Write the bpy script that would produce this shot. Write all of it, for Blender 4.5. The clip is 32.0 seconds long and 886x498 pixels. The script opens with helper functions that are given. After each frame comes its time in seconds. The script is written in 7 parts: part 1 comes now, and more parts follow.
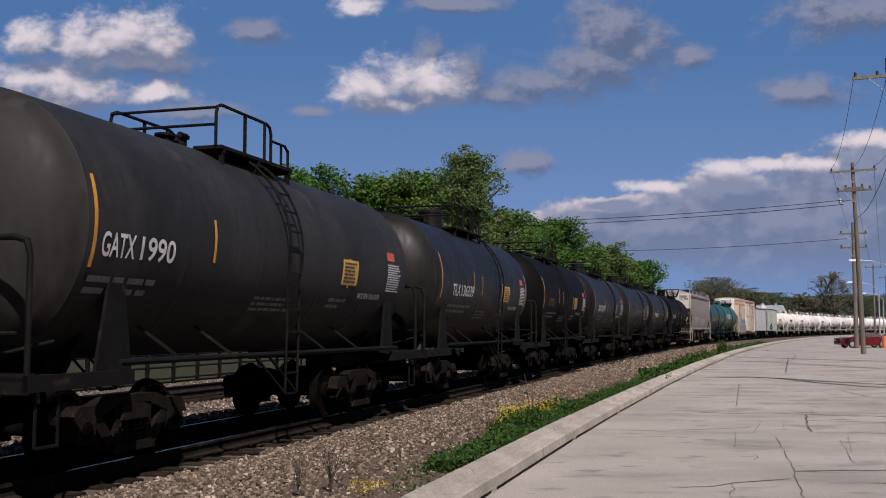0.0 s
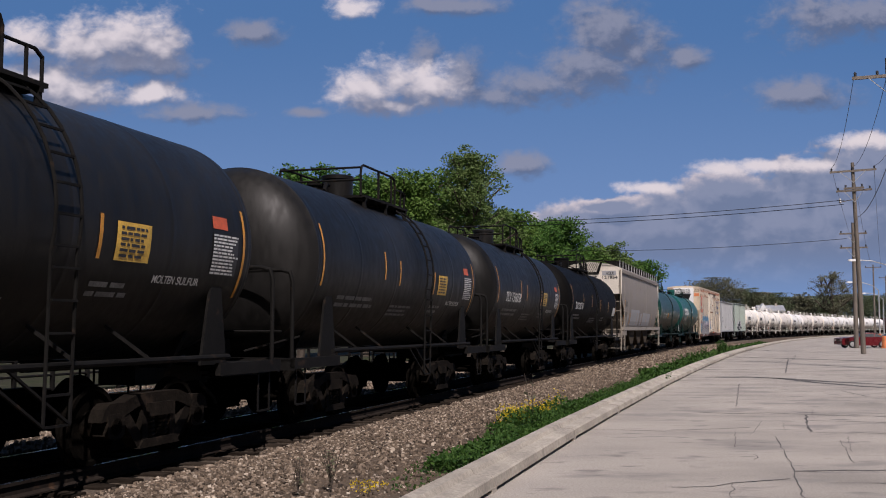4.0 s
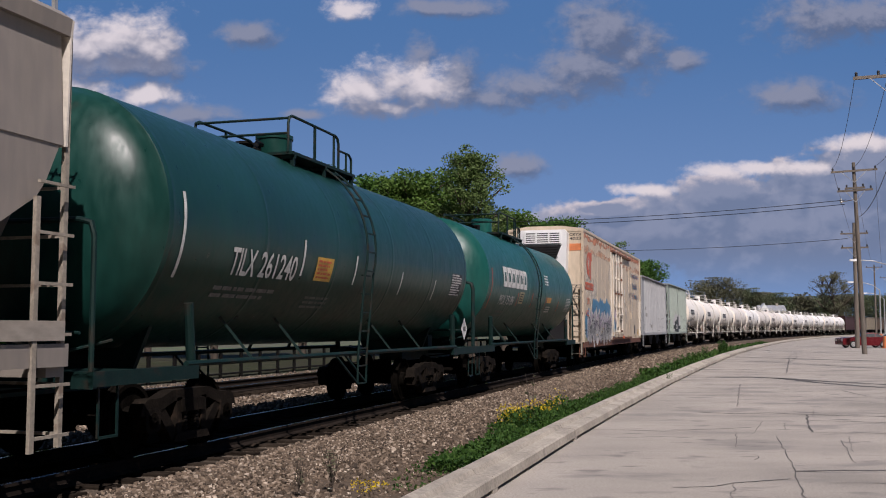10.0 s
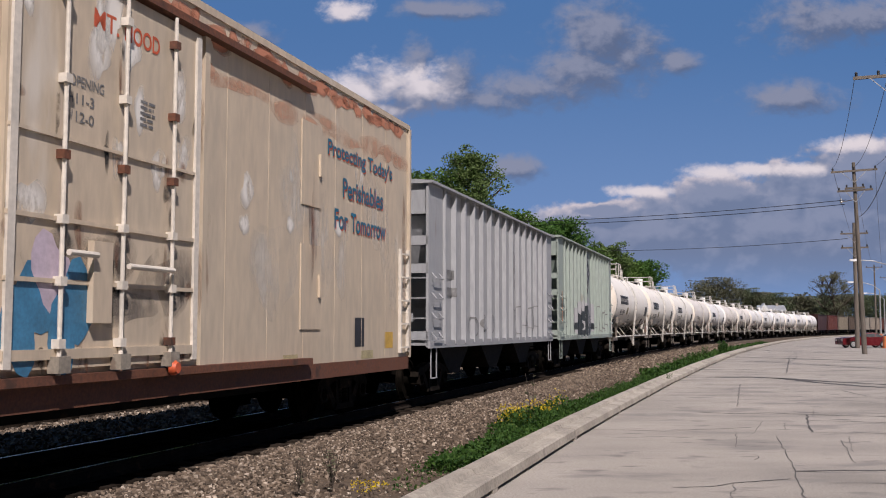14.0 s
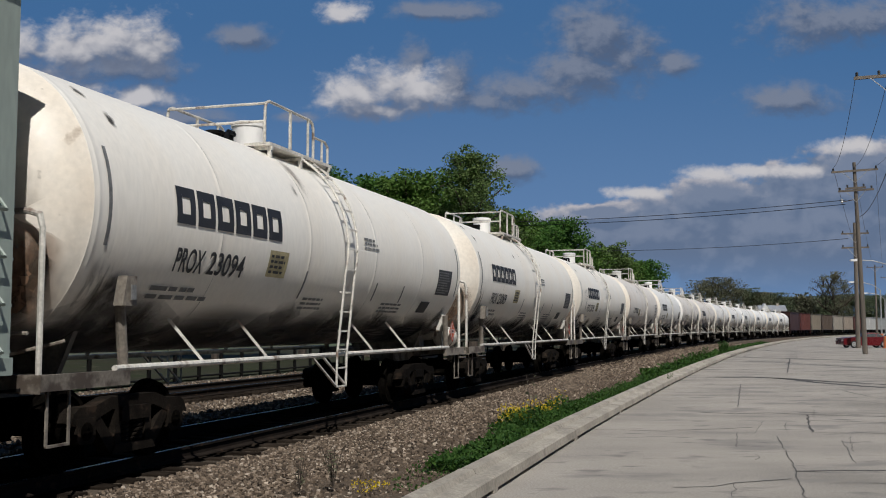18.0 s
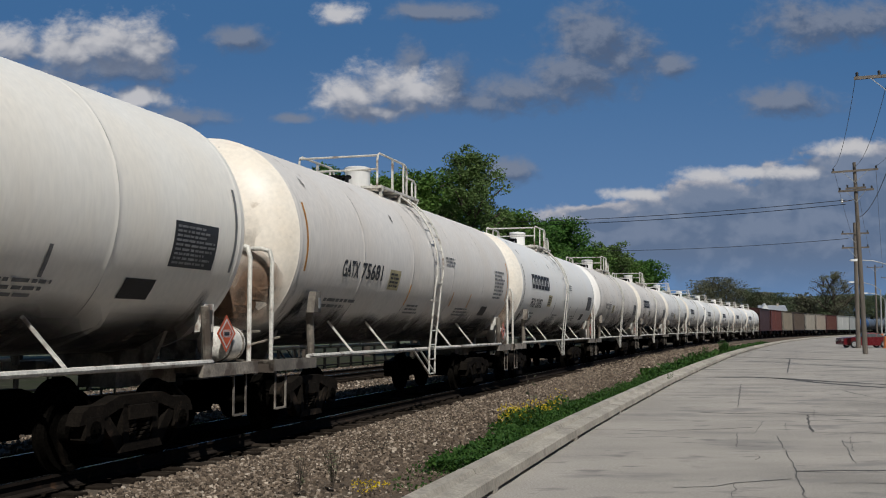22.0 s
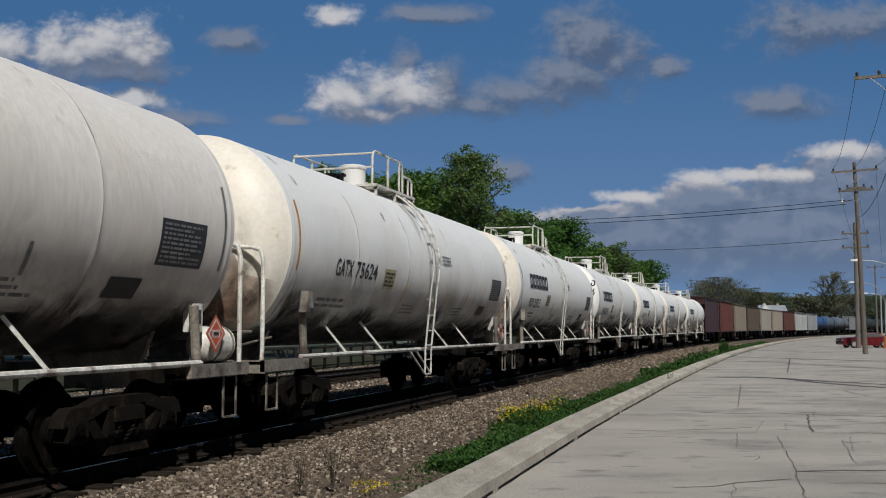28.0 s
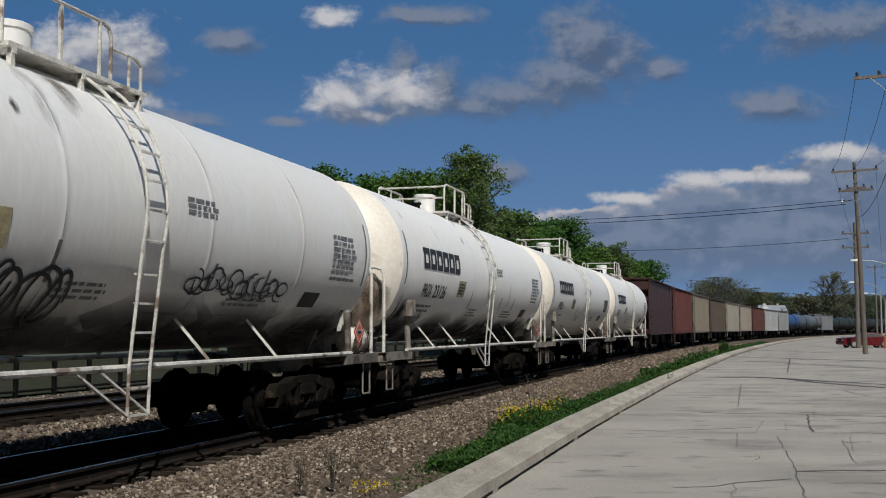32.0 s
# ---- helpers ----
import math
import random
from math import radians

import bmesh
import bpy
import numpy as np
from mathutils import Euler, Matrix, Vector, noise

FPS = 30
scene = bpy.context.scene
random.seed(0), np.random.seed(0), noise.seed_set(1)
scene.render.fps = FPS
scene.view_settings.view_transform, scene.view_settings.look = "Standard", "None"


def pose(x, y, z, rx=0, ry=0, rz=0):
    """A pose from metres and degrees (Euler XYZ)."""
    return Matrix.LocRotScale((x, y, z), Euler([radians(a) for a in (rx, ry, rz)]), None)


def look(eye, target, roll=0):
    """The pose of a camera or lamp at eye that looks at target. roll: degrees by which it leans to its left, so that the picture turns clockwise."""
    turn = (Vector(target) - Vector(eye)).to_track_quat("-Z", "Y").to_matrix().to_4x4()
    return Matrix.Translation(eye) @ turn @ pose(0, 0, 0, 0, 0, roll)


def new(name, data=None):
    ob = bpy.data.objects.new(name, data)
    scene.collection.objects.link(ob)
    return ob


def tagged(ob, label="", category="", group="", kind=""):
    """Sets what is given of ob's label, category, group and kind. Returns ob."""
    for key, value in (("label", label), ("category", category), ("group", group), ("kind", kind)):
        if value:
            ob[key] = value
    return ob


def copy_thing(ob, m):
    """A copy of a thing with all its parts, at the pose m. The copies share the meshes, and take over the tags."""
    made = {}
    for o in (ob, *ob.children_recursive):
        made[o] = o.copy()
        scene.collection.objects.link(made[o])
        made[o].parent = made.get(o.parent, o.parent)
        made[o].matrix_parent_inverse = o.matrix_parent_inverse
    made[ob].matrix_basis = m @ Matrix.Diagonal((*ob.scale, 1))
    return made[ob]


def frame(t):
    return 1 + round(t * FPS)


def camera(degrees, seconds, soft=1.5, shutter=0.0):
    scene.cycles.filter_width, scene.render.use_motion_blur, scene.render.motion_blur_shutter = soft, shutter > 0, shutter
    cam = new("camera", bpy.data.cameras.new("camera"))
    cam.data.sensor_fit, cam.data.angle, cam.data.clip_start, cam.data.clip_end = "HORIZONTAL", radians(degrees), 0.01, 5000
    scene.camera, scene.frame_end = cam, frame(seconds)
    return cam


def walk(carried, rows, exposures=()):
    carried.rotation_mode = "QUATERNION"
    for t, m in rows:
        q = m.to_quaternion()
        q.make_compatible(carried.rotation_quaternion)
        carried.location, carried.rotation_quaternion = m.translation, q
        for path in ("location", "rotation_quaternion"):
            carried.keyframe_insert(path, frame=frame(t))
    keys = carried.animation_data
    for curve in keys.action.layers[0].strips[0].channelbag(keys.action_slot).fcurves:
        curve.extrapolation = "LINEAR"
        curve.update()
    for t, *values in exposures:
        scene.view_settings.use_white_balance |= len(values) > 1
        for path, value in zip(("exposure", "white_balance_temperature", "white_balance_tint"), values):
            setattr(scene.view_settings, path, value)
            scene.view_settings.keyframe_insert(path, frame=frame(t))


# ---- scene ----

# ---------------------------------------------------------------- camera
EYE = 1.62
cam = camera(47.07, 32.0, soft=1.05, shutter=0.0)
PITCH = math.degrees(math.atan(140 / 1800))


def shot(px):
    return pose(0, 0, EYE, 90 + PITCH, 0, math.degrees(px / 1800))


walk(cam, [(0, shot(-2)), (7.2, shot(-2)), (8.2, shot(-0.4)), (17.4, shot(-0.4)), (18.2, shot(0.8)), (32, shot(0.8))],
     exposures=[(0, 0.0, 6400, 21.0), (16, 0.02, 6400, 20.0), (17, 0.05, 6220, 10.5), (18, -0.33, 6200, 9.5), (19, -0.36, 6200, 8.5), (22, -0.36, 6140, 8.0), (32, -0.33, 6130, 7.5)])

# ---------------------------------------------------------------- world and sun
SUN_HEAD, SUN_EL = -14.0, 48.5   # the way the light travels (degrees right of +Y), and its height
world = bpy.data.worlds.new("sky")
scene.world = world
world.use_nodes = True
wn = world.node_tree.nodes
sky = wn.new("ShaderNodeTexSky")
sky.sky_type, sky.sun_disc = "NISHITA", False
sky.sun_elevation, sky.sun_rotation = radians(SUN_EL), radians(SUN_HEAD + 180)
sky.air_density, sky.dust_density, sky.ozone_density = 1.0, 0.3, 2.0
wn["Background"].inputs[1].default_value = 0.012
world.node_tree.links.new(sky.outputs[0], wn["Background"].inputs[0])
sun = new("sun", bpy.data.lights.new("sun", "SUN"))
sun.data.energy, sun.data.angle, sun.data.color = 5.0, radians(0.53), (1.0, 0.945, 0.86)
_e, _a = radians(SUN_EL), radians(SUN_HEAD)
sun.matrix_world = look((-60 * math.sin(_a), -60 * math.cos(_a), 60 * math.tan(_e)), (0, 0, 0))


# ---------------------------------------------------------------- mesh helpers
class M:
    """A mesh in the making: lists of corners and faces."""

    def __init__(self):
        self.v, self.f = [], []

    def add(self, v, f):
        n = len(self.v)
        self.v.extend(v)
        self.f.extend([tuple(i + n for i in q) for q in f])
        return self

    def box(self, x0, x1, y0, y1, z0, z1):
        v = [(x, y, z) for z in (z0, z1) for y in (y0, y1) for x in (x0, x1)]
        return self.add(v, [(0, 2, 3, 1), (4, 5, 7, 6), (0, 1, 5, 4), (1, 3, 7, 5), (3, 2, 6, 7), (2, 0, 4, 6)])

    def tube(self, pts, r, seg=8, closed=False):
        pts = [Vector(p) for p in pts]
        n = len(pts)
        d0 = (pts[1] - pts[0]).normalized()
        side = d0.orthogonal().normalized()
        rings = []
        for i, p in enumerate(pts):
            a = pts[i] - pts[i - 1] if i else pts[1] - pts[0]
            b = pts[i + 1] - pts[i] if i < n - 1 else pts[-1] - pts[-2]
            d = (a.normalized() + b.normalized()).normalized()
            side = (side - d * side.dot(d)).normalized()
            up = d.cross(side)
            k = 1 / max(0.5, math.cos(a.angle(b) / 2)) if 0 < i < n - 1 else 1
            rings.append([tuple(p + (side * math.cos(6.28319 * j / seg) + up * math.sin(6.28319 * j / seg)) * r * k) for j in range(seg)])
        v = [q for ring in rings for q in ring]
        f = [(i * seg + j, i * seg + (j + 1) % seg, (i + 1) * seg + (j + 1) % seg, (i + 1) * seg + j) for i in range(n - 1) for j in range(seg)]
        f += [tuple(range(seg))[::-1], tuple(range((n - 1) * seg, n * seg))]
        return self.add(v, f)

    def bar(self, a, b, w, h):
        """A square bar from a to b."""
        a, b = Vector(a), Vector(b)
        d = (b - a).normalized()
        s = d.cross(Vector((0, 0, 1)))
        s = s.normalized() if s.length > 1e-3 else Vector((1, 0, 0))
        u = s.cross(d).normalized()
        v = [tuple(p + s * i * w / 2 + u * j * h / 2) for p in (a, b) for i, j in ((-1, -1), (1, -1), (1, 1), (-1, 1))]
        return self.add(v, [(3, 2, 1, 0), (4, 5, 6, 7), (0, 1, 5, 4), (1, 2, 6, 5), (2, 3, 7, 6), (3, 0, 4, 7)])

    def prism(self, poly, axis, a, b):
        """A flat outline drawn out along an axis ('x', 'y' or 'z') from a to b."""
        put = {"x": lambda p, q: (q, p[0], p[1]), "y": lambda p, q: (p[0], q, p[1]), "z": lambda p, q: (p[0], p[1], q)}[axis]
        n = len(poly)
        v = [put(p, a) for p in poly] + [put(p, b) for p in poly]
        f = [tuple(range(n)), tuple(range(n, 2 * n))[::-1]] + [(i, i + n, (i + 1) % n + n, (i + 1) % n) for i in range(n)]
        return self.add(v, f)

    def lathe(self, prof, seg, axis="x", at=(0, 0, 0)):
        """A profile of (along, radius) turned round an axis."""
        v, f = [], []
        for a, r in prof:
            for j in range(seg):
                c, s = r * math.cos(6.28319 * j / seg), r * math.sin(6.28319 * j / seg)
                p = {"x": (a, c, s), "y": (c, a, s), "z": (c, s, a)}[axis]
                v.append((p[0] + at[0], p[1] + at[1], p[2] + at[2]))
        for i in range(len(prof) - 1):
            for j in range(seg):
                f.append((i * seg + j, i * seg + (j + 1) % seg, (i + 1) * seg + (j + 1) % seg, (i + 1) * seg + j))
        f += [tuple(range(seg))[::-1], tuple(range((len(prof) - 1) * seg, len(prof) * seg))]
        return self.add(v, f)

    def mesh(self, name, mat, smooth=0):
        me = bpy.data.meshes.new(name)
        me.from_pydata(self.v, [], self.f)
        bm = bmesh.new()
        bm.from_mesh(me)
        bmesh.ops.recalc_face_normals(bm, faces=bm.faces)
        bm.to_mesh(me)
        bm.free()
        me.materials.append(mat)
        if smooth:
            me.shade_smooth()
            me.set_sharp_from_angle(angle=radians(smooth))
        return me


def part(name, m, mat, parent, label="", smooth=35, at=None):
    """One mesh under a thing or under a part; m is an M or a ready mesh."""
    me = m.mesh(name, mat, smooth) if isinstance(m, M) else m
    ob = new(name, me)
    ob.parent = parent
    if at is not None:
        ob.matrix_basis = at
    if label:
        ob["label"] = label
    return ob


def thing(name, label, category, group="", m=None, mat=None, kind="", smooth=35):
    ob = new(name, m.mesh(name, mat, smooth) if m else None)
    return tagged(ob, label, category, group, kind)


# ---------------------------------------------------------------- materials
def material(name, colour, rough=0.6, metal=0.0, var=0.25, scale=3.0, fine=40.0, bump=0.0, bscale=30.0, tint=None, stretch=(1, 1, 1),
             rnd=0.0, spots=None, spot_scale=1.0, spot_at=0.62, spec=0.5, spots2=None, scale2=2.0, at2=0.66):
    """Paint, stone or earth: two scales of variation, a second tone in patches, relief."""
    mt = bpy.data.materials.new(name)
    mt.use_nodes = True
    nt = mt.node_tree
    N, L = nt.nodes, nt.links
    bs = N["Principled BSDF"]
    bs.inputs["Roughness"].default_value, bs.inputs["Metallic"].default_value = rough, metal
    bs.inputs["Specular IOR Level"].default_value = spec
    tc, mp = N.new("ShaderNodeTexCoord"), N.new("ShaderNodeMapping")
    mp.inputs["Scale"].default_value = stretch
    L.new(tc.outputs["Object"], mp.inputs[0])
    vec = mp.outputs[0]
    oi = N.new("ShaderNodeObjectInfo")
    if rnd:
        ad = N.new("ShaderNodeVectorMath")
        ad.operation = "ADD"
        cx = N.new("ShaderNodeMath")
        cx.operation = "MULTIPLY"
        cx.inputs[1].default_value = 57.0
        L.new(oi.outputs["Random"], cx.inputs[0])
        L.new(vec, ad.inputs[0])
        L.new(cx.outputs[0], ad.inputs[1])
        vec = ad.outputs[0]

    def tex(sc, detail=5.0):
        t = N.new("ShaderNodeTexNoise")
        t.inputs["Scale"].default_value, t.inputs["Detail"].default_value = sc, detail
        L.new(vec, t.inputs["Vector"])
        return t.outputs["Fac"]

    def ramp(src, a, b, lo, hi):
        r = N.new("ShaderNodeMapRange")
        r.inputs[1].default_value, r.inputs[2].default_value, r.inputs[3].default_value, r.inputs[4].default_value = a, b, lo, hi
        L.new(src, r.inputs[0])
        return r.outputs[0]

    def mix(kind, fac, a, b):
        m = N.new("ShaderNodeMix")
        m.data_type, m.blend_type = "RGBA", kind
        for s, val in ((0, fac), (6, a), (7, b)):
            if isinstance(val, (int, float)):
                m.inputs[s].default_value = val
            elif isinstance(val, tuple):
                m.inputs[s].default_value = (*val, 1)
            else:
                L.new(val, m.inputs[s])
        return m.outputs[2]

    def grey(src):
        g = N.new("ShaderNodeCombineColor")
        for i in range(3):
            L.new(src, g.inputs[i])
        return g.outputs[0]

    col = tuple(colour)
    big, small = tex(scale), tex(fine)
    if tint:
        col = mix("MIX", ramp(big, 0.38, 0.66, 0, 1), col, tuple(tint))
    col = mix("MULTIPLY", 1.0, col, grey(ramp(big, 0.25, 0.75, 1 - var, 1 + var * 0.5)))
    col = mix("MULTIPLY", 1.0, col, grey(ramp(small, 0.32, 0.68, 1 - var * 0.6, 1 + var * 0.4)))
    if spots:
        col = mix("MIX", ramp(tex(spot_scale, 8.0), spot_at, spot_at + 0.08, 0, 0.85), col, tuple(spots))
    if spots2:
        col = mix("MIX", ramp(tex(scale2, 8.0), at2, at2 + 0.10, 0, 0.8), col, tuple(spots2))
    if rnd:
        col = mix("MULTIPLY", 1.0, col, grey(ramp(oi.outputs["Random"], 0, 1, 1 - rnd, 1 + rnd * 0.4)))
    L.new(col, bs.inputs["Base Color"])
    L.new(ramp(small, 0.2, 0.8, max(0.02, rough - 0.12), min(1, rough + 0.12)), bs.inputs["Roughness"])
    if bump:
        bp = N.new("ShaderNodeBump")
        bp.inputs["Strength"].default_value, bp.inputs["Distance"].default_value = 1.0, bump
        L.new(tex(bscale, 8.0), bp.inputs["Height"])
        L.new(bp.outputs[0], bs.inputs["Normal"])
    return mt


def leaf_material(name, colour, second, rnd=0.3):
    mt = bpy.data.materials.new(name)
    mt.use_nodes = True
    N, L = mt.node_tree.nodes, mt.node_tree.links
    bs = N["Principled BSDF"]
    ge = N.new("ShaderNodeNewGeometry")
    mx = N.new("ShaderNodeMix")
    mx.data_type = "RGBA"
    mx.inputs[6].default_value, mx.inputs[7].default_value = (*colour, 1), (*second, 1)
    L.new(ge.outputs["Random Per Island"], mx.inputs[0])
    L.new(mx.outputs[2], bs.inputs["Base Color"])
    bs.inputs["Roughness"].default_value = 0.6
    bs.inputs["Specular IOR Level"].default_value = 0.2
    tr = N.new("ShaderNodeBsdfTranslucent")
    L.new(mx.outputs[2], tr.inputs[0])
    ms = N.new("ShaderNodeMixShader")
    ms.inputs[0].default_value = 0.3
    L.new(bs.outputs[0], ms.inputs[1])
    L.new(tr.outputs[0], ms.inputs[2])
    L.new(ms.outputs[0], N["Material Output"].inputs[0])
    return mt


BLACK = material("black_tank_paint", (0.0080, 0.0076, 0.0073), 0.5, var=0.35, scale=0.9, fine=9, rnd=0.3, stretch=(1, 1, 0.35), tint=(0.0125, 0.0118, 0.0112), spots=(0.022, 0.019, 0.016), spec=0.22, spot_scale=1.6, spot_at=0.66, bump=0.004, bscale=6)
CLEAN = material("clean_black_tank_paint", (0.0050, 0.0048, 0.0047), 0.6, var=0.25, scale=0.9, fine=9, stretch=(1, 1, 0.35), spec=0.05, bump=0.003, bscale=6)
DUSTY = material("dusty_black_tank_paint", (0.019, 0.0182, 0.0178), 0.65, var=0.35, scale=0.9, fine=9, stretch=(1, 1, 0.35), tint=(0.025, 0.0235, 0.0225), spots=(0.040, 0.036, 0.032), spec=0.22, spot_scale=1.6, spot_at=0.62, bump=0.004, bscale=6)
WHITE = material("white_tank_paint", (0.89, 0.88, 0.865), 0.48, var=0.08, scale=0.8, fine=12, rnd=0.15, stretch=(1.4, 1.4, 0.3), tint=(0.82, 0.795, 0.76), spots=(0.42, 0.36, 0.30), spot_scale=1.3, spot_at=0.70, bump=0.003, bscale=5)
HEADP = material("cream_head_paint", (0.86, 0.80, 0.715), 0.5, var=0.12, scale=1.2, fine=14, rnd=0.08, tint=(0.76, 0.68, 0.58), spots=(0.34, 0.26, 0.19), spot_scale=2.4, spot_at=0.66, bump=0.003, bscale=5, spots2=(0.12, 0.09, 0.065), scale2=5.0, at2=0.70)
TRIM = material("white_steel_trim", (0.70, 0.67, 0.61), 0.55, var=0.35, scale=4, fine=30, rnd=0.15, spots=(0.16, 0.10, 0.07), spot_scale=3.5, spot_at=0.58)
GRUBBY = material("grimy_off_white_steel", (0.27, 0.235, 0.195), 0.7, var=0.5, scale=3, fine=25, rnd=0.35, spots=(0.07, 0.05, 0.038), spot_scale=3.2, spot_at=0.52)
GREEN = material("green_tank_paint", (0.008, 0.105, 0.088), 0.38, spec=0.4, var=0.25, scale=0.9, fine=9, rnd=0.25, stretch=(1, 1, 0.35), spots=(0.03, 0.05, 0.04), spot_scale=1.5, spot_at=0.68, bump=0.003, bscale=5)
DARK = material("dark_steel", (0.009, 0.0085, 0.008), 0.75, var=0.4, scale=4, fine=30, spots=(0.030, 0.020, 0.014), spot_scale=5, spot_at=0.62, spec=0.1)
TRUCK = material("grimy_cast_steel", (0.0075, 0.0066, 0.0056), 0.95, spec=0.0, var=0.5, scale=5, fine=40, rnd=0.3, spots=(0.015, 0.0118, 0.0092), spot_scale=4, spot_at=0.60, bump=0.006, bscale=30)
CASTING = material("rusty_brown_casting", (0.015, 0.0120, 0.0094), 0.9, spec=0.06, var=0.5, scale=5, fine=40, rnd=0.4, spots=(0.036, 0.025, 0.018), spot_scale=5, spot_at=0.60, bump=0.008, bscale=25)
YELLOW = material("yellow_reflective_tape", (0.62, 0.27, 0.02), 0.4, var=0.3, scale=4, fine=30, rnd=0.25)
GOLD = material("faded_gold_stencil", (0.20, 0.105, 0.03), 0.65, var=0.5, scale=6, fine=40)
LETTER = material("white_stencil_paint", (0.62, 0.62, 0.60), 0.6, var=0.3, scale=6, fine=40)
INK = material("black_stencil_paint", (0.025, 0.025, 0.028), 0.6, var=0.4, scale=6, fine=40)
FADED = material("faded_stencil_paint", (0.19, 0.19, 0.19), 0.6, var=0.5, scale=6, fine=40)
SIGN = material("yellow_placard", (0.62, 0.38, 0.06), 0.55, var=0.35, scale=5, fine=40)
BUFF = material("faded_buff_placard", (0.42, 0.36, 0.20), 0.55, var=0.35, scale=5, fine=40)
RED = material("red_orange_paint", (0.55, 0.10, 0.035), 0.55, var=0.3, scale=5, fine=40)
RAIL = material("rail_steel", (0.024, 0.019, 0.016), 0.85, spec=0.03, var=0.4, scale=3, fine=30, spots=(0.06, 0.035, 0.022), spot_scale=6)
SHINE = material("worn_railhead", (0.42, 0.42, 0.43), 0.25, metal=1.0, var=0.2, scale=2)
TIE = material("old_tie_wood", (0.042, 0.033, 0.026), 0.9, spec=0.0, var=0.5, scale=5, fine=50, rnd=0.5, stretch=(1, 0.2, 1), bump=0.01, bscale=30)
BALLAST = material("ballast_bed", (0.135, 0.108, 0.082), 0.95, spec=0.1, var=0.6, scale=1.2, fine=25, tint=(0.13, 0.105, 0.085), bump=0.03, bscale=22, spots=(0.42, 0.38, 0.34), spot_scale=26, spot_at=0.62)
DIRT = material("gravelly_verge", (0.175, 0.133, 0.098), 0.95, spec=0.05, var=0.6, scale=0.9, fine=22, tint=(0.085, 0.066, 0.05), bump=0.03, bscale=20, spots=(0.36, 0.32, 0.28), spot_scale=24, spot_at=0.64)
# ballast coloured near black to stand for the shade under the train
SHADE_BED = material("shade_black_ballast", (0.010, 0.009, 0.008), 0.95, spec=0.0, var=0.6, scale=1.5, fine=25, bump=0.03, bscale=22, spots=(0.03, 0.026, 0.022), spot_scale=24, spot_at=0.70)
FIELD = material("rough_ground", (0.12, 0.115, 0.07), 0.95, var=0.5, scale=0.12, fine=4, tint=(0.06, 0.09, 0.03))
ROAD = material("old_concrete_road", (0.45, 0.408, 0.356), 0.9, var=0.50, scale=0.5, fine=55, tint=(0.36, 0.325, 0.283), stretch=(0.75, 1.35, 1), bump=0.012, bscale=45, spots=(0.235, 0.216, 0.195), spot_scale=0.75, spot_at=0.56, spots2=(0.165, 0.152, 0.139), scale2=2.0, at2=0.585)
TAR = material("crack_filler", (0.10, 0.092, 0.084), 0.85, var=0.4, scale=3, fine=30)
YARD = material("yard_gravel", (0.060, 0.058, 0.040), 0.95, var=0.6, scale=0.5, fine=9, tint=(0.028, 0.034, 0.016), spec=0.05, spots=(0.10, 0.095, 0.07), spot_scale=1.4, spot_at=0.62)
KERB = material("kerb_concrete", (0.44, 0.395, 0.33), 0.9, var=0.4, scale=1.5, fine=30, rnd=0.2, bump=0.006, bscale=35, spots=(0.25, 0.22, 0.19), spot_scale=3, spot_at=0.62)
WOOD = material("weathered_pole_wood", (0.165, 0.140, 0.118), 0.85, var=0.4, scale=2, fine=25, stretch=(6, 6, 0.5), bump=0.006, bscale=20, rnd=0.3)
BARK = material("bark", (0.075, 0.058, 0.045), 0.9, var=0.5, scale=3, fine=20, bump=0.02, bscale=12)
WIRE = material("cable", (0.02, 0.02, 0.022), 0.6, var=0.1)
GREEND = material("bottle_green_tank_paint", (0.006, 0.042, 0.034), 0.36, var=0.3, scale=0.9, fine=9, stretch=(1, 1, 0.35), spots=(0.02, 0.026, 0.02), spot_scale=1.5, spot_at=0.66, bump=0.003, bscale=5, spec=0.32)
GREEN2 = material("dark_green_steel", (0.004, 0.020, 0.018), 0.6, var=0.35, scale=4, fine=30, spots=(0.02, 0.018, 0.014), spot_scale=4, spot_at=0.55, spec=0.2)
GREYM = material("galvanised_steel", (0.42, 0.43, 0.44), 0.45, metal=0.4, var=0.2)
LEAF_A = leaf_material("spring_leaf", (0.060, 0.130, 0.022), (0.125, 0.205, 0.045))
LEAF_B = leaf_material("deep_leaf", (0.042, 0.115, 0.020), (0.090, 0.180, 0.036))
LEAF_C = leaf_material("weed_leaf", (0.022, 0.066, 0.012), (0.062, 0.125, 0.024))
# LEAF_D and LEAF_F are lightened and greyed: distance haze put into the colour
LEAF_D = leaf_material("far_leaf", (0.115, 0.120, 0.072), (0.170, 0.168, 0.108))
LEAF_F = leaf_material("haze_paled_leaf", (0.088, 0.118, 0.064), (0.135, 0.160, 0.090))
LEAF_E = leaf_material("young_leaf", (0.080, 0.140, 0.040), (0.150, 0.210, 0.072))
BLOOM = leaf_material("yellow_bloom", (0.55, 0.40, 0.01), (0.65, 0.50, 0.03))

# ---------------------------------------------------------------- the line of the track
SPEED = 10.41
_S = np.arange(-400, 900, 0.25)
_H = math.atan(535.3 / 1800) + np.cumsum(np.clip((_S + 0.2) / 88.4, 0, 1) / 1007.0) * 0.25
_i0 = int(np.argmin(abs(_S)))
_X = np.cumsum(np.sin(_H)) * 0.25
_Y = np.cumsum(np.cos(_H)) * 0.25
_X, _Y = _X - _X[_i0] - 8.32, _Y - _Y[_i0]
RAILTOP = 0.05


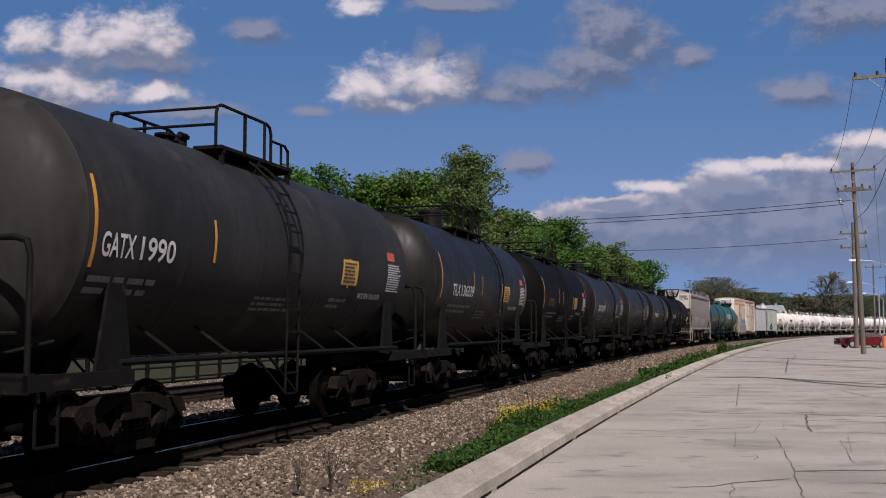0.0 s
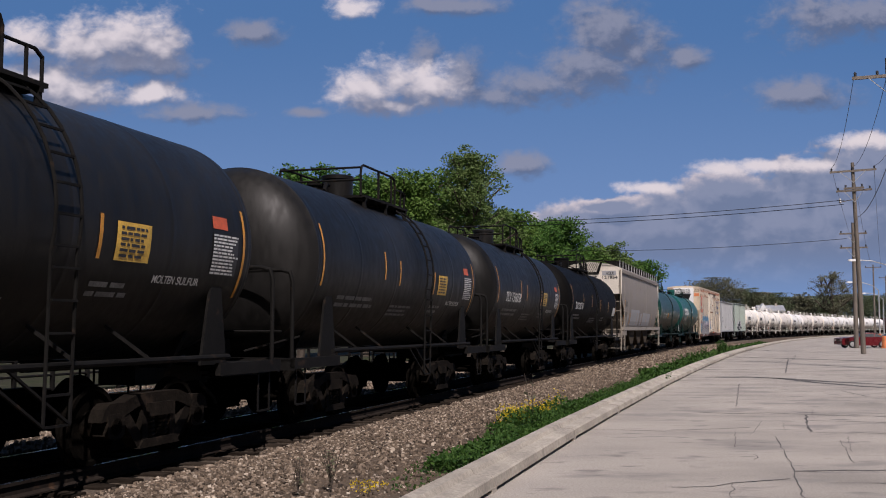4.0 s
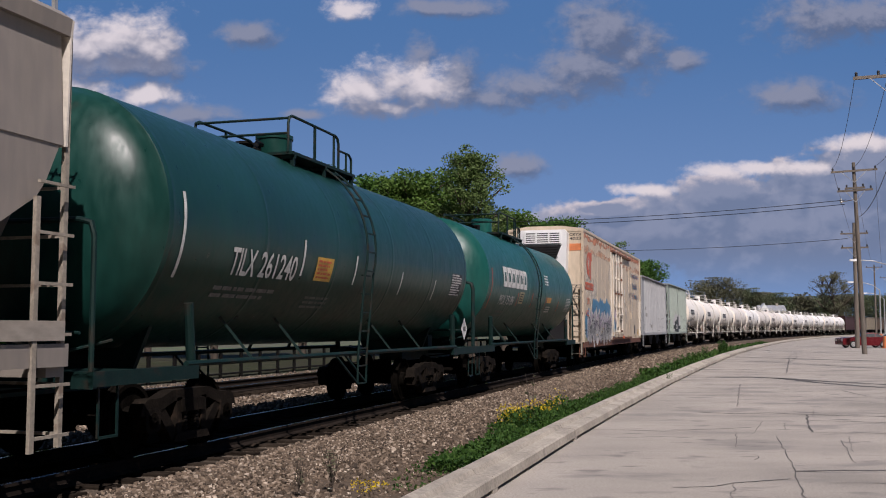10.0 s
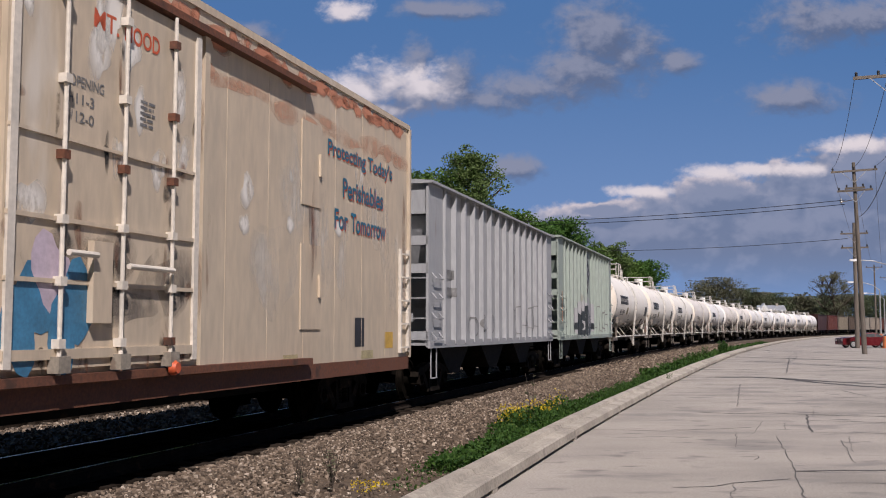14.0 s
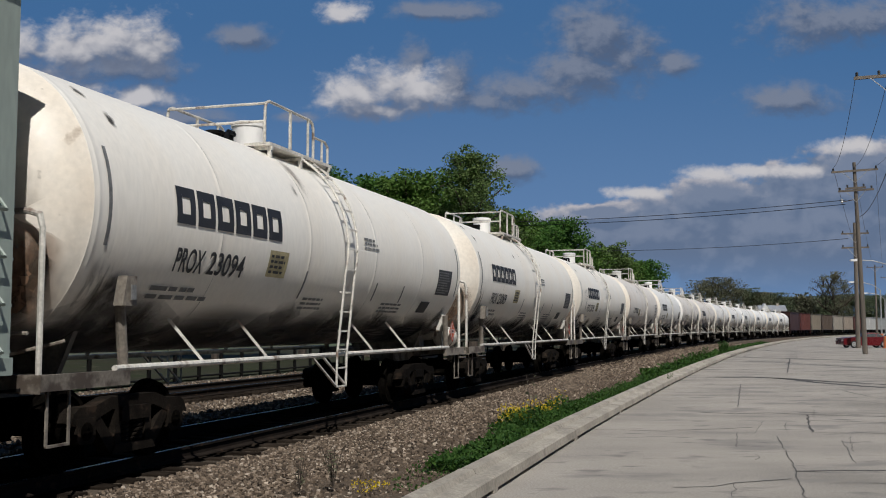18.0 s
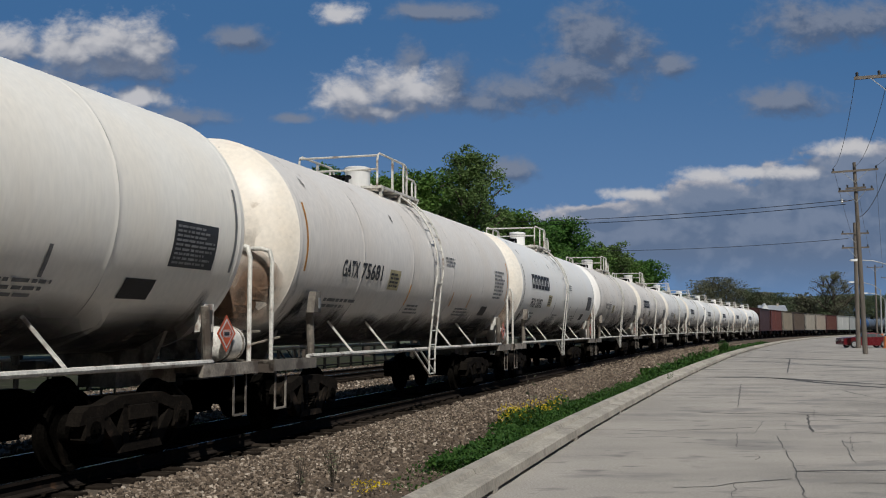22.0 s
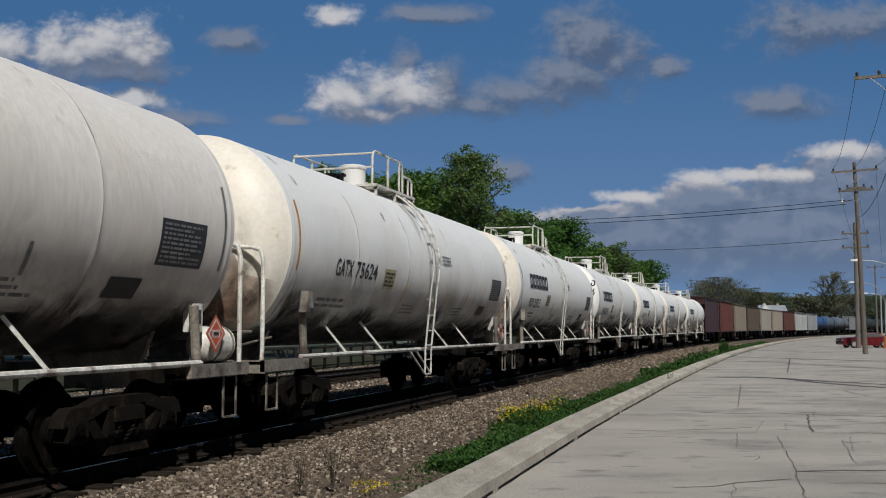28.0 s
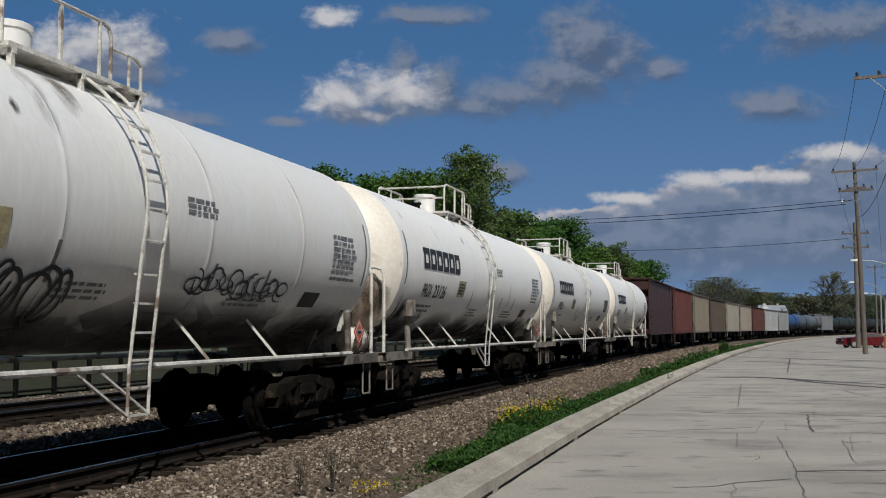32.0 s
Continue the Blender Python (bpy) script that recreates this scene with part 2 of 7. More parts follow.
def on_track(s, off=0.0):
    """Place and heading (radians right of +Y) at s metres along the track, off metres to its right."""
    h = float(np.interp(s, _S, _H))
    return float(np.interp(s, _S, _X)) + off * math.cos(h), float(np.interp(s, _S, _Y)) - off * math.sin(h), h


def at_track(s, off=0.0, z=0.0):
    x, y, h = on_track(s, off)
    return pose(x, y, z, 0, 0, 90 - math.degrees(h))


def kerb_off(s):
    return float(np.interp(s, [-60, 20, 33, 43, 67, 93, 137, 177, 213, 300, 420], [5.5, 5.57, 5.83, 6.1, 6.8, 7.75, 8.95, 10.1, 10.9, 12, 13]))


def ribbon(stations, prof):
    """A sheet swept along the track: prof(s) gives its points (off, z)."""
    m, rows = M(), []
    for s in stations:
        row = []
        for off, z in prof(s):
            x, y, _ = on_track(s, off)
            row.append((x, y, z))
        rows.append(row)
    n = len(rows[0])
    m.add([p for r in rows for p in r], [(i * n + j, i * n + j + 1, (i + 1) * n + j + 1, (i + 1) * n + j) for i in range(len(rows) - 1) for j in range(n - 1)])
    return m


# ---------------------------------------------------------------- ground, road, kerb, tracks
ST = [-60 + 2.0 * i for i in range(241)]
g = M()
for r0, r1, n in ((0, 120, 24), (120, 600, 24), (600, 4500, 24)):
    ring = [[(r * math.sin(6.28319 * i / n), r * math.cos(6.28319 * i / n), -0.24) for i in range(n)] for r in (r0 or 0.01, r1)]
    g.add(ring[0] + ring[1], [(i, (i + 1) % n, n + (i + 1) % n, n + i) for i in range(n)])
thing("ground", "rough grassy ground that runs out to the horizon", "ground", m=g, mat=FIELD, kind="structure", smooth=0)
thing("ballast_bed", "brown crushed stone ballast under two railway tracks", "ballast", m=ribbon(ST, lambda s: [(-10.5, -0.22), (-9.0, -0.19), (-4.2, -0.20), (-1.9, -0.19), (-1.3, -0.15), (1.3, -0.15), (1.9, -0.19), (2.3, -0.2)]), mat=BALLAST, kind="structure", smooth=0)
thing("verge", "brown gravelly dirt strip between track and kerb", "verge", m=ribbon(ST, lambda s: [(2.3, -0.2), (3.2, -0.16), (4.3, -0.10), (kerb_off(s) - 0.35, -0.06)]), mat=DIRT, kind="structure", smooth=0)
road = thing("road", "pale old concrete road with dark cracks and patches", "road", m=ribbon(ST, lambda s: [(kerb_off(s) - 0.4, 0), (kerb_off(s) + 3, 0), (kerb_off(s) + 9, 0), (kerb_off(s) + 24, 0), (kerb_off(s) + 70, 0)]), mat=ROAD, kind="structure", smooth=0)


# dark sheets laid over both beds, with the shade put into their colour
thing("track_bed", "ballast coloured black for shade between the rails", "ballast", m=ribbon(ST, lambda s: [(-2.2, -0.182), (-1.9, -0.180), (-1.3, -0.144), (0.98, -0.144)]), mat=SHADE_BED, kind="structure", smooth=0)
thing("track_bed", "ballast coloured dark for shade between the far rails", "ballast", m=ribbon(ST, lambda s: [(-7.15, -0.17), (-5.2, -0.17)]), mat=SHADE_BED, kind="structure", smooth=0)


def rails(off, s0, s1):
    t = thing("railway_track", "steel railway track on dark wooden ties", "railway track", kind="structure")
    stations = [s0 + 2.0 * i for i in range(int((s1 - s0) / 2) + 1)]
    for side in (-0.75, 0.75):
        c = off + side
        part("rail", ribbon(stations, lambda s: [(c - 0.07, RAILTOP - 0.17), (c - 0.07, RAILTOP - 0.155), (c - 0.01, RAILTOP - 0.13), (c - 0.01, RAILTOP - 0.045), (c - 0.036, RAILTOP - 0.035), (c - 0.036, RAILTOP - 0.004),
                                                   (c + 0.036, RAILTOP - 0.004), (c + 0.036, RAILTOP - 0.035), (c + 0.01, RAILTOP - 0.045), (c + 0.01, RAILTOP - 0.13), (c + 0.07, RAILTOP - 0.155), (c + 0.07, RAILTOP - 0.17)]), RAIL, t, smooth=0)
        part("railhead", ribbon(stations, lambda s: [(c - 0.030, RAILTOP - 0.002), (c - 0.02, RAILTOP), (c + 0.02, RAILTOP), (c + 0.030, RAILTOP - 0.002)]), SHINE, t, "bright worn running surface", smooth=0)
    return t


main_track = rails(0, -60, 420)
far_track = rails(-6.2, -60, 300)

# ---------------------------------------------------------------- writing
_letters = {}


def letter_mesh(text):
    """The outline of a line of writing, one unit high, left end at 0."""
    if text not in _letters:
        cu = bpy.data.curves.new("writing", "FONT")
        cu.body = text
        cu.offset = 0.016
        ob = new("writing", cu)
        bpy.context.view_layer.update()
        me = bpy.data.meshes.new_from_object(ob)
        bpy.data.objects.remove(ob)
        co = [v.co.copy() for v in me.vertices]
        x0, x1 = min(c.x for c in co), max(c.x for c in co)
        y0, y1 = min(c.y for c in co), max(c.y for c in co)
        _letters[text] = ([((c.x - x0) / (x1 - x0), (c.y - y0) / (y1 - y0)) for c in co], [tuple(p.vertices) for p in me.polygons])
    return _letters[text]


def on_shell(flat, faces, R, zc, name, mat, parent, label="", cut=0.12, lift=0.012, xr=None):
    """Lays a flat outline (x, arc height above the tank's middle) on the near side of a tank; R None: on the flat side at y = zc."""
    bm = bmesh.new()
    vs = [bm.verts.new((x, a, 0)) for x, a in flat]
    for q in faces:
        try:
            bm.faces.new([vs[i] for i in q])
        except ValueError:
            pass
    if R:
        lo, hi = min(a for _, a in flat), max(a for _, a in flat)
        k = lo + cut
        while k < hi:
            bmesh.ops.bisect_plane(bm, geom=bm.verts[:] + bm.edges[:] + bm.faces[:], plane_co=(0, k, 0), plane_no=(0, 1, 0))
            k += cut
    for v in bm.verts:
        x, a = v.co.x, v.co.y
        v.co = (x, -(R + lift) * math.cos(a / R), zc + (R + lift) * math.sin(a / R)) if R else (x, zc - lift, a)
    me = bpy.data.meshes.new(name)
    bm.to_mesh(me)
    bm.free()
    me.materials.append(mat)
    return part(name, me, mat, parent, label)


def write(parent, text, x0, x1, a0, a1, R, zc, mat, label=""):
    if " " in text:
        a, b = text.split(" ", 1)
        xm = x0 + (x1 - x0) * (len(a) + 0.2) / len(text)
        write(parent, a, x0, xm - (x1 - x0) * 0.35 / len(text), a0, a1, R, zc, mat, label)
        return write(parent, b, xm + (x1 - x0) * 0.35 / len(text), x1, a0, a1, R, zc, mat, label)
    co, fs = letter_mesh(text)
    return on_shell([(x0 + u * (x1 - x0), a0 + v * (a1 - a0)) for u, v in co], fs, R, zc, "lettering", mat, parent, label)


def quads(rects):
    flat, fs = [], []
    for x0, x1, a0, a1 in rects:
        n = len(flat)
        flat += [(x0, a0), (x1, a0), (x1, a1), (x0, a1)]
        fs.append((n, n + 1, n + 2, n + 3))
    return flat, fs


def panel(parent, name, x0, x1, a0, a1, R, zc, mat, label="", lift=0.008):
    f, q = quads([(x0, x1, a0, a1)])
    return on_shell(f, q, R, zc, name, mat, parent, label, cut=0.15, lift=lift)


def bars(parent, x0, x1, a0, a1, rows, R, zc, mat, seed=0, label="rows of small stencilled print"):
    """Small print: rows of short bars."""
    rn = random.Random(seed)
    out, h = [], (a1 - a0) / rows
    for i in range(rows):
        x = x0
        end = x1 - rn.random() * 0.3 * (x1 - x0)
        while x < end:
            w = min(end - x, h * rn.uniform(0.8, 3.2))
            if w > 0.01:
                out.append((x, x + w, a0 + i * h + 0.22 * h, a0 + i * h + 0.74 * h))
            x += w + h * rn.uniform(0.25, 0.6)
    f, q = quads(out)
    return on_shell(f, q, R, zc, "small_print", mat, parent, label, cut=0.3, lift=0.013)


def blocks(parent, x0, x1, a0, a1, n, R, zc, mat, label):
    """A maker's name drawn as plain blocks with a slot in each."""
    w = (x1 - x0) / n
    t = (a1 - a0) * 0.27
    for i in range(n):
        xa, xb = x0 + i * w, x0 + (i + 0.88) * w
        s = w * 0.25
        f, q = quads([(xa, xa + s, a0, a1), (xb - s, xb, a0, a1), (xa + s, xb - s, a1 - t, a1), (xa + s, xb - s, a0, a0 + t)])
        on_shell(f, q, R, zc, "name_block", mat, parent, label, cut=0.1, lift=0.012)


# ---------------------------------------------------------------- bogies, couplers
WHEELS = []


def wheelset_mesh():
    m = M()
    for y in (-0.75, 0.75):
        o = 0.065 if y > 0 else -0.065
        m.lathe([(y - o, 0.30), (y - o, 0.485), (y - o * 0.55, 0.485), (y - o * 0.45, 0.458), (y + o, 0.452), (y + o, 0.40), (y + o * 0.4, 0.385), (y + o * 0.2, 0.17), (y + o * 1.5, 0.15), (y + o * 1.5, 0.06)], 28, "y")
    m.lathe([(-1.06, 0.075), (1.06, 0.075)], 12, "y")
    for y in (-1.08, 1.08):
        m.lathe([(y - 0.06, 0.10), (y + 0.06, 0.10)], 12, "y")
        for k in range(3):
            a = k * 2.0944
            m.box(0.055 * math.cos(a) - 0.018, 0.055 * math.cos(a) + 0.018, y - 0.075, y + 0.075, 0.055 * math.sin(a) - 0.018, 0.055 * math.sin(a) + 0.018)
    return m.mesh("wheelset", TRUCK, 35)


def side_frame_mesh():
    m = M()
    up = [(-1.16, 0.30), (-1.16, 0.60), (-1.02, 0.70), (-0.74, 0.70), (-0.50, 0.80), (0.50, 0.80), (0.74, 0.70), (1.02, 0.70), (1.16, 0.60), (1.16, 0.30), (1.02, 0.30), (0.98, 0.50), (0.78, 0.50), (0.42, 0.22), (-0.42, 0.22), (-0.78, 0.50), (-0.98, 0.50), (-1.02, 0.30)]
    top = [(-1.16, 0.52), (-1.10, 0.66), (-1.0, 0.72), (-0.72, 0.72), (-0.45, 0.80), (0.45, 0.80), (0.72, 0.72), (1.0, 0.72), (1.10, 0.66), (1.16, 0.52), (0.74, 0.56), (0.42, 0.66), (-0.42, 0.66), (-0.74, 0.56)]
    m.prism(top, "y", -0.09, 0.09)
    m.prism([(-0.78, 0.56), (-0.62, 0.60), (-0.34, 0.30), (-0.34, 0.16), (-0.44, 0.18)], "y", -0.08, 0.08)
    m.prism([(0.78, 0.56), (0.62, 0.60), (0.34, 0.30), (0.34, 0.16), (0.44, 0.18)], "y", -0.08, 0.08)
    m.prism([(-0.44, 0.16), (-0.36, 0.26), (0.36, 0.26), (0.44, 0.16)], "y", -0.11, 0.11)
    for x in (-0.89, 0.89):
        m.prism([(x - 0.16, 0.36), (x - 0.16, 0.60), (x + 0.16, 0.60), (x + 0.16, 0.36), (x + 0.10, 0.32), (x - 0.10, 0.32)], "y", -0.10, 0.10)
    for x in (-0.30, 0.30):
        m.box(x - 0.06, x + 0.06, -0.09, 0.09, 0.24, 0.70)
    return m.mesh("side_frame", CASTING, 30)


def spring_mesh():
    m = M()
    for x in (-0.14, 0.14):
        pts = [(x + 0.085 * math.cos(k * 0.9), 0.085 * math.sin(k * 0.9), 0.26 + k * 0.0072) for k in range(36)]
        m.tube(pts, 0.021, 5)
    m.box(-0.27, 0.27, -0.12, 0.12, 0.52, 0.68)
    return m.mesh("spring_nest", CASTING, 40)


def bolster_mesh():
    m = M()
    m.box(-0.22, 0.22, -1.0, 1.0, 0.52, 0.74)
    m.lathe([(0.74, 0.20), (0.86, 0.20)], 14, "z")
    for x in (-0.45, 0.45):
        m.box(x - 0.05, x + 0.05, -0.85, 0.85, 0.34, 0.46)
        for y in (-0.75, 0.75):
            s = 1 if x > 0 else -1
            m.box(x - 0.04 + s * 0.02, x + 0.06 + s * 0.02, y - 0.05, y + 0.05, 0.26, 0.60)
    return m.mesh("bogie", TRUCK, 30)


def coupler_mesh():
    m = M()
    m.box(-0.75, -0.10, -0.075, 0.075, 0.80, 0.98)
    m.prism([(-0.14, -0.12), (0.03, -0.16), (0.10, -0.10), (0.05, 0.02), (0.10, 0.14), (0.0, 0.16), (-0.14, 0.12)], "z", 0.75, 1.03)
    m.tube([(-0.5, -0.35, 0.80), (-0.1, -0.38, 0.55), (0.12, -0.30, 0.45)], 0.028, 6)
    m.bar((-0.35, -1.30, 0.98), (-0.25, -0.1, 0.86), 0.03, 0.03)
    return m.mesh("coupler", DARK, 30)


SIDE_ME, SPRING_ME, BOLSTER_ME, WHEEL_ME, COUPLER_ME = side_frame_mesh(), spring_mesh(), bolster_mesh(), wheelset_mesh(), coupler_mesh()


def bogie(parent, x):
    t = part("bogie", BOLSTER_ME, TRUCK, parent, "grimy cast steel bogie", at=pose(x, 0, 0))
    for y in (-1.03, 1.03):
        part("side_frame", SIDE_ME, TRUCK, t, at=pose(0, y, 0))
        part("spring_nest", SPRING_ME, TRUCK, t, at=pose(0, y, 0))
    for dx in (-0.89, 0.89):
        w = part("wheelset", WHEEL_ME, TRUCK, t)
        w.matrix_parent_inverse = pose(dx, 0, 0.457)
        WHEELS.append(w)
    return t


def running_gear(car, half, inset=2.1):
    for s in (-1, 1):
        bogie(car, s * (half - inset))
        part("coupler", COUPLER_ME, DARK, car, at=pose(s * (half - 0.02), 0, 0, 0, 0, 0 if s > 0 else 180))


def end_steps(m, x, y, z1, z0, w=0.34):
    """A hanging stirrup step."""
    m.bar((x - w / 2, y, z1), (x - w / 2, y, z0), 0.03, 0.02)
    m.bar((x + w / 2, y, z1), (x + w / 2, y, z0), 0.03, 0.02)
    m.bar((x - w / 2, y, z0), (x + w / 2, y, z0), 0.04, 0.025)


# ---------------------------------------------------------------- tank cars
def tank_base(name, L, cyl, R, zc, paint, trim, noz, lad, plat, railh, style, label, inset=2.4):
    """A tank car: origin on the rails at its middle, +x towards its rear, the near side at -y."""
    car = thing(name, label, "tank car", "cars of the freight train")
    half = L / 2
    hd = min(0.74, half - cyl - 0.18)
    prof = [(-cyl - hd, 0.02)] + [(-cyl - hd * math.cos(a), R * math.sin(a) ** 0.9) for a in [i * math.pi / 22 for i in range(1, 11)]]
    seams = [-cyl, -cyl * 0.62, -cyl * 0.22, cyl * 0.2, cyl * 0.6, cyl]
    for x in seams:
        prof += [(x - 0.09, R), (x - 0.022, R), (x - 0.014, R + 0.0025), (x + 0.014, R + 0.0025), (x + 0.022, R), (x + 0.09, R)]
    prof += [(cyl + hd * math.cos(a), R * math.sin(a) ** 0.9) for a in [i * math.pi / 22 for i in range(10, 0, -1)]] + [(cyl + hd, 0.02)]
    if trim is TRIM:
        part("tank", M().lathe(prof[11:-11], 72, "x", (0, 0, zc)), paint, car, smooth=40)
        for piece in (prof[:11] + [(-cyl - 0.088, R)], [(cyl + 0.088, R)] + prof[-11:]):
            part("tank_head", M().lathe(piece, 72, "x", (0, 0, zc)), HEADP, car, "cream dished end, stained brown", smooth=40)
    else:
        part("tank", M().lathe(prof, 72, "x", (0, 0, zc)), paint, car, smooth=40)
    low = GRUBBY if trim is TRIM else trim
    zb = 1.10
    plx0 = cyl - 0.75                     # inner end of the end platforms
    for s in (-1, 1):
        m = M()
        m.box(min(s * plx0, s * (half - 0.30)), max(s * plx0, s * (half - 0.30)), -0.28, 0.28, 0.82, zb - 0.02)
        m.box(min(s * (cyl + 0.10), s * (half - 0.25)), max(s * (cyl + 0.10), s * (half - 0.25)), -1.5, 1.5, zb - 0.04, zb)
        m.box(min(s * (half - 0.33), s * (half - 0.25)), max(s * (half - 0.33), s * (half - 0.25)), -1.52, 1.52, zb - 0.16, zb + 0.02)
        m.box(min(s * plx0, s * (half - 0.25)), max(s * plx0, s * (half - 0.25)), -1.53, -1.45, zb - 0.14, zb + 0.02)
        m.box(min(s * plx0, s * (half - 0.25)), max(s * plx0, s * (half - 0.25)), 1.45, 1.53, zb - 0.14, zb + 0.02)
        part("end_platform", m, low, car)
        # saddle that carries the tank on the sill
        m = M()
        xs = s * (cyl - 0.62)
        y1 = R * 0.93
        m.prism([(-0.95, zc - R * 0.78), (-0.7, zb - 0.05), (0.7, zb - 0.05), (0.95, zc - R * 0.78), (0.5, zc - R * 0.98), (-0.5, zc - R * 0.98)], "x", xs - 0.04, xs + 0.04)
        if style == "black":
            for y in (-1, 1):
                m.prism([(xs - 0.36, zb), (xs + 0.30, zb), (xs + 0.12, zc - R * 0.36), (xs - 0.12, zc - R * 0.36)], "y", y * y1 * 0.97 - 0.02, y * y1 * 0.97 + 0.02)
        else:
            for y in (-1, 1):
                m.tube([(xs + 0.12, y * y1 * 0.96, zb - 0.02), (xs + 0.0, y * y1 * 0.97, zc - R * 0.64)], 0.06, 10)
                if trim is TRIM and s < 0:
                    m.prism([(xs - 0.16, zc - R * 0.66), (xs + 0.10, zc - R * 0.66), (xs + 0.10, zc - R * 0.46), (xs - 0.08, zc - R * 0.46)], "y", y * y1 - 0.10, y * y1 + 0.02)
                    part("saddle_plate", M().box(xs - 0.03, xs + 0.05, y * (y1 + 0.12) - 0.01, y * (y1 + 0.12) + 0.01, zc - R * 0.62, zc - R * 0.52), FADED, car)
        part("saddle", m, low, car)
        # hand rail at the end of the platform
        for y in (-1, 1):
            xe = s * (half - 0.34)
            zt = zb + 1.62 if style != "black" else zb + 1.35
            m = M().tube([(xe, y * 0.1, zt), (xe, y * 1.25, zt), (xe, y * 1.39, zt - 0.04), (xe, y * 1.43, zt - 0.18), (xe, y * 1.43, zb)], 0.032, 8)
            part("end_hand_rail", m, trim, car)
            m = M()
            end_steps(m, s * (half - 0.62), y * 1.45, zb, 0.42)
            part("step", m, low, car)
    # brake gear at the front end
    m = M().box(-half + 0.28, -half + 0.62, -0.25, 0.35, zb, zb + 0.30)
    m.tube([(-half + 0.45, -1.2, zb + 0.42), (-half + 0.45, 0.4, zb + 0.42)], 0.02, 6)
    m.tube([(-half + 0.40, -0.6, zb + 0.12), (-half + 0.9, -1.3, zb + 0.34)], 0.018, 6)
    m.lathe([(-half + 0.30, 0.24), (-half + 0.34, 0.24)], 18, "x", (0, 0.6, zb + 0.75))
    part("hand_brake", m, low, car)
    # lower side rails with their braces
    zr = 1.14 if style != "black" else 1.2
    for y in (-1, 1):
        part("side_rail", M().tube([(-cyl + 0.5, y * 1.5, zr), (cyl - 0.5, y * 1.5, zr)], 0.038, 8), trim, car)
        for x in (-0.66, -0.40, 0.22, 0.50):
            xb = x * cyl
            a = -0.82
            part("brace", M().bar((xb - 0.16, y * (R + 0.01) * math.cos(a), zc + (R + 0.01) * math.sin(a)), (xb + 0.06, y * 1.5, zr), 0.055, 0.035), trim, car)
    # ladder, from the lower rail over the shell to the top
    for y in (-1, 1):
        m = M()
        arc = [math.radians(d) for d in range(-14, 79, 8)]
        for dx in (-0.2, 0.2):
            pts = [(lad + dx, y * 1.55, 0.62), (lad + dx, y * 1.56, zr)] + [(lad + dx, y * (R + 0.13) * math.cos(a), zc + (R + 0.13) * math.sin(a)) for a in arc]
            m.tube(pts, 0.02, 6)
        k = [(1.55, 0.62), (1.555, 0.92), (1.56, 1.22), (1.58, 1.52), (1.60, 1.84), (1.61, 2.16), (1.62, 2.48)]
        for yy, z in k:
            if z < zc - R * 0.25:
                m.bar((lad - 0.2, y * yy, z), (lad + 0.2, y * yy, z), 0.025, 0.025)
        for i in range(9):
            a = -0.2 + i * 0.19
            m.bar((lad - 0.2, y * (R + 0.13) * math.cos(a), zc + (R + 0.13) * math.sin(a)), (lad + 0.2, y * (R + 0.13) * math.cos(a), zc + (R + 0.13) * math.sin(a)), 0.025, 0.025)
        part("ladder", m, trim, car)
        m = M()
        for dx in (-0.2, 0.2):
            m.bar((lad + dx, y * 1.55, 0.62), (lad + dx - 0.85, y * 1.5, zr - 0.02), 0.035, 0.025)
        part("stirrup_brace", m, trim, car)
    # top platform with its rails, the fittings housing
    zt = zc + R
    x0, x1 = plat
    m = M()
    m.box(x0, x1, -0.95, -0.50, zt - 0.10, zt - 0.05)
    m.box(x0, x1, 0.50, 0.95, zt - 0.10, zt - 0.05)
    m.box(x1 - 0.4, x1, -0.50, 0.50, zt + 0.0, zt + 0.05)
    for x in (x0 + 0.1, (x0 + x1) / 2, x1 - 0.1):
        m.box(x - 0.03, x + 0.03, -0.95, 0.95, zt - 0.16, zt - 0.09)
        for y in (-0.9, 0.9):
            m.box(x - 0.03, x + 0.03, y - 0.03, y + 0.03, zt - 0.40, zt - 0.09)
    part("top_platform", m, trim, car)
    zl, zu = zt - 0.06, zt + railh
    yr, zg = 0.86, zt + railh * 0.62       # the end gate is lower than the side rails
    for y in (-yr, yr):
        m = M()
        xe = x1 - 0.62
        m.tube([(x0, y, zl), (x0, y, zu - 0.14), (x0 + 0.04, y, zu - 0.04), (x0 + 0.14, y, zu), (xe - 0.16, y, zu), (xe - 0.05, y, zu - 0.04), (xe, y, zu - 0.14), (xe, y, zl)], 0.024, 8)
        m.tube([(xe - 0.22, y, zl), (xe - 0.22, y, zu)], 0.024, 8)
        m.bar(((x0 + xe) / 2, y, zl), ((x0 + xe) / 2, y, zu), 0.04, 0.04)
        part("platform_rail", m, trim, car)
        m = M()
        m.tube([(xe, y, zg - 0.03), (x1 - 0.12, y, zg - 0.03), (x1, y, zg - 0.10), (x1, y, zl)], 0.022, 8)
        m.tube([(x1 - 0.25, y, zl), (x1 - 0.25, y, zg - 0.03)], 0.022, 8)
        part("gate_rail", m, trim, car)
    for z in (zu - 0.06, zt + railh * 0.45):
        part("cross_rail", M().tube([(x0, -yr, z), (x0, yr, z)], 0.022, 8), trim, car)
    m = M()
    m.tube([(x1, 0.2, zl), (x1, 0.2, zg - 0.05), (x1, yr, zg - 0.05)], 0.022, 8)
    part("gate_rail", m, trim, car)
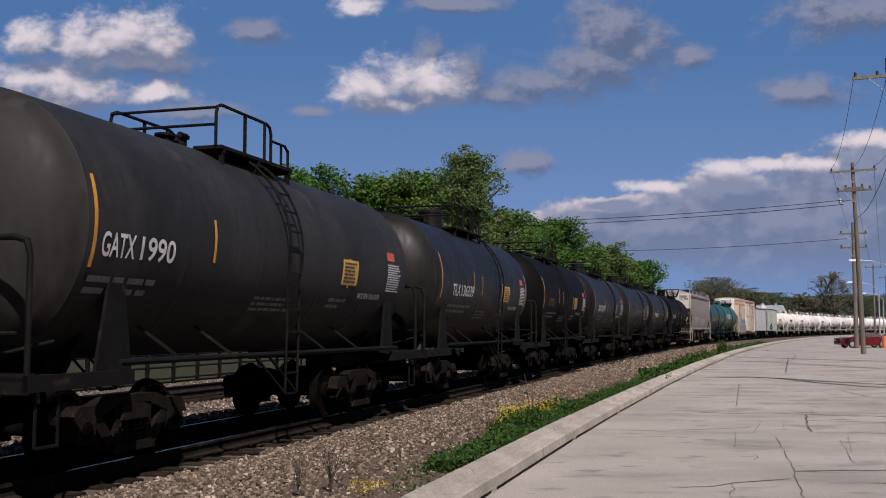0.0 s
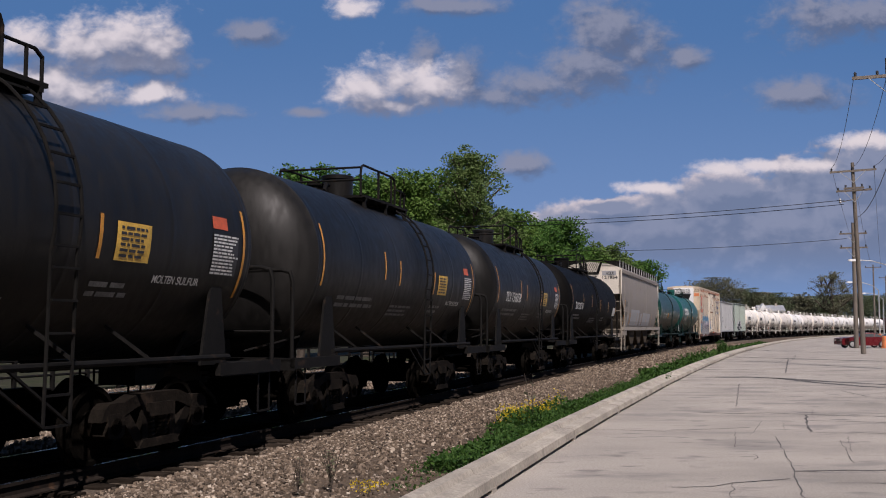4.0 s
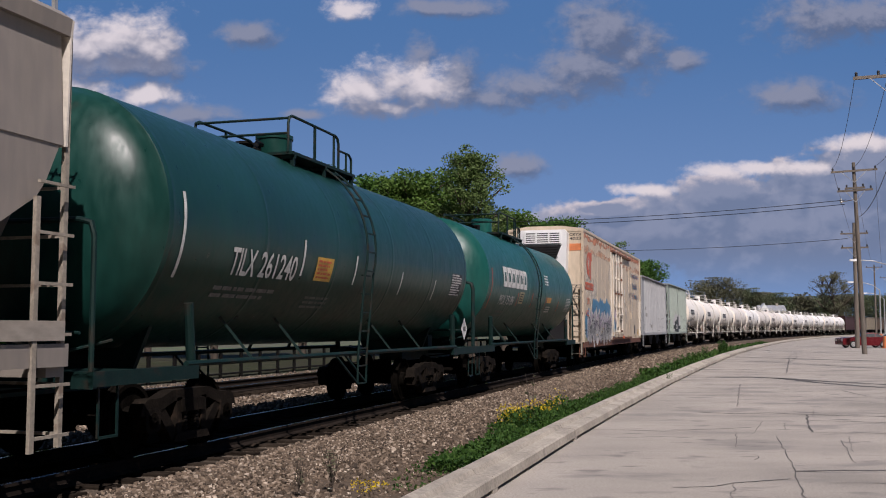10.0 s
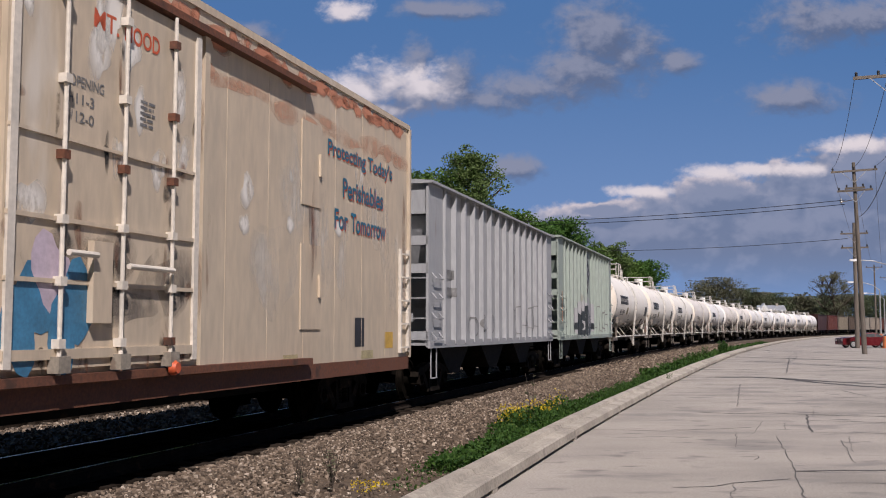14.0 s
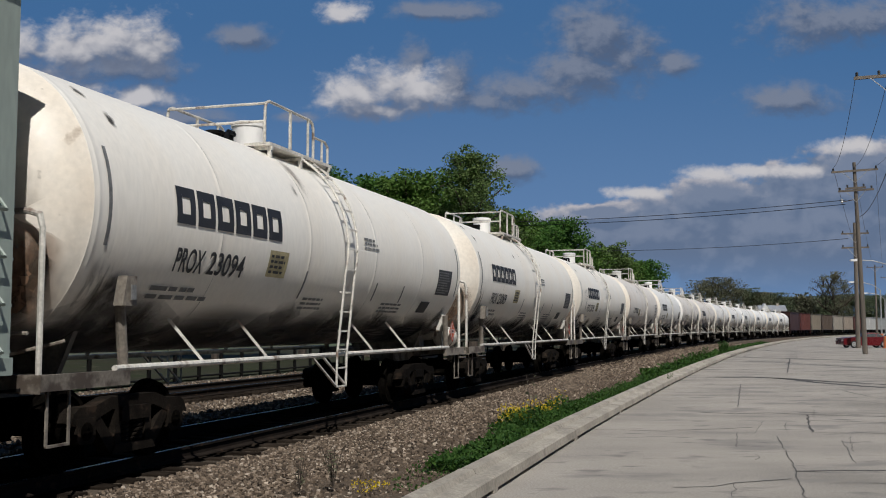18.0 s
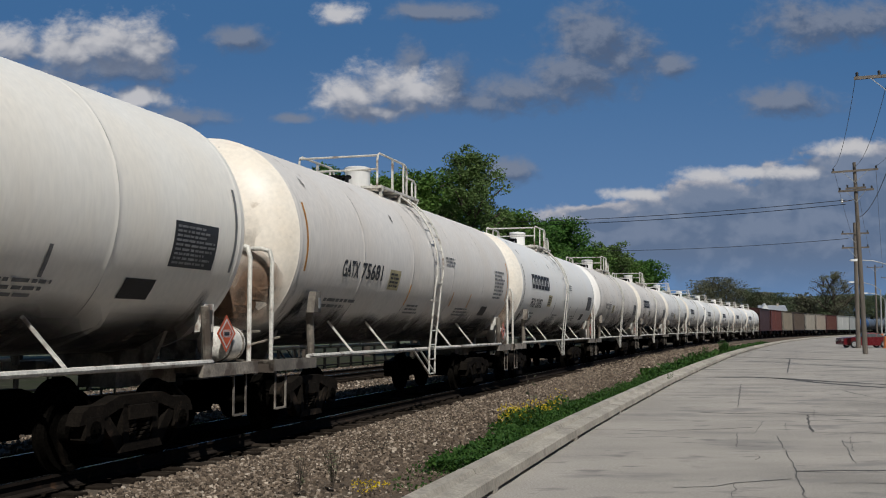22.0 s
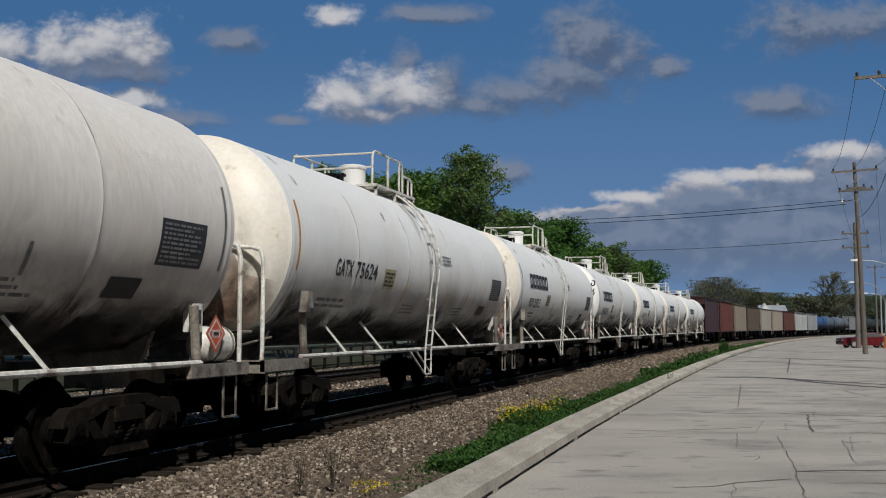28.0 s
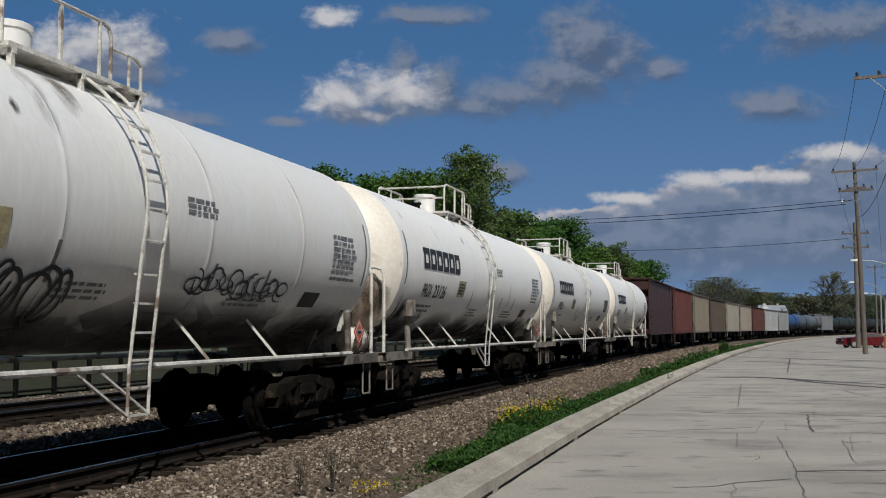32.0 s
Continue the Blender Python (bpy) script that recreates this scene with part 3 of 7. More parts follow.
    if noz is not None:
        hr = 0.27 if trim is TRIM else 0.315
        hh = zt + (0.53 if trim is TRIM else 0.50)
        part("fittings_housing", M().lathe([(zt - 0.10, hr), (hh - 0.11, hr), (hh - 0.105, hr + 0.02), (hh - 0.04, hr + 0.02), (hh - 0.02, hr - 0.02), (hh, 0.05)], 26, "z", (noz, 0, 0)), paint, car, smooth=40)
        part("manway_flange", M().lathe([(zt - 0.12, hr + 0.09), (zt + 0.03, hr + 0.09), (zt + 0.03, hr)], 26, "z", (noz, 0, 0)), trim, car, smooth=30)
    for dx, h in ((0.62, 0.16), (-0.95, 0.16), (-0.55, 0.20)):
        part("valve", M().lathe([(zt - 0.1, 0.11), (zt + h, 0.11), (zt + h, 0.15), (zt + h + 0.04, 0.15)], 12, "z", ((noz or (x0 + x1) / 2) + dx, 0.1, 0)), DARK, car)
    part("valve_pipe", M().tube([((noz or (x0 + x1) / 2) - 1.15, -0.2, zt + 0.02), ((noz or (x0 + x1) / 2) - 0.95, -0.15, zt + 0.18), ((noz or (x0 + x1) / 2) - 0.7, -0.1, zt + 0.2)], 0.04, 8), DARK, car)
    running_gear(car, half, inset)
    return car


CARS = []   # (thing, place of its middle along the track at 0 s)


def set_out(car, a, b):
    CARS.append((car, (a + b) / 2))
    return car


def stripe(car, x, a0, a1, R, zc, mat=YELLOW, w=0.06):
    panel(car, "reflective_stripe", x - w / 2, x + w / 2, a0, a1, R, zc, mat)


def black_marks(car, cyl, R, zc, mark, seed, gold=False, tx=None, lines=None, plain=False):
    tx = tx or (-0.78 * cyl, -0.37 * cyl)
    for x, a0, a1 in lines or ((-cyl + 0.12, -0.45, 0.57), (-0.36 * cyl, -0.22, 0.30), (-0.18 * cyl, -0.30, 0.18), (0.30 * cyl, -0.40, 0.08), (cyl - 0.12, -0.75, 0.45)):
        stripe(car, x, a0, a1, R, zc)
    if mark:
        write(car, mark, tx[0], tx[1] if not gold else -0.58 * cyl, -0.37, -0.10, R, zc, GOLD if gold else LETTER, "stencilled car number")
    bars(car, tx[0] - 0.1, tx[1], -0.82, -0.55, 2, R, zc, FADED, seed)
    bars(car, -0.22 * cyl, 0.05 * cyl, -0.95, -0.68, 3, R, zc, FADED, seed + 1)
    bars(car, 0.30 * cyl, 0.46 * cyl, -0.85, -0.62, 2, R, zc, FADED, seed + 2)
    if not plain:
        panel(car, "placard", 0.36 * cyl, 0.50 * cyl, -0.40, 0.03, R, zc, SIGN, "yellow placard")
        bars(car, 0.375 * cyl, 0.485 * cyl, -0.37, 0.0, 6, R, zc, INK, seed + 3)
        write(car, "MOLTEN SULFUR", 0.54 * cyl, 0.76 * cyl, -0.62, -0.52, R, zc, LETTER)
        panel(car, "test_plate", 0.80 * cyl, 0.94 * cyl, -0.45, 0.08, R, zc, INK)
        bars(car, 0.80 * cyl, 0.95 * cyl, -0.45, 0.08, 12, R, zc, LETTER, seed + 4)
        panel(car, "red_patch", 0.80 * cyl, 0.88 * cyl, 0.14, 0.30, R, zc, RED)


BR, BZ = 1.5, 2.70
# marking, front and rear shell seams at 0 s, housing, ladder
blacks = [("GATX 1990", 11.45, 21.5, None, -0.3), ("TILX 136339", 24.0, 33.0, -0.5, 0.8), ("UTLX", 35.8, 44.6, None, -0.7), ("TILX 136295", 47.1, 56.5, -0.5, 0.7), ("", 59.0, 68.5, -0.5, 0.7), ("TILX 136058", 71.0, 80.3, -0.45, 0.8)]
ends = [10.2, 22.7, 34.4, 45.9, 57.8, 69.8, 81.7]
for i, (mark, a, b, noz, lad) in enumerate(blacks):
    cy = (b - a) / 2
    car = tank_base("tank_car", ends[i + 1] - ends[i], cy, BR, BZ, CLEAN if i == 2 else BLACK if i else DUSTY, DARK, noz, lad, (-1.4, 0.95 if i == 0 else 1.2), 0.55, "black", "black steel tank car with yellow reflective stripes and white lettering", ends[i + 1] - ends[i] > 12.3 and 2.6 or 2.75)
    if i:
        black_marks(car, cy, BR, BZ, mark, i * 10, gold=mark == "UTLX")
    else:
        black_marks(car, cy, BR, BZ, mark, 0, tx=(-4.87, -3.43), lines=((-5.0, -0.5, 0.5), (-2.49, -0.30, 0.25), (2.12, -0.45, 0.05)))
    set_out(car, a, b)
car = tank_base("tank_car", 14.7, 6.25, BR, BZ, CLEAN, DARK, -0.45, -0.6, (-1.6, 1.1), 0.56, "black", "clean long black steel tank car with yellow stripes", 2.5)
black_marks(car, 6.25, BR, BZ, "TILX 262716", 90, tx=(-5.46, -3.64), plain=True,
            lines=((-6.1, -0.45, 0.57), (-3.56, -0.15, 0.30), (-1.34, -0.25, 0.28), (1.08, -0.35, 0.15), (3.56, -0.40, 0.10), (6.1, -0.75, 0.45)))
panel(car, "test_plate", 5.1, 5.95, -0.55, -0.15, BR, BZ, LETTER, "white data plate")
set_out(car, 83.0, 95.5)
GR, GZ = 1.6, 2.9
car = tank_base("tank_car", 16.0, 6.4, GR, GZ, GREEND, GREEN2, -0.55, -0.2, (-1.8, 0.95), 0.56, "white", "dark green steel tank car with white lettering", 2.9)
write(car, "TILX 261240", -4.9, -2.9, -0.64, -0.27, GR, GZ, LETTER)
bars(car, -5.1, -3.3, -1.0, -0.78, 2, GR, GZ, FADED, 5)
bars(car, -2.2, -1.0, -1.1, -0.85, 3, GR, GZ, FADED, 6)
panel(car, "placard", -2.2, -1.55, -0.60, -0.22, GR, GZ, SIGN)
bars(car, -2.15, -1.6, -0.57, -0.25, 5, GR, GZ, RED, 7)
for x, a0, a1 in ((-6.15, -0.75, 0.30), (-2.7, -0.55, 0.0), (-0.55, -0.6, -0.1), (1.9, -0.7, -0.25), (4.1, -0.75, -0.3)):
    stripe(car, x, a0, a1, GR, GZ, LETTER)
panel(car, "test_plate", 5.3, 6.1, -0.60, -0.1, GR, GZ, INK)
bars(car, 5.3, 6.1, -0.60, -0.1, 9, GR, GZ, LETTER, 8)
on_shell([(6.62, 1.55), (6.89, 1.28), (7.16, 1.55), (6.89, 1.82)], [(0, 1, 2, 3)], None, -1.42, "hazard_placard", LETTER, car, "white diamond hazard placard")
write(car, "3082", 6.76, 7.02, 1.50, 1.61, None, -1.425, INK)
for k in range(3):
    panel(car, "placard_stripe", 6.80 + k * 0.07, 6.83 + k * 0.07, 1.64, 1.75, None, -1.424, INK)
set_out(car, 116.9, 129.7)
car = tank_base("tank_car", 15.2, 6.25, GR, GZ, GREEN, GREEN2, -1.0, -0.3, (-2.3, 0.6), 0.55, "white", "bright green steel tank car with white maker's blocks", 2.7)
blocks(car, -4.75, -1.7, -0.19, 0.36, 6, GR, GZ, LETTER, "white block name")
write(car, "PROX 75189", -4.9, -3.2, -0.70, -0.42, GR, GZ, LETTER)
bars(car, -4.8, -3.5, -1.1, -0.85, 2, GR, GZ, FADED, 15)
panel(car, "placard", -2.55, -2.0, -0.62, -0.27, GR, GZ, BUFF)
bars(car, -2.5, -2.05, -0.58, -0.3, 4, GR, GZ, INK, 16)
bars(car, 1.0, 1.7, 0.05, 0.42, 4, GR, GZ, LETTER, 17)
panel(car, "graffiti_tag", 1.6, 2.3, -0.50, -0.32, GR, GZ, YELLOW)
bars(car, 1.7, 2.5, -0.85, -0.6, 3, GR, GZ, LETTER, 18)
for x, a0, a1 in ((-6.0, -0.85, 0.25), (-2.75, -0.72, -0.3), (-0.75, -0.7, -0.25), (1.45, -0.75, -0.3), (3.7, -0.78, -0.4)):
    stripe(car, x, a0, a1, GR, GZ, RED)
bars(car, 5.1, 6.0, -0.75, -0.25, 9, GR, GZ, LETTER, 19)
set_out(car, 132.1, 144.6)

# the white tank cars, alike but for their markings
GRIME_BOX = material("dark_grey_plate", (0.06, 0.055, 0.05), 0.7, var=0.3, scale=6, fine=40)
WR, WZ, WL = 1.62, 2.88, 15.54
WC = 6.80
white_master = tank_base("tank_car", WL, WC, WR, WZ, WHITE, TRIM, -0.5, -0.1, (-1.6, 0.85), 0.62, "white", "white steel tank car with dark stencilled markings", 2.42)
for s_ in (-1,):
    zb_ = 1.10
    r_ = part("air_reservoir", M().lathe([(WC - 0.10, 0.05), (WC - 0.04, 0.17), (WC + 0.05, 0.235), (WC + 0.52, 0.235), (WC + 0.60, 0.17), (WC + 0.66, 0.05)], 20, "x", (0, -1.2, zb_ + 0.26)), TRIM, white_master, "white air reservoir")
    for xs_ in (0.12, 0.44):
        part("reservoir_strap", M().lathe([(WC + xs_, 0.243), (WC + xs_ + 0.04, 0.243)], 20, "x", (0, -1.2, zb_ + 0.26)), GRUBBY, r_)
    part("valve_box", M().box(WC - 0.42, WC - 0.22, -1.36, -1.20, zb_ + 0.42, zb_ + 0.78).box(WC - 0.40, WC - 0.36, -1.33, -1.29, zb_, zb_ + 0.42), TRIM, white_master, "small white valve box on a post")
    part("valve_window", M().box(WC - 0.38, WC - 0.26, -1.366, -1.36, zb_ + 0.52, zb_ + 0.70), GRIME_BOX, white_master)
    for q, (hw, mat_) in enumerate(((0.25, RED), (0.20, LETTER), (0.165, RED))):
        on_shell([(WC - 0.10 - hw, zb_ + 0.40), (WC - 0.10, zb_ + 0.40 - hw), (WC - 0.10 + hw, zb_ + 0.40), (WC - 0.10, zb_ + 0.40 + hw)], [(0, 1, 2, 3)], None, -1.47 - 0.004 * q, "hazard_placard", mat_, white_master, "diamond hazard placard")
    panel(white_master, "placard_band", WC - 0.20, WC, zb_ + 0.35, zb_ + 0.45, None, -1.482, LETTER, "white number band")
    bars(white_master, WC - 0.18, WC, zb_ + 0.36, zb_ + 0.44, 1, None, -1.484, INK, 9, "dark number as plain bars")
marks = ["PROX 23094", "PROX 23089", "PROX 23038", "GATX 75681", "PROX 23092", "PROX 23213", "PROX", "GATX 75624", "PROX 23015", "PROX 23278", "PROX 23126", "PROX", "PROX"]
whites = []
for i, mark in enumerate(marks):
    car = white_master if i == 0 else copy_thing(white_master, pose(0, 0, 0))
    if i:
        WHEELS.extend(o for o in car.children_recursive if o.name.startswith("wheelset"))
    CARS.append((car, 205.52 + i * 15.545))
    whites.append(car)
CREAMW = material("creamy_white_tank_paint", (0.90, 0.865, 0.80), 0.48, var=0.08, scale=0.8, fine=12, stretch=(1.4, 1.4, 0.3), tint=(0.83, 0.78, 0.70), spots=(0.44, 0.36, 0.28), spot_scale=1.3, spot_at=0.70, bump=0.003, bscale=5)
DINGY = material("dingy_white_tank_paint", (0.78, 0.74, 0.70), 0.55, var=0.14, scale=0.8, fine=12, stretch=(1.4, 1.4, 0.3), tint=(0.66, 0.61, 0.56), spots=(0.34, 0.28, 0.23), spot_scale=1.3, spot_at=0.66, bump=0.003, bscale=5)
HEADW = material("white_head_paint", (0.90, 0.88, 0.855), 0.5, var=0.08, scale=1.2, fine=14, tint=(0.84, 0.80, 0.76), spots=(0.40, 0.28, 0.20), spot_scale=2.0, spot_at=0.68, bump=0.003, bscale=5)


def repaint(car, name, mat):
    """Gives one car's shell or ends a paint of its own."""
    for o in car.children:
        if o.name.split(".")[0] == name:
            o.data = o.data.copy()
            o.data.materials[0] = mat


for k_, (shell_, head_) in {0: (CREAMW, None), 1: (CREAMW, None), 2: (CREAMW, None), 3: (DINGY, None), 5: (DINGY, HEADW), 6: (DINGY, None), 9: (None, HEADW)}.items():
    if shell_:
        repaint(whites[k_], "tank", shell_)
    if head_:
        repaint(whites[k_], "tank_head", head_)
for i, (car, mark) in enumerate(zip(whites, marks)):
    if i not in (3, 5, 7):
        k = {0: 0.22, 2: 0.45}.get(i, 0.0)
        blocks(car, -5.55 + k, -2.8 + k * 1.5, -0.08, 0.36, 6, WR, WZ, INK, "black block name")
    if mark.startswith("GATX"):
        write(car, mark, -5.15, -3.25, -0.46, -0.17, WR, WZ, INK)
        car["label"] = "white steel tank car with orange stripes and plain number"
    elif i == 5:
        write(car, mark, -4.95, -3.3, -0.44, -0.17, WR, WZ, INK)
    else:
        write(car, mark, -5.4 + k * 0.8, -3.75 + k if len(mark) > 5 else -4.6, -0.68 + k * 0.1, -0.38 + k * 0.1, WR, WZ, INK)
    bars(car, -5.5, -4.1, -1.05, -0.82, 2, WR, WZ, FADED, 100 + i)
    panel(car, "placard", -2.85, -2.25, -0.60, -0.22, WR, WZ, BUFF, "faded buff placard")
    bars(car, -2.8, -2.3, -0.56, -0.26, 4, WR, WZ, INK, 120 + i)
    orange = YELLOW if i in (3, 7) else FADED
    for x, a0, a1 in ((-WC + 0.18, -0.45, 0.62), (-1.5, -0.9, -0.45), (1.6, -0.85, -0.5), (3.1, -0.85, -0.5), (WC - 0.14, -0.6, 0.5)):
        stripe(car, x, a0, a1, WR, WZ, orange)
    if i in (3, 9, 10, 12):
        bars(car, 5.2, 6.3, -0.56, 0.22, 8, WR, WZ, FADED, 140 + i)
    else:
        panel(car, "test_plate", 5.2, 6.2, -0.60, -0.05, WR, WZ, INK, "dark data plate")
        bars(car, 5.25, 6.15, -0.57, -0.08, 9, WR, WZ, FADED, 140 + i)
    bars(car, 0.75, 1.5, 0.05, 0.28, 3, WR, WZ, FADED, 160 + i)
    bars(car, -1.3, -0.4, -1.1, -0.85, 3, WR, WZ, FADED, 180 + i)
    bars(car, 2.2, 3.4, -1.1, -0.85, 3, WR, WZ, FADED, 200 + i)
    panel(car, "access_plate", 4.5, 5.1, -1.05, -0.78, WR, WZ, INK)


# ---------------------------------------------------------------- hopper cars, refrigerator car
HOPG = material("warm_grey_hopper_paint", (0.25, 0.222, 0.196), 0.6, var=0.15, scale=0.7, fine=10, stretch=(1, 1, 0.25), tint=(0.21, 0.185, 0.155), spots=(0.33, 0.30, 0.265), spot_scale=0.7, spot_at=0.62, bump=0.003, bscale=5)
SILLP = material("dull_grey_sill_paint", (0.36, 0.325, 0.28), 0.65, var=0.3, scale=1.5, fine=15, tint=(0.25, 0.215, 0.175), stretch=(0.4, 1, 1), spots=(0.15, 0.12, 0.09), spot_scale=2.0, spot_at=0.62)
# dark brown that stands for the shade inside the hopper's end recess
SHADE_BROWN = material("shade_dark_brown_steel", (0.085, 0.068, 0.050), 0.8, var=0.4, scale=1.5, fine=15, tint=(0.05, 0.04, 0.03))
# dusty brown, darkened to include the shade below the side sill
BAY = material("dusty_shaded_brown_steel", (0.095, 0.078, 0.058), 0.9, spec=0.1, var=0.45, scale=1.2, fine=12, tint=(0.05, 0.04, 0.03), stretch=(1, 1, 0.4))
LADR = material("dirty_cream_steel", (0.30, 0.265, 0.215), 0.7, var=0.35, scale=4, fine=25, spots=(0.16, 0.12, 0.09), spot_scale=4, spot_at=0.58)
PATCH = material("grey_repaint_patch", (0.32, 0.325, 0.34), 0.55, var=0.12, scale=1.5, fine=20)
CREAM = material("cream_grey_paint", (0.66, 0.61, 0.535), 0.6, var=0.2, scale=1.2, fine=14, spots=(0.3, 0.25, 0.2), spot_scale=3, spot_at=0.66)
PALE = material("pale_blue_grey_paint", (0.365, 0.375, 0.39), 0.6, var=0.18, scale=0.8, fine=12, stretch=(1, 1, 0.25), rnd=0.06, tint=(0.32, 0.328, 0.34), spots=(0.22, 0.19, 0.16), spot_scale=2.2, spot_at=0.68, bump=0.003, bscale=6)
REEF = material("faded_beige_paint", (0.60, 0.495, 0.372), 0.6, var=0.2, scale=0.7, fine=10, stretch=(1, 1, 0.25), tint=(0.48, 0.405, 0.31), spots=(0.64, 0.59, 0.52), spot_scale=1.1, spot_at=0.66, bump=0.003, bscale=6)
RUSTO = material("rusty_orange_steel", (0.20, 0.075, 0.038), 0.8, var=0.55, scale=2, fine=25, tint=(0.11, 0.045, 0.027), spots=(0.05, 0.028, 0.02), spot_scale=2.5, spot_at=0.60, bump=0.004, bscale=30)
UNIT = material("white_plastic_housing", (0.74, 0.75, 0.76), 0.35, var=0.06, scale=2, fine=20)
GRILLE = material("black_grille", (0.012, 0.012, 0.014), 0.5, var=0.2)
GLASSY = material("faded_orange_paint", (0.62, 0.20, 0.075), 0.6, var=0.3, scale=4, fine=30)
BLUE = material("blue_spray_paint", (0.05, 0.20, 0.35), 0.5, var=0.3, scale=3, fine=25)
LILAC = material("lilac_spray_paint", (0.50, 0.42, 0.50), 0.5, var=0.2, scale=2, fine=20)
SILVER = material("silver_spray_paint", (0.52, 0.50, 0.47), 0.45, var=0.2, scale=2, fine=20)
PALEF = material("off_white_spray_paint", (0.60, 0.57, 0.58), 0.5, var=0.2, scale=2, fine=20)
SPRAY = material("dark_spray_paint", (0.02, 0.028, 0.035), 0.5, var=0.3, scale=3, fine=25)
TEALP = material("teal_lettering", (0.01, 0.13, 0.22), 0.5, var=0.3, scale=4, fine=30)


def blob(cx, cz, rx, rz, seed, n=18, rough=0.25):
    rn = random.Random(seed)
    ph = [rn.uniform(0, 6.3) for _ in range(4)]
    return [(cx + rx * math.cos(a) * (1 + rough * sum(math.sin(k * a + ph[k - 2]) / k for k in (2, 3, 4))),
             cz + rz * math.sin(a) * (1 + rough * sum(math.sin(k * a + ph[k - 2]) / k for k in (2, 3, 4)))) for a in [6.28319 * i / n for i in range(n)]]


def stroke(pts, w):
    """A brushed line through points, as a flat strip."""
    out, fs = [], []
    for i, (x, z) in enumerate(pts):
        a, b = pts[max(0, i - 1)], pts[min(len(pts) - 1, i + 1)]
        dx, dz = b[0] - a[0], b[1] - a[1]
        l = math.hypot(dx, dz) or 1
        ww = w * (0.6 + 0.4 * math.sin(3.1416 * (i + 0.5) / len(pts)))
        out += [(x - dz / l * ww / 2, z + dx / l * ww / 2), (x + dz / l * ww / 2, z - dx / l * ww / 2)]
        if i:
            fs.append((2 * i - 2, 2 * i - 1, 2 * i + 1, 2 * i))
    return out, fs


def curl(cx, cz, rx, rz, a0, a1, n=14):
    return [(cx + rx * math.cos(a0 + (a1 - a0) * i / n), cz + rz * math.sin(a0 + (a1 - a0) * i / n)) for i in range(n + 1)]


def scrawl(parent, x0, x1, a0, a1, R, zc, mat, seed, n, w=0.035, label="spray-painted scrawl", lift=0.02):
    """A tag: loops and slashes of thin paint, meant to be unreadable."""
    rn = random.Random(seed)
    done = []
    for i in range(n):
        cx = x0 + (x1 - x0) * (i + 0.5) / n
        h = a1 - a0
        s0 = rn.uniform(0, 6.3)
        pts = curl(cx + rn.uniform(-.1, .1), a0 + h * rn.uniform(.35, .65), (x1 - x0) / n * rn.uniform(.4, .8), h * rn.uniform(.25, .5), s0, s0 + rn.uniform(2.5, 6.0) * rn.choice((-1, 1)))
        f, q = stroke(pts, w)
        done.append(on_shell(f, q, R, zc, "paint_stroke", mat, parent, label, cut=0.2, lift=lift + 0.0001 * i))
    return done


def rung_ladder(m, x, y, z0, z1, dx, dy, n):
    for i in range(n):
        z = z0 + (z1 - z0) * i / (n - 1)
        m.bar((x, y, z), (x + dx, y + dy, z), 0.03, 0.03)


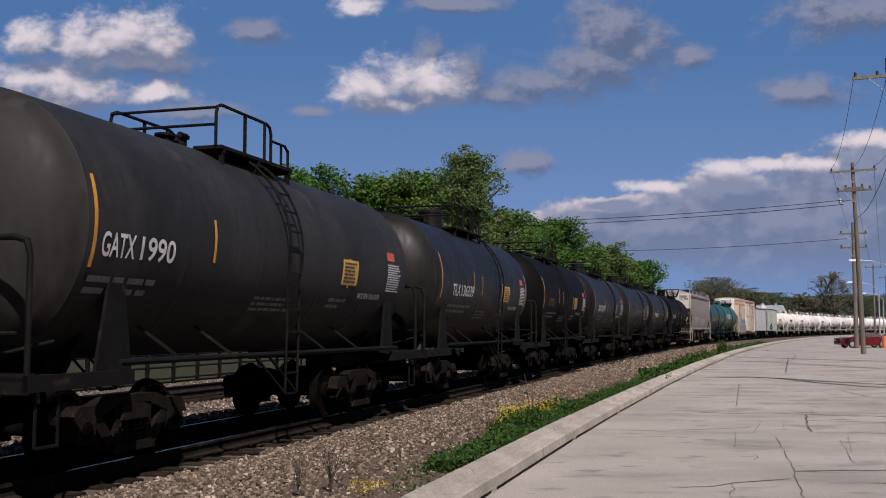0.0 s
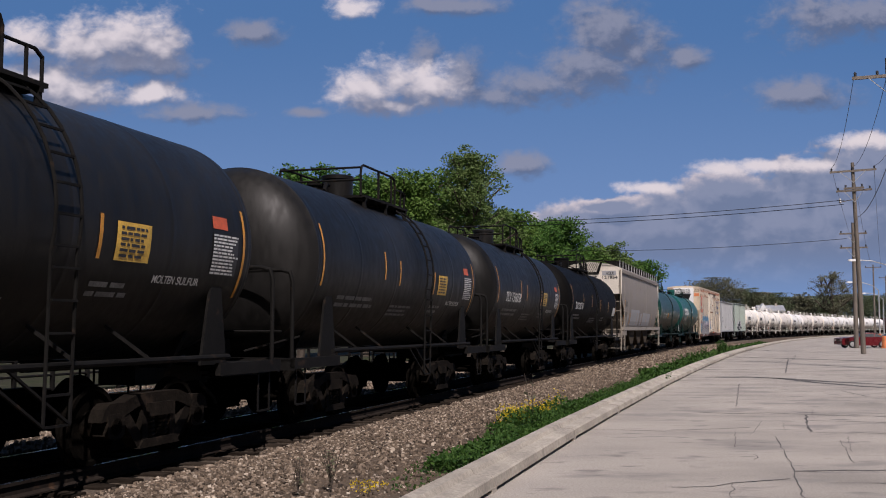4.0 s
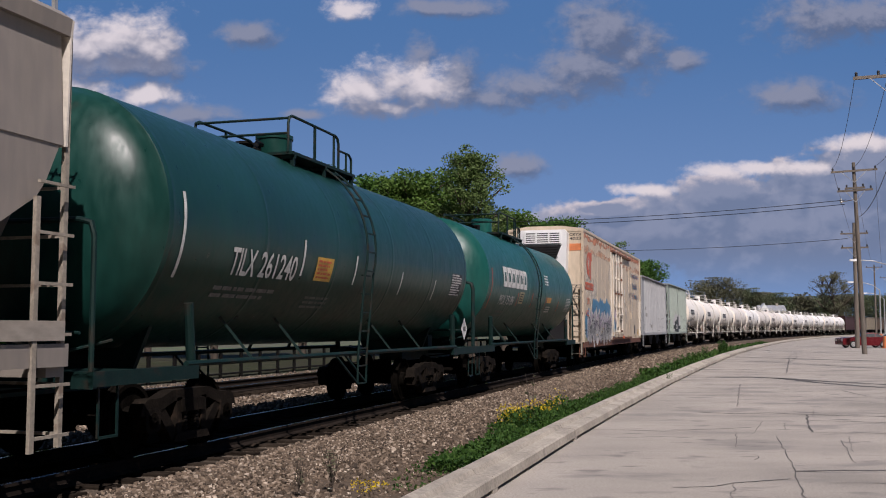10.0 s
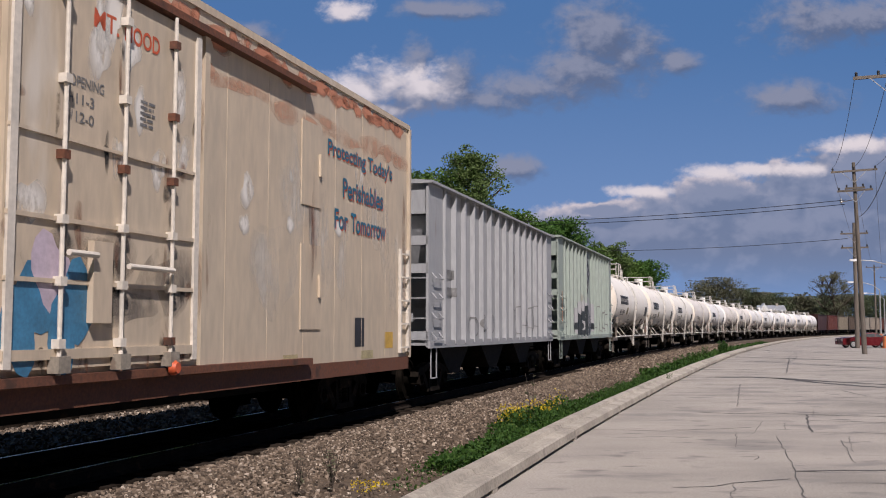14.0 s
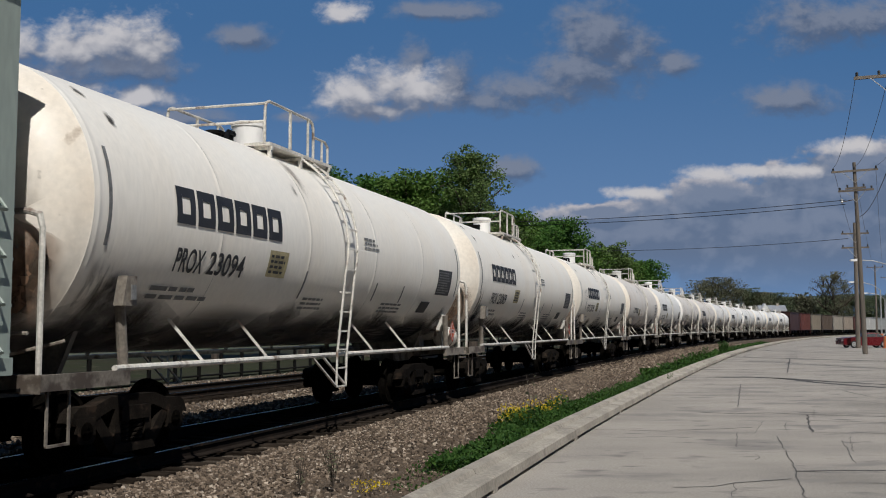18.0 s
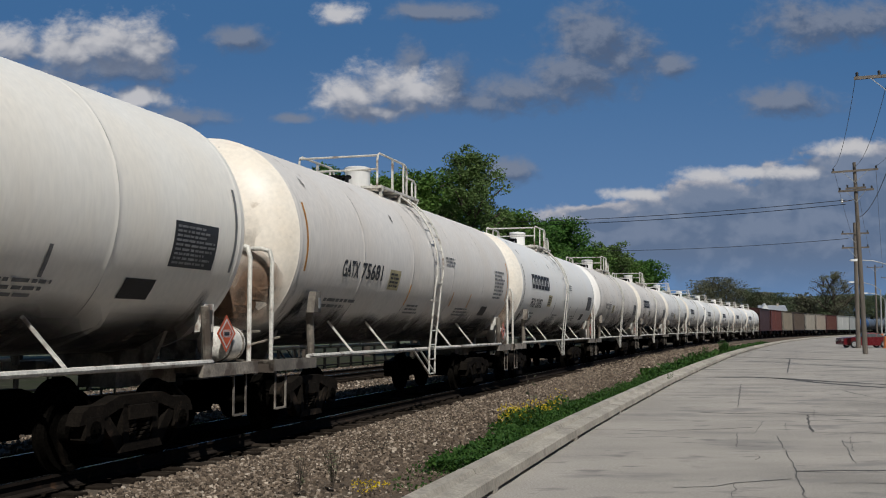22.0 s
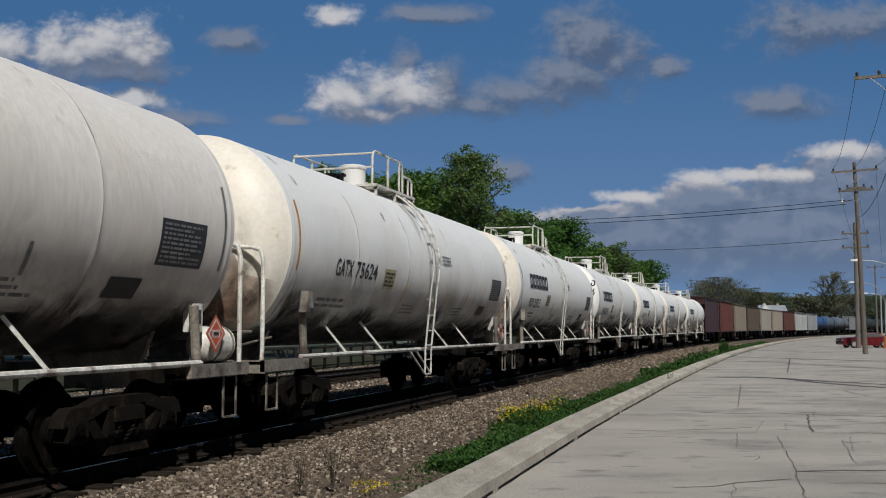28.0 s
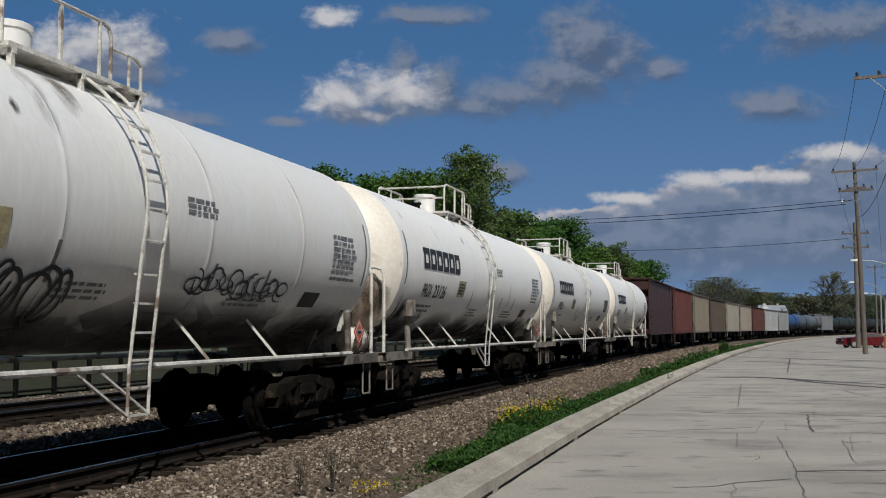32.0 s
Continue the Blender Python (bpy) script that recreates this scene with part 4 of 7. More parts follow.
def aolx():
    car = thing("covered_hopper", "warm grey round-sided covered hopper car with repainted patches", "hopper car", "cars of the freight train")
    h = 8.85
    sec = [(1.36, 1.55), (1.48, 1.95), (1.57, 2.45), (1.62, 3.05), (1.61, 3.7), (1.54, 4.45)]
    roof = [(1.62, 4.45), (1.64, 4.62), (1.50, 4.72), (0.9, 4.92), (0.0, 5.02)]
    ring = [(-y, z) for y, z in sec] + [(y, z) for y, z in reversed(sec)]
    m = M().prism(ring, "x", -h + 1.15, h - 1.15)
    top = [(-1.61, 3.35), (-1.55, 4.45), (1.55, 4.45), (1.61, 3.35)]
    for s in (-1, 1):
        part("end_hood", M().prism(top, "x", min(s * (h - 1.15), s * h), max(s * (h - 1.15), s * h)), HOPG, car)
        for y in (-1, 1):      # side gusset below the end panel
            g = [(s * h, 3.42), (s * (h - 0.22), 2.98), (s * (h - 0.36), 2.80), (s * (h - 0.50), 2.72), (s * (h - 0.86), 2.50), (s * (h - 0.98), 2.30), (s * (h - 1.15), 2.25), (s * (h - 1.15), 3.42)]
            part("side_gusset", M().prism(g, "y", y * 1.575 - 0.02, y * 1.575 + 0.02), HOPG, car)
    part("body", m, HOPG, car, smooth=35)
    for k in range(8):
        x = -6.6 + 1.9 * k
        part("panel_seam", M().prism([(y + (0.003 if y > 0 else -0.003), z) for y, z in ring], "x", x - 0.02, x + 0.02), HOPG, car, smooth=35)
    part("roof", M().prism([(-y, z) for y, z in roof] + [(y, z) for y, z in reversed(roof[:-1])], "x", -h - 0.05, h + 0.05), HOPG, car, smooth=20)
    for y in (-1, 1):
        part("side_sill", M().box(-h, h, y * 1.63 - 0.06, y * 1.63 + 0.06, 1.45, 1.64), SILLP, car)
    for s in (-1, 1):
        m = M()
        arch = [(-1.6, 3.35)] + [(-y, z - 0.01) for y, z in roof] + [(y, z - 0.01) for y, z in reversed(roof[:-1])] + [(1.6, 3.35)]
        m.prism(arch, "x", min(s * (h + 0.052), s * (h + 0.08)), max(s * (h + 0.052), s * (h + 0.08)))
        part("end_panel", m, CREAM, car, smooth=0)
        # slope sheet and an added sheet before the body end, both shade-coloured
        part("slope_sheet", M().prism([(s * h, 3.4), (s * (h - 1.3), 1.2), (s * (h - 1.45), 1.2), (s * (h - 1.0), 3.4)], "y", -1.4, 1.4), SHADE_BROWN, car, "slope sheet coloured dark brown for shade")
        part("end_bulkhead", M().box(min(s * (h - 1.13), s * (h - 1.1)), max(s * (h - 1.13), s * (h - 1.1)), -1.5, 1.5, 1.3, 3.34), SHADE_BROWN, car, "added bulkhead sheet coloured dark brown for shade")
        m = M().box(min(s * (h - 1.2), s * (h + 0.15)), max(s * (h - 1.2), s * (h + 0.15)), -0.3, 0.3, 0.85, 1.25)
        m.box(min(s * (h - 0.15), s * (h + 0.1)), max(s * (h - 0.15), s * (h + 0.1)), -1.6, 1.6, 1.1, 1.3)
        m.box(min(s * (h - 1.2), s * (h + 0.1)), max(s * (h - 1.2), s * (h + 0.1)), -1.66, -1.56, 1.2, 1.42)
        part("end_sill", m, HOPG, car)
        for y in (-1, 1):
            xe = s * (h + 0.12)
            for yy, z0, z1 in ((1.55, 0.42, 4.6), (0.75, 1.2, 3.6)):
                part("ladder_stile", M().box(xe - 0.03, xe + 0.03, y * yy - 0.025, y * yy + 0.025, z0, z1), LADR, car)
            part("ladder_stile", M().box(s * (h - 0.42) - 0.03, s * (h - 0.42) + 0.03, y * 1.66 - 0.02, y * 1.66 + 0.02, 0.42, 2.8), LADR, car)
            for k in range(6):
                z = 0.55 + 0.48 * k
                part("ladder_rung", M().bar((xe, y * 1.55, z), (xe, y * 0.75, z), 0.03, 0.03), LADR, car)
                part("ladder_rung", M().bar((xe, y * 1.66, z), (xe - s * 0.52, y * 1.66, z), 0.03, 0.03), LADR, car)
    for k in range(4):
        x = -5.0 + 3.35 * k
        m = M().prism([(x - 1.6, 1.55), (x + 1.6, 1.55), (x + 0.45, 0.55), (x - 0.45, 0.55)], "y", -1.12, 1.12)
        m.box(x - 0.55, x + 0.55, -1.2, 1.2, 0.35, 0.56)
        part("discharge_bay", m, BAY, car)
    for y0 in (-1.5, 0.72):
        m = M()
        for i in range(7):
            yy = y0 + 0.78 * i / 6
            m.box(-h - 0.3, h + 0.1, yy - 0.008, yy + 0.008, 5.02, 5.05)
        for i in range(145):
            x = -h - 0.25 + i * 0.125
            m.box(x - 0.008, x + 0.008, y0, y0 + 0.78, 5.025, 5.045)
        part("roof_walkway", m, DARK, car, "open steel grating")
        for i in range(16):
            x = -h + 0.1 + i * 1.17
            yy = y0 if y0 < 0 else y0 + 0.78
            part("walkway_post", M().box(x - 0.022, x + 0.022, yy - 0.02, yy + 0.02, 4.62, 5.08), GREYM, car)
    for i in range(10):
        part("walkway_slat", M().box(-h - 0.72, -h - 0.05, -0.6 + i * 0.13, -0.590 + i * 0.13, 5.02, 5.04), DARK, car)
    part("walkway_edge", M().box(-h - 0.75, -h - 0.68, -0.7, 0.7, 5.0, 5.07), DARK, car)
    frame_ = M().prism([(-0.62, 5.0), (-0.50, 5.0), (-0.32, 4.5), (-0.44, 4.42)], "x", -h - 0.14, -h - 0.09).prism([(0.62, 5.0), (0.50, 5.0), (0.32, 4.5), (0.44, 4.42)], "x", -h - 0.14, -h - 0.09)
    frame_.box(-h - 0.14, -h - 0.09, -0.44, 0.44, 4.40, 4.48)
    part("walkway_bracket", frame_, DARK, car)
    for k in range(9):
        c = -0.44 + k * 0.11
        for d in (-1, 1):
            part("mesh_wire", M().bar((-h - 0.12, c - d * 0.12, 4.5), (-h - 0.12, c + d * 0.12, 4.98), 0.012, 0.012), DARK, car)
    S = 1.62

    def hug(ob, lift):
        """Lays a flat marking on the bowed side."""
        bm = bmesh.new()
        bm.from_mesh(ob.data)
        for z in (1.95, 2.45, 3.05):
            bmesh.ops.bisect_plane(bm, geom=bm.verts[:] + bm.edges[:] + bm.faces[:], plane_co=(0, 0, z), plane_no=(0, 0, 1))
        for v in bm.verts:
            v.co.y = -float(np.interp(v.co.z, [z for _, z in sec], [y for y, _ in sec])) - lift
        bm.to_mesh(ob.data)
        bm.free()

    hug(write(car, "AOLX", -7.50, -6.75, 2.72, 2.99, None, -S, INK), 0.006)
    hug(write(car, "121954", -7.60, -6.52, 2.15, 2.42, None, -S, INK), 0.006)
    hug(bars(car, -7.6, -6.9, 1.78, 2.1, 3, None, -S, INK, 31), 0.006)
    E = pose(-h - 0.084, 0, 0, 0, 0, -90)
    panel(car, "repaint_patch", 0.60, 1.32, 4.30, 4.54, None, 0, PATCH, "pale repainted patch").matrix_basis = E
    write(car, "AOLX", 0.80, 1.22, 4.34, 4.50, None, -0.004, INK).matrix_basis = E
    write(car, "121954", 0.62, 1.40, 4.12, 4.27, None, -0.004, INK).matrix_basis = E
    bars(car, -0.5, 0.60, 3.72, 4.12, 4, None, -0.004, INK, 33).matrix_basis = E
    for x0, x1, z1 in ((-5.0, -1.4, 2.6), (-0.75, -0.08, 2.42), (0.36, 4.1, 2.47), (-6.35, -5.8, 2.25)):
        hug(panel(car, "repaint_patch", x0, x1, 1.72, z1, None, -S - 0.002, PATCH, "grey repainted patch"), 0.005)
    for x, z0, z1 in ((-7.75, 1.75, 3.05), (-5.35, 1.8, 2.4), (-2.33, 1.8, 2.45), (-0.06, 1.8, 2.4), (2.24, 1.8, 2.35), (5.15, 1.75, 2.4), (7.9, 1.75, 2.6)):
        hug(panel(car, "reflective_stripe", x - 0.05, x + 0.05, z0, z1, None, -S - 0.006, YELLOW), 0.009)
    running_gear(car, 9.4, 1.85)
    return car


CARS.append((aolx(), 106.0))


def ribbed_hopper(name, L, paint, label, ribs=True, W=1.5, top=4.78, plain=()):
    car = thing(name, label, "hopper car", "cars of the freight train")
    h = L / 2 - 0.75
    part("body", M().box(-h + 1.1, h - 1.1, -W + 0.06, W - 0.06, 1.2, top - 0.12), paint, car, smooth=0)
    for s in (-1, 1):
        for y in (-1, 1):
            part("corner_panel", M().box(min(s * (h - 1.1), s * h), max(s * (h - 1.1), s * h), y * (W - 0.04) - 0.03, y * (W - 0.04) + 0.03, 1.17, top - 0.1), paint, car, smooth=0)
        part("end_panel", M().box(min(s * (h - 1.1), s * (h - 0.05)), max(s * (h - 1.1), s * (h - 0.05)), -W + 0.08, W - 0.08, top - 0.75, top - 0.1), paint, car, smooth=0)
    ov = W + 0.10
    part("roof", M().prism([(-ov, top - 0.10), (-ov, top - 0.045), (-0.8, top + 0.03), (0, top + 0.05), (0.8, top + 0.03), (ov, top - 0.045), (ov, top - 0.10)], "x", -h - 0.05, h + 0.05), paint, car, smooth=0)
    for y in (-1, 1):
        part("side_sill", M().box(-h, h, y * W - 0.03, y * W + 0.03, 1.14, 1.30), paint, car)
        if ribs:
            n = int((2 * h - 2.2) / 0.8)
            for i in [k for k in range(n + 1) if k not in plain]:
                x = -h + 1.1 + (2 * h - 2.2) * i / n
                part("rib", M().prism([(x - 0.07, y * (W - 0.07)), (x - 0.04, y * (W + 0.05)), (x + 0.04, y * (W + 0.05)), (x + 0.07, y * (W - 0.07))], "z", 1.22, top - 0.10), paint, car, smooth=0)
    for s in (-1, 1):
        for z0, z1 in ((3.35, 3.55), (2.75, 2.95), (1.2, 1.5)):
            part("end_beam", M().box(min(s * (h - 0.16), s * h), max(s * (h - 0.16), s * h), -W + 0.02, W - 0.02, z0, z1), paint, car)
        part("slope_sheet", M().prism([(s * (h - 0.15), 4.0), (s * (h - 1.5), 1.2), (s * (h - 1.6), 1.2), (s * (h - 1.0), 4.0)], "y", -W + 0.1, W - 0.1), paint, car)
        m = M().box(min(s * (h - 1.2), s * (h + 0.3)), max(s * (h - 1.2), s * (h + 0.3)), -0.3, 0.3, 0.82, 1.2)
        part("draft_sill", m, DARK, car)
        for y in (-1, 1):
            for i in range(4):
                z = 1.35 + i * 0.43
                part("grab_iron", M().tube([(s * (h - 0.75), y * (W + 0.0), z + 0.12), (s * (h - 0.75), y * (W + 0.09), z), (s * (h - 0.22), y * (W + 0.09), z), (s * (h - 0.22), y * W, z + 0.12)], 0.014, 5), paint, car)
                part("grab_iron", M().bar((s * (h + 0.05), y * (W - 0.05), z), (s * (h + 0.05), y * (W - 0.6), z), 0.025, 0.025), paint, car)
            m = M()
            end_steps(m, s * (h - 0.4), y * (W - 0.02), 1.15, 0.5, 0.4)
            part("step", m, paint, car)
    for k in range(3):
        x = (k - 1) * h * 0.55
        m = M().prism([(x - 1.5, 1.25), (x + 1.5, 1.25), (x + 0.4, 0.5), (x - 0.4, 0.5)], "y", -1.15, 1.15)
        part("discharge_bay", m, DARK, car)
    running_gear(car, L / 2, 2.3)
    return car


def drape(car, L, W=1.5, plain=()):
    """Lays the flat markings of a ribbed car over its ribs and corner panels."""
    h = L / 2 - 0.75
    n = int((2 * h - 2.2) / 0.8)
    px, py = [-h, -h + 1.09], [W - 0.01, W - 0.01]
    for i in [k for k in range(n + 1) if k not in plain]:
        x = -h + 1.1 + (2 * h - 2.2) * i / n
        px += [x - 0.07, x - 0.04, x + 0.04, x + 0.07]
        py += [W - 0.06, W + 0.05, W + 0.05, W - 0.06]
    px += [h - 1.02, h]
    py += [W - 0.01, W - 0.01]
    for ob in car.children:
        if ob.name.split(".")[0] not in ("diamond_mark", "lettering", "small_print", "name_block", "graffiti", "paint_stroke") or ob.matrix_basis != Matrix():
            continue
        bm = bmesh.new()
        bm.from_mesh(ob.data)
        lo, hi = min(v.co.x for v in bm.verts), max(v.co.x for v in bm.verts)
        for x in px:
            if lo < x < hi:
                bmesh.ops.bisect_plane(bm, geom=bm.verts[:] + bm.edges[:] + bm.faces[:], plane_co=(x, 0, 0), plane_no=(1, 0, 0))
        for v in bm.verts:
            v.co.y = -float(np.interp(v.co.x, px, py)) - 0.004 - max(0.0, -v.co.y - 1.56)
            v.co.z = max(v.co.z, 1.18)
        bm.to_mesh(ob.data)
        bm.free()


def diamond(car, x, z, y):
    for w, hh, mat, l in ((0.56, 0.86, INK, 0.0), (0.44, 0.66, PALE, 0.003), (0.39, 0.58, INK, 0.006)):
        on_shell([(x - w, z), (x, z - hh), (x + w, z), (x, z + hh)], [(0, 1, 2, 3)], None, y - l, "diamond_mark", mat, car)
    for dx, dz in ((0, 0.2), (0.16, 0), (-0.16, 0), (0, -0.2)):
        on_shell(blob(x + dx, z + dz, 0.075, 0.10, 5, 12, 0.0), [tuple(range(12))], None, y - 0.009, "diamond_mark", PALE, car)


car = ribbed_hopper("covered_hopper", 15.45, PALE, "pale blue-grey ribbed covered hopper car with worn lettering")
for rz_ in (0.62, 0.50):
    f, q = stroke(curl(1.2, 3.2, rz_ * 0.5, rz_, 0.0, 6.0, 24), 0.03)
    on_shell(f, q, None, -1.56, "diamond_mark", FADED, car, "nearly worn-off oval mark")
bars(car, -5.6, -4.9, 2.2, 3.0, 2, None, -1.56, FADED, 41, "worn stencilled letters")
scrawl(car, -3.6, -1.2, 1.4, 1.9, None, -1.56, FADED, 42, 5)
scrawl(car, 1.0, 4.5, 1.3, 2.3, None, -1.56, FADED, 43, 8)
drape(car, 15.45)
CARS.append((car, 175.78))
PALE2 = material("pale_green_grey_paint", (0.325, 0.378, 0.345), 0.6, var=0.18, scale=0.8, fine=12, stretch=(1, 1, 0.25), tint=(0.275, 0.325, 0.29), spots=(0.20, 0.17, 0.14), spot_scale=2.2, spot_at=0.66, bump=0.003, bscale=6)
car = ribbed_hopper("covered_hopper", 15.0, PALE2, "pale green-grey ribbed covered hopper car with dark graffiti", top=4.93, plain=(7,))
diamond(car, -0.06, 3.84, -1.56)
for x, w in ((1.08, .30), (1.90, .30), (2.68, .34)):
    blocks(car, x, x + w, 3.54, 3.90, 1, None, -1.56, INK, "dark block initial")
for t, x, z in (("AD", -5.4, 2.55), ("X", -4.6, 2.55), ("53", -5.4, 2.0), ("12", -4.7, 2.0)):
    write(car, t, x, x + (.4 if len(t) > 1 else .18), z, z + 0.28, None, -1.56, INK)
rn = random.Random(60)
for k in range(13):             # a pale halo, a ragged dark mass on it, pale strokes over that
    on_shell(blob(-3.05 + k * 0.30, 1.85 + 0.22 * math.sin(k * 1.3), 0.34, 0.72, 260 + k, 18, 0.4), [tuple(range(18))], None, -1.562 - k * 0.0004, "graffiti", PATCH, car, "pale grey sprayed halo")
for k in range(34):
    on_shell(blob(-3.0 + 3.5 * ((k * 0.618) % 1), rn.uniform(1.40, 2.25), rn.uniform(.16, .34), rn.uniform(.22, .46), 60 + k, 16, 0.6), [tuple(range(16))], None, -1.569 - k * 0.0004, "graffiti", SPRAY, car, "dark blue-black spray paint")
for k in range(26):
    x, z, a0 = -2.95 + 3.6 * rn.random(), rn.uniform(1.35, 2.35), rn.uniform(0, 6.3)
    f, q = stroke(curl(x, z, rn.uniform(.06, .22), rn.uniform(.12, .34), a0, a0 + rn.uniform(1.2, 3.6), 9), rn.uniform(.035, .08))
    on_shell(f, q, None, -1.586 - k * 0.0003, "paint_stroke", PATCH if k % 3 else PALEF, car, "pale sprayed stroke")
scrawl(car, -6.4, -5.6, 1.6, 2.4, None, -1.56, INK, 45, 3, 0.03)
scrawl(car, 1.2, 5.2, 1.3, 2.4, None, -1.57, FADED, 46, 9)
write(car, "ADMX", 0.76, 1.18, 4.64, 4.79, None, 0, INK).matrix_basis = pose(-6.693, 0, 0, 0, 0, -90)
write(car, "53112", 0.76, 1.20, 4.43, 4.58, None, 0, INK).matrix_basis = pose(-6.693, 0, 0, 0, 0, -90)
scrawl(car, -6.6, -5.75, 1.9, 2.75, None, -1.56, INK, 47, 4, 0.035)
for x, z0, z1 in ((-6.2, 1.75, 2.9), (-1.05, 1.2, 1.65), (2.1, 1.25, 1.6)):
    panel(car, "graffiti", x - 0.035, x + 0.035, z0, z1, None, -1.575, GLASSY, "orange reflective strip")
drape(car, 15.0, plain=(7,))
CARS.append((car, 190.85))


def reefer():
    car = thing("refrigerator_car", "faded beige refrigerator car with colourful graffiti and white cooling unit", "freight car", "cars of the freight train")
    h, W, top = 9.85, 1.55, 5.64
    part("body", M().box(-h, h, -W, W, 1.0, top - 0.05), REEF, car, smooth=0)
    part("roof", M().prism([(-W - 0.03, top - 0.12), (-W - 0.03, top - 0.02), (-0.7, top + 0.10), (0.7, top + 0.10), (W + 0.03, top - 0.02), (W + 0.03, top - 0.12)], "x", -h - 0.03, h + 0.03), REEF, car, smooth=0)
    for y in (-1, 1):
        part("side_sill", M().box(-h, h, y * W - 0.015, y * W + 0.015, 0.78, 1.02), RUSTO, car)
        for i in range(17):
            x = -h + 0.15 + i * 1.215
            if not -2.1 < x < 1.9:
                part("panel_seam", M().box(x - 0.007, x + 0.007, y * (W + 0.001) - 0.004, y * (W + 0.001) + 0.004, 1.03, top - 0.15), REEF, car, smooth=0)
    for x in (-h, h):
        for y in (-W, W):
            part("corner_post", M().box(x - 0.05, x + 0.05, y - 0.05, y + 0.05, 1.0, top - 0.1), REEF, car)
    # sliding plug door
    d = part("side_door", M().box(-1.75, 1.65, -W - 0.07, -W, 1.18, 5.15), REEF, car, "beige plug door with lock rods and rust")
    for x in (-0.98, 0.02, 0.98):
        part("lock_rod", M().tube([(x, -W - 0.13, 1.12), (x, -W - 0.13, 5.18)], 0.024, 8), CREAM, d)
        for z in (1.42, 2.02, 2.62, 3.25, 4.0, 4.85):
            part("rod_guide", M().box(x - 0.05, x + 0.05, -W - 0.165, -W - 0.065, z - 0.045, z + 0.045), RUSTO if (z * 7 + x * 3) % 1 > 0.55 else CREAM, d)
    for z, t_ in ((1.32, 0.05), (2.02, 0.022), (2.62, 0.022), (3.42, 0.018)):
        part("door_bar", M().box(-1.72, 1.62, -W - 0.10, -W - 0.07, z - t_, z + t_), REEF, d)
    for x in (-1.66, 1.56):
        part("door_edge", M().box(x - 0.05, x + 0.05, -W - 0.105, -W - 0.07, 1.2, 5.1), CREAM, d)
    part("gear_box", M().box(-0.50, -0.18, -W - 0.15, -W - 0.07, 1.62, 2.45), REEF, d, "lock gear box with rusty edges")
    for x0_, x1_, z in ((-0.95, -0.5, 2.30), (0.05, 0.92, 2.22)):
        part("door_handle", M().tube([(x0_, -W - 0.19, z), (x1_, -W - 0.19, z)], 0.032, 8), CREAM, d)
    part("hand_wheel", M().lathe([(-W - 0.24, 0.06), (-W - 0.20, 0.085), (-W - 0.16, 0.085)], 14, "y", (0.98, 0, 1.12)), RED, d)
    for x in (-0.98, 0.02, 0.98):
        part("rod_foot", M().box(x - 0.09, x + 0.09, -W - 0.20, -W - 0.07, 1.14, 1.30), LADR, d)
    part("door_track", M().box(-2.0, 5.0, -W - 0.14, -W, 5.20, 5.29), RUSTO, car)
    part("door_track", M().box(-2.0, 5.0, -W - 0.12, -W, 1.03, 1.12), RUSTO, car)
    for x in (-1.95, 1.85):
        part("door_post", M().box(x - 0.06, x + 0.06, -W - 0.05, -W, 1.03, 5.2), CREAM if x < 0 else REEF, car)
    for z in (1.55, 3.45):
        m = M().box(4.75, 5.5, -W - 0.02, -W, z, z + 1.3)
        m.box(5.38, 5.46, -W - 0.06, -W, z + 0.5, z + 0.85)
        part("hatch", m, REEF, car)
    m = M()
    for x in (9.3, 9.75):
        m.box(x - 0.03, x + 0.03, -W - 0.06, -W, 1.1, 3.1)
    rung_ladder(m, 9.3, -W - 0.07, 1.2, 3.0, 0.45, 0, 5)
    part("side_ladder", m, CREAM, car)
    # cooling unit on the front end
    u = part("cooling_unit", M().prism([(-0.92, 2.75), (-1.0, 5.42), (-0.9, 5.55), (0.9, 5.55), (1.0, 5.42), (0.92, 2.75)], "x", -h - 0.45, -h), UNIT, car, "white cooling unit housing with black grille")
    part("grille", M().prism([(-0.52, 4.33), (-0.78, 4.93), (0.78, 4.93), (0.52, 4.33)], "x", -h - 0.47, -h - 0.44), GRILLE, u)
    part("louvre_backing", M().prism([(-0.70, 5.01), (-0.74, 5.43), (0.74, 5.43), (0.70, 5.01)], "x", -h - 0.465, -h - 0.44), GRILLE, u, "black slotted backing")
    for i in range(6):
        part("louvre", M().box(-h - 0.51, -h - 0.46, -0.76, 0.76, 4.99 + i * 0.085, 5.035 + i * 0.085), UNIT, u)
    for y in (-0.72, -0.26, 0.26, 0.72):
        part("louvre_divider", M().box(-h - 0.512, -h - 0.46, y - 0.03, y + 0.03, 4.99, 5.45), UNIT, u)
    for i in range(5):
        part("grille_bar", M().box(-h - 0.49, -h - 0.46, -0.62, 0.62, 4.42 + i * 0.1, 4.445 + i * 0.1), DARK, u)
    part("name_band", M().box(-h - 0.465, -h - 0.45, -0.62, 0.1, 4.10, 4.21), INK, u)
    for y, z in ((-0.62, 3.35), (-0.62, 3.08)):
        part("gauge_box", M().box(-h - 0.475, -h - 0.45, y - 0.12, y + 0.12, z - 0.09, z + 0.09), GRILLE, u)
    for y in (-1.28, 1.28):
        part("end_band", M().box(-h - 0.012, -h, y - 0.26, y + 0.26, 4.72, 5.00), GLASSY, car)
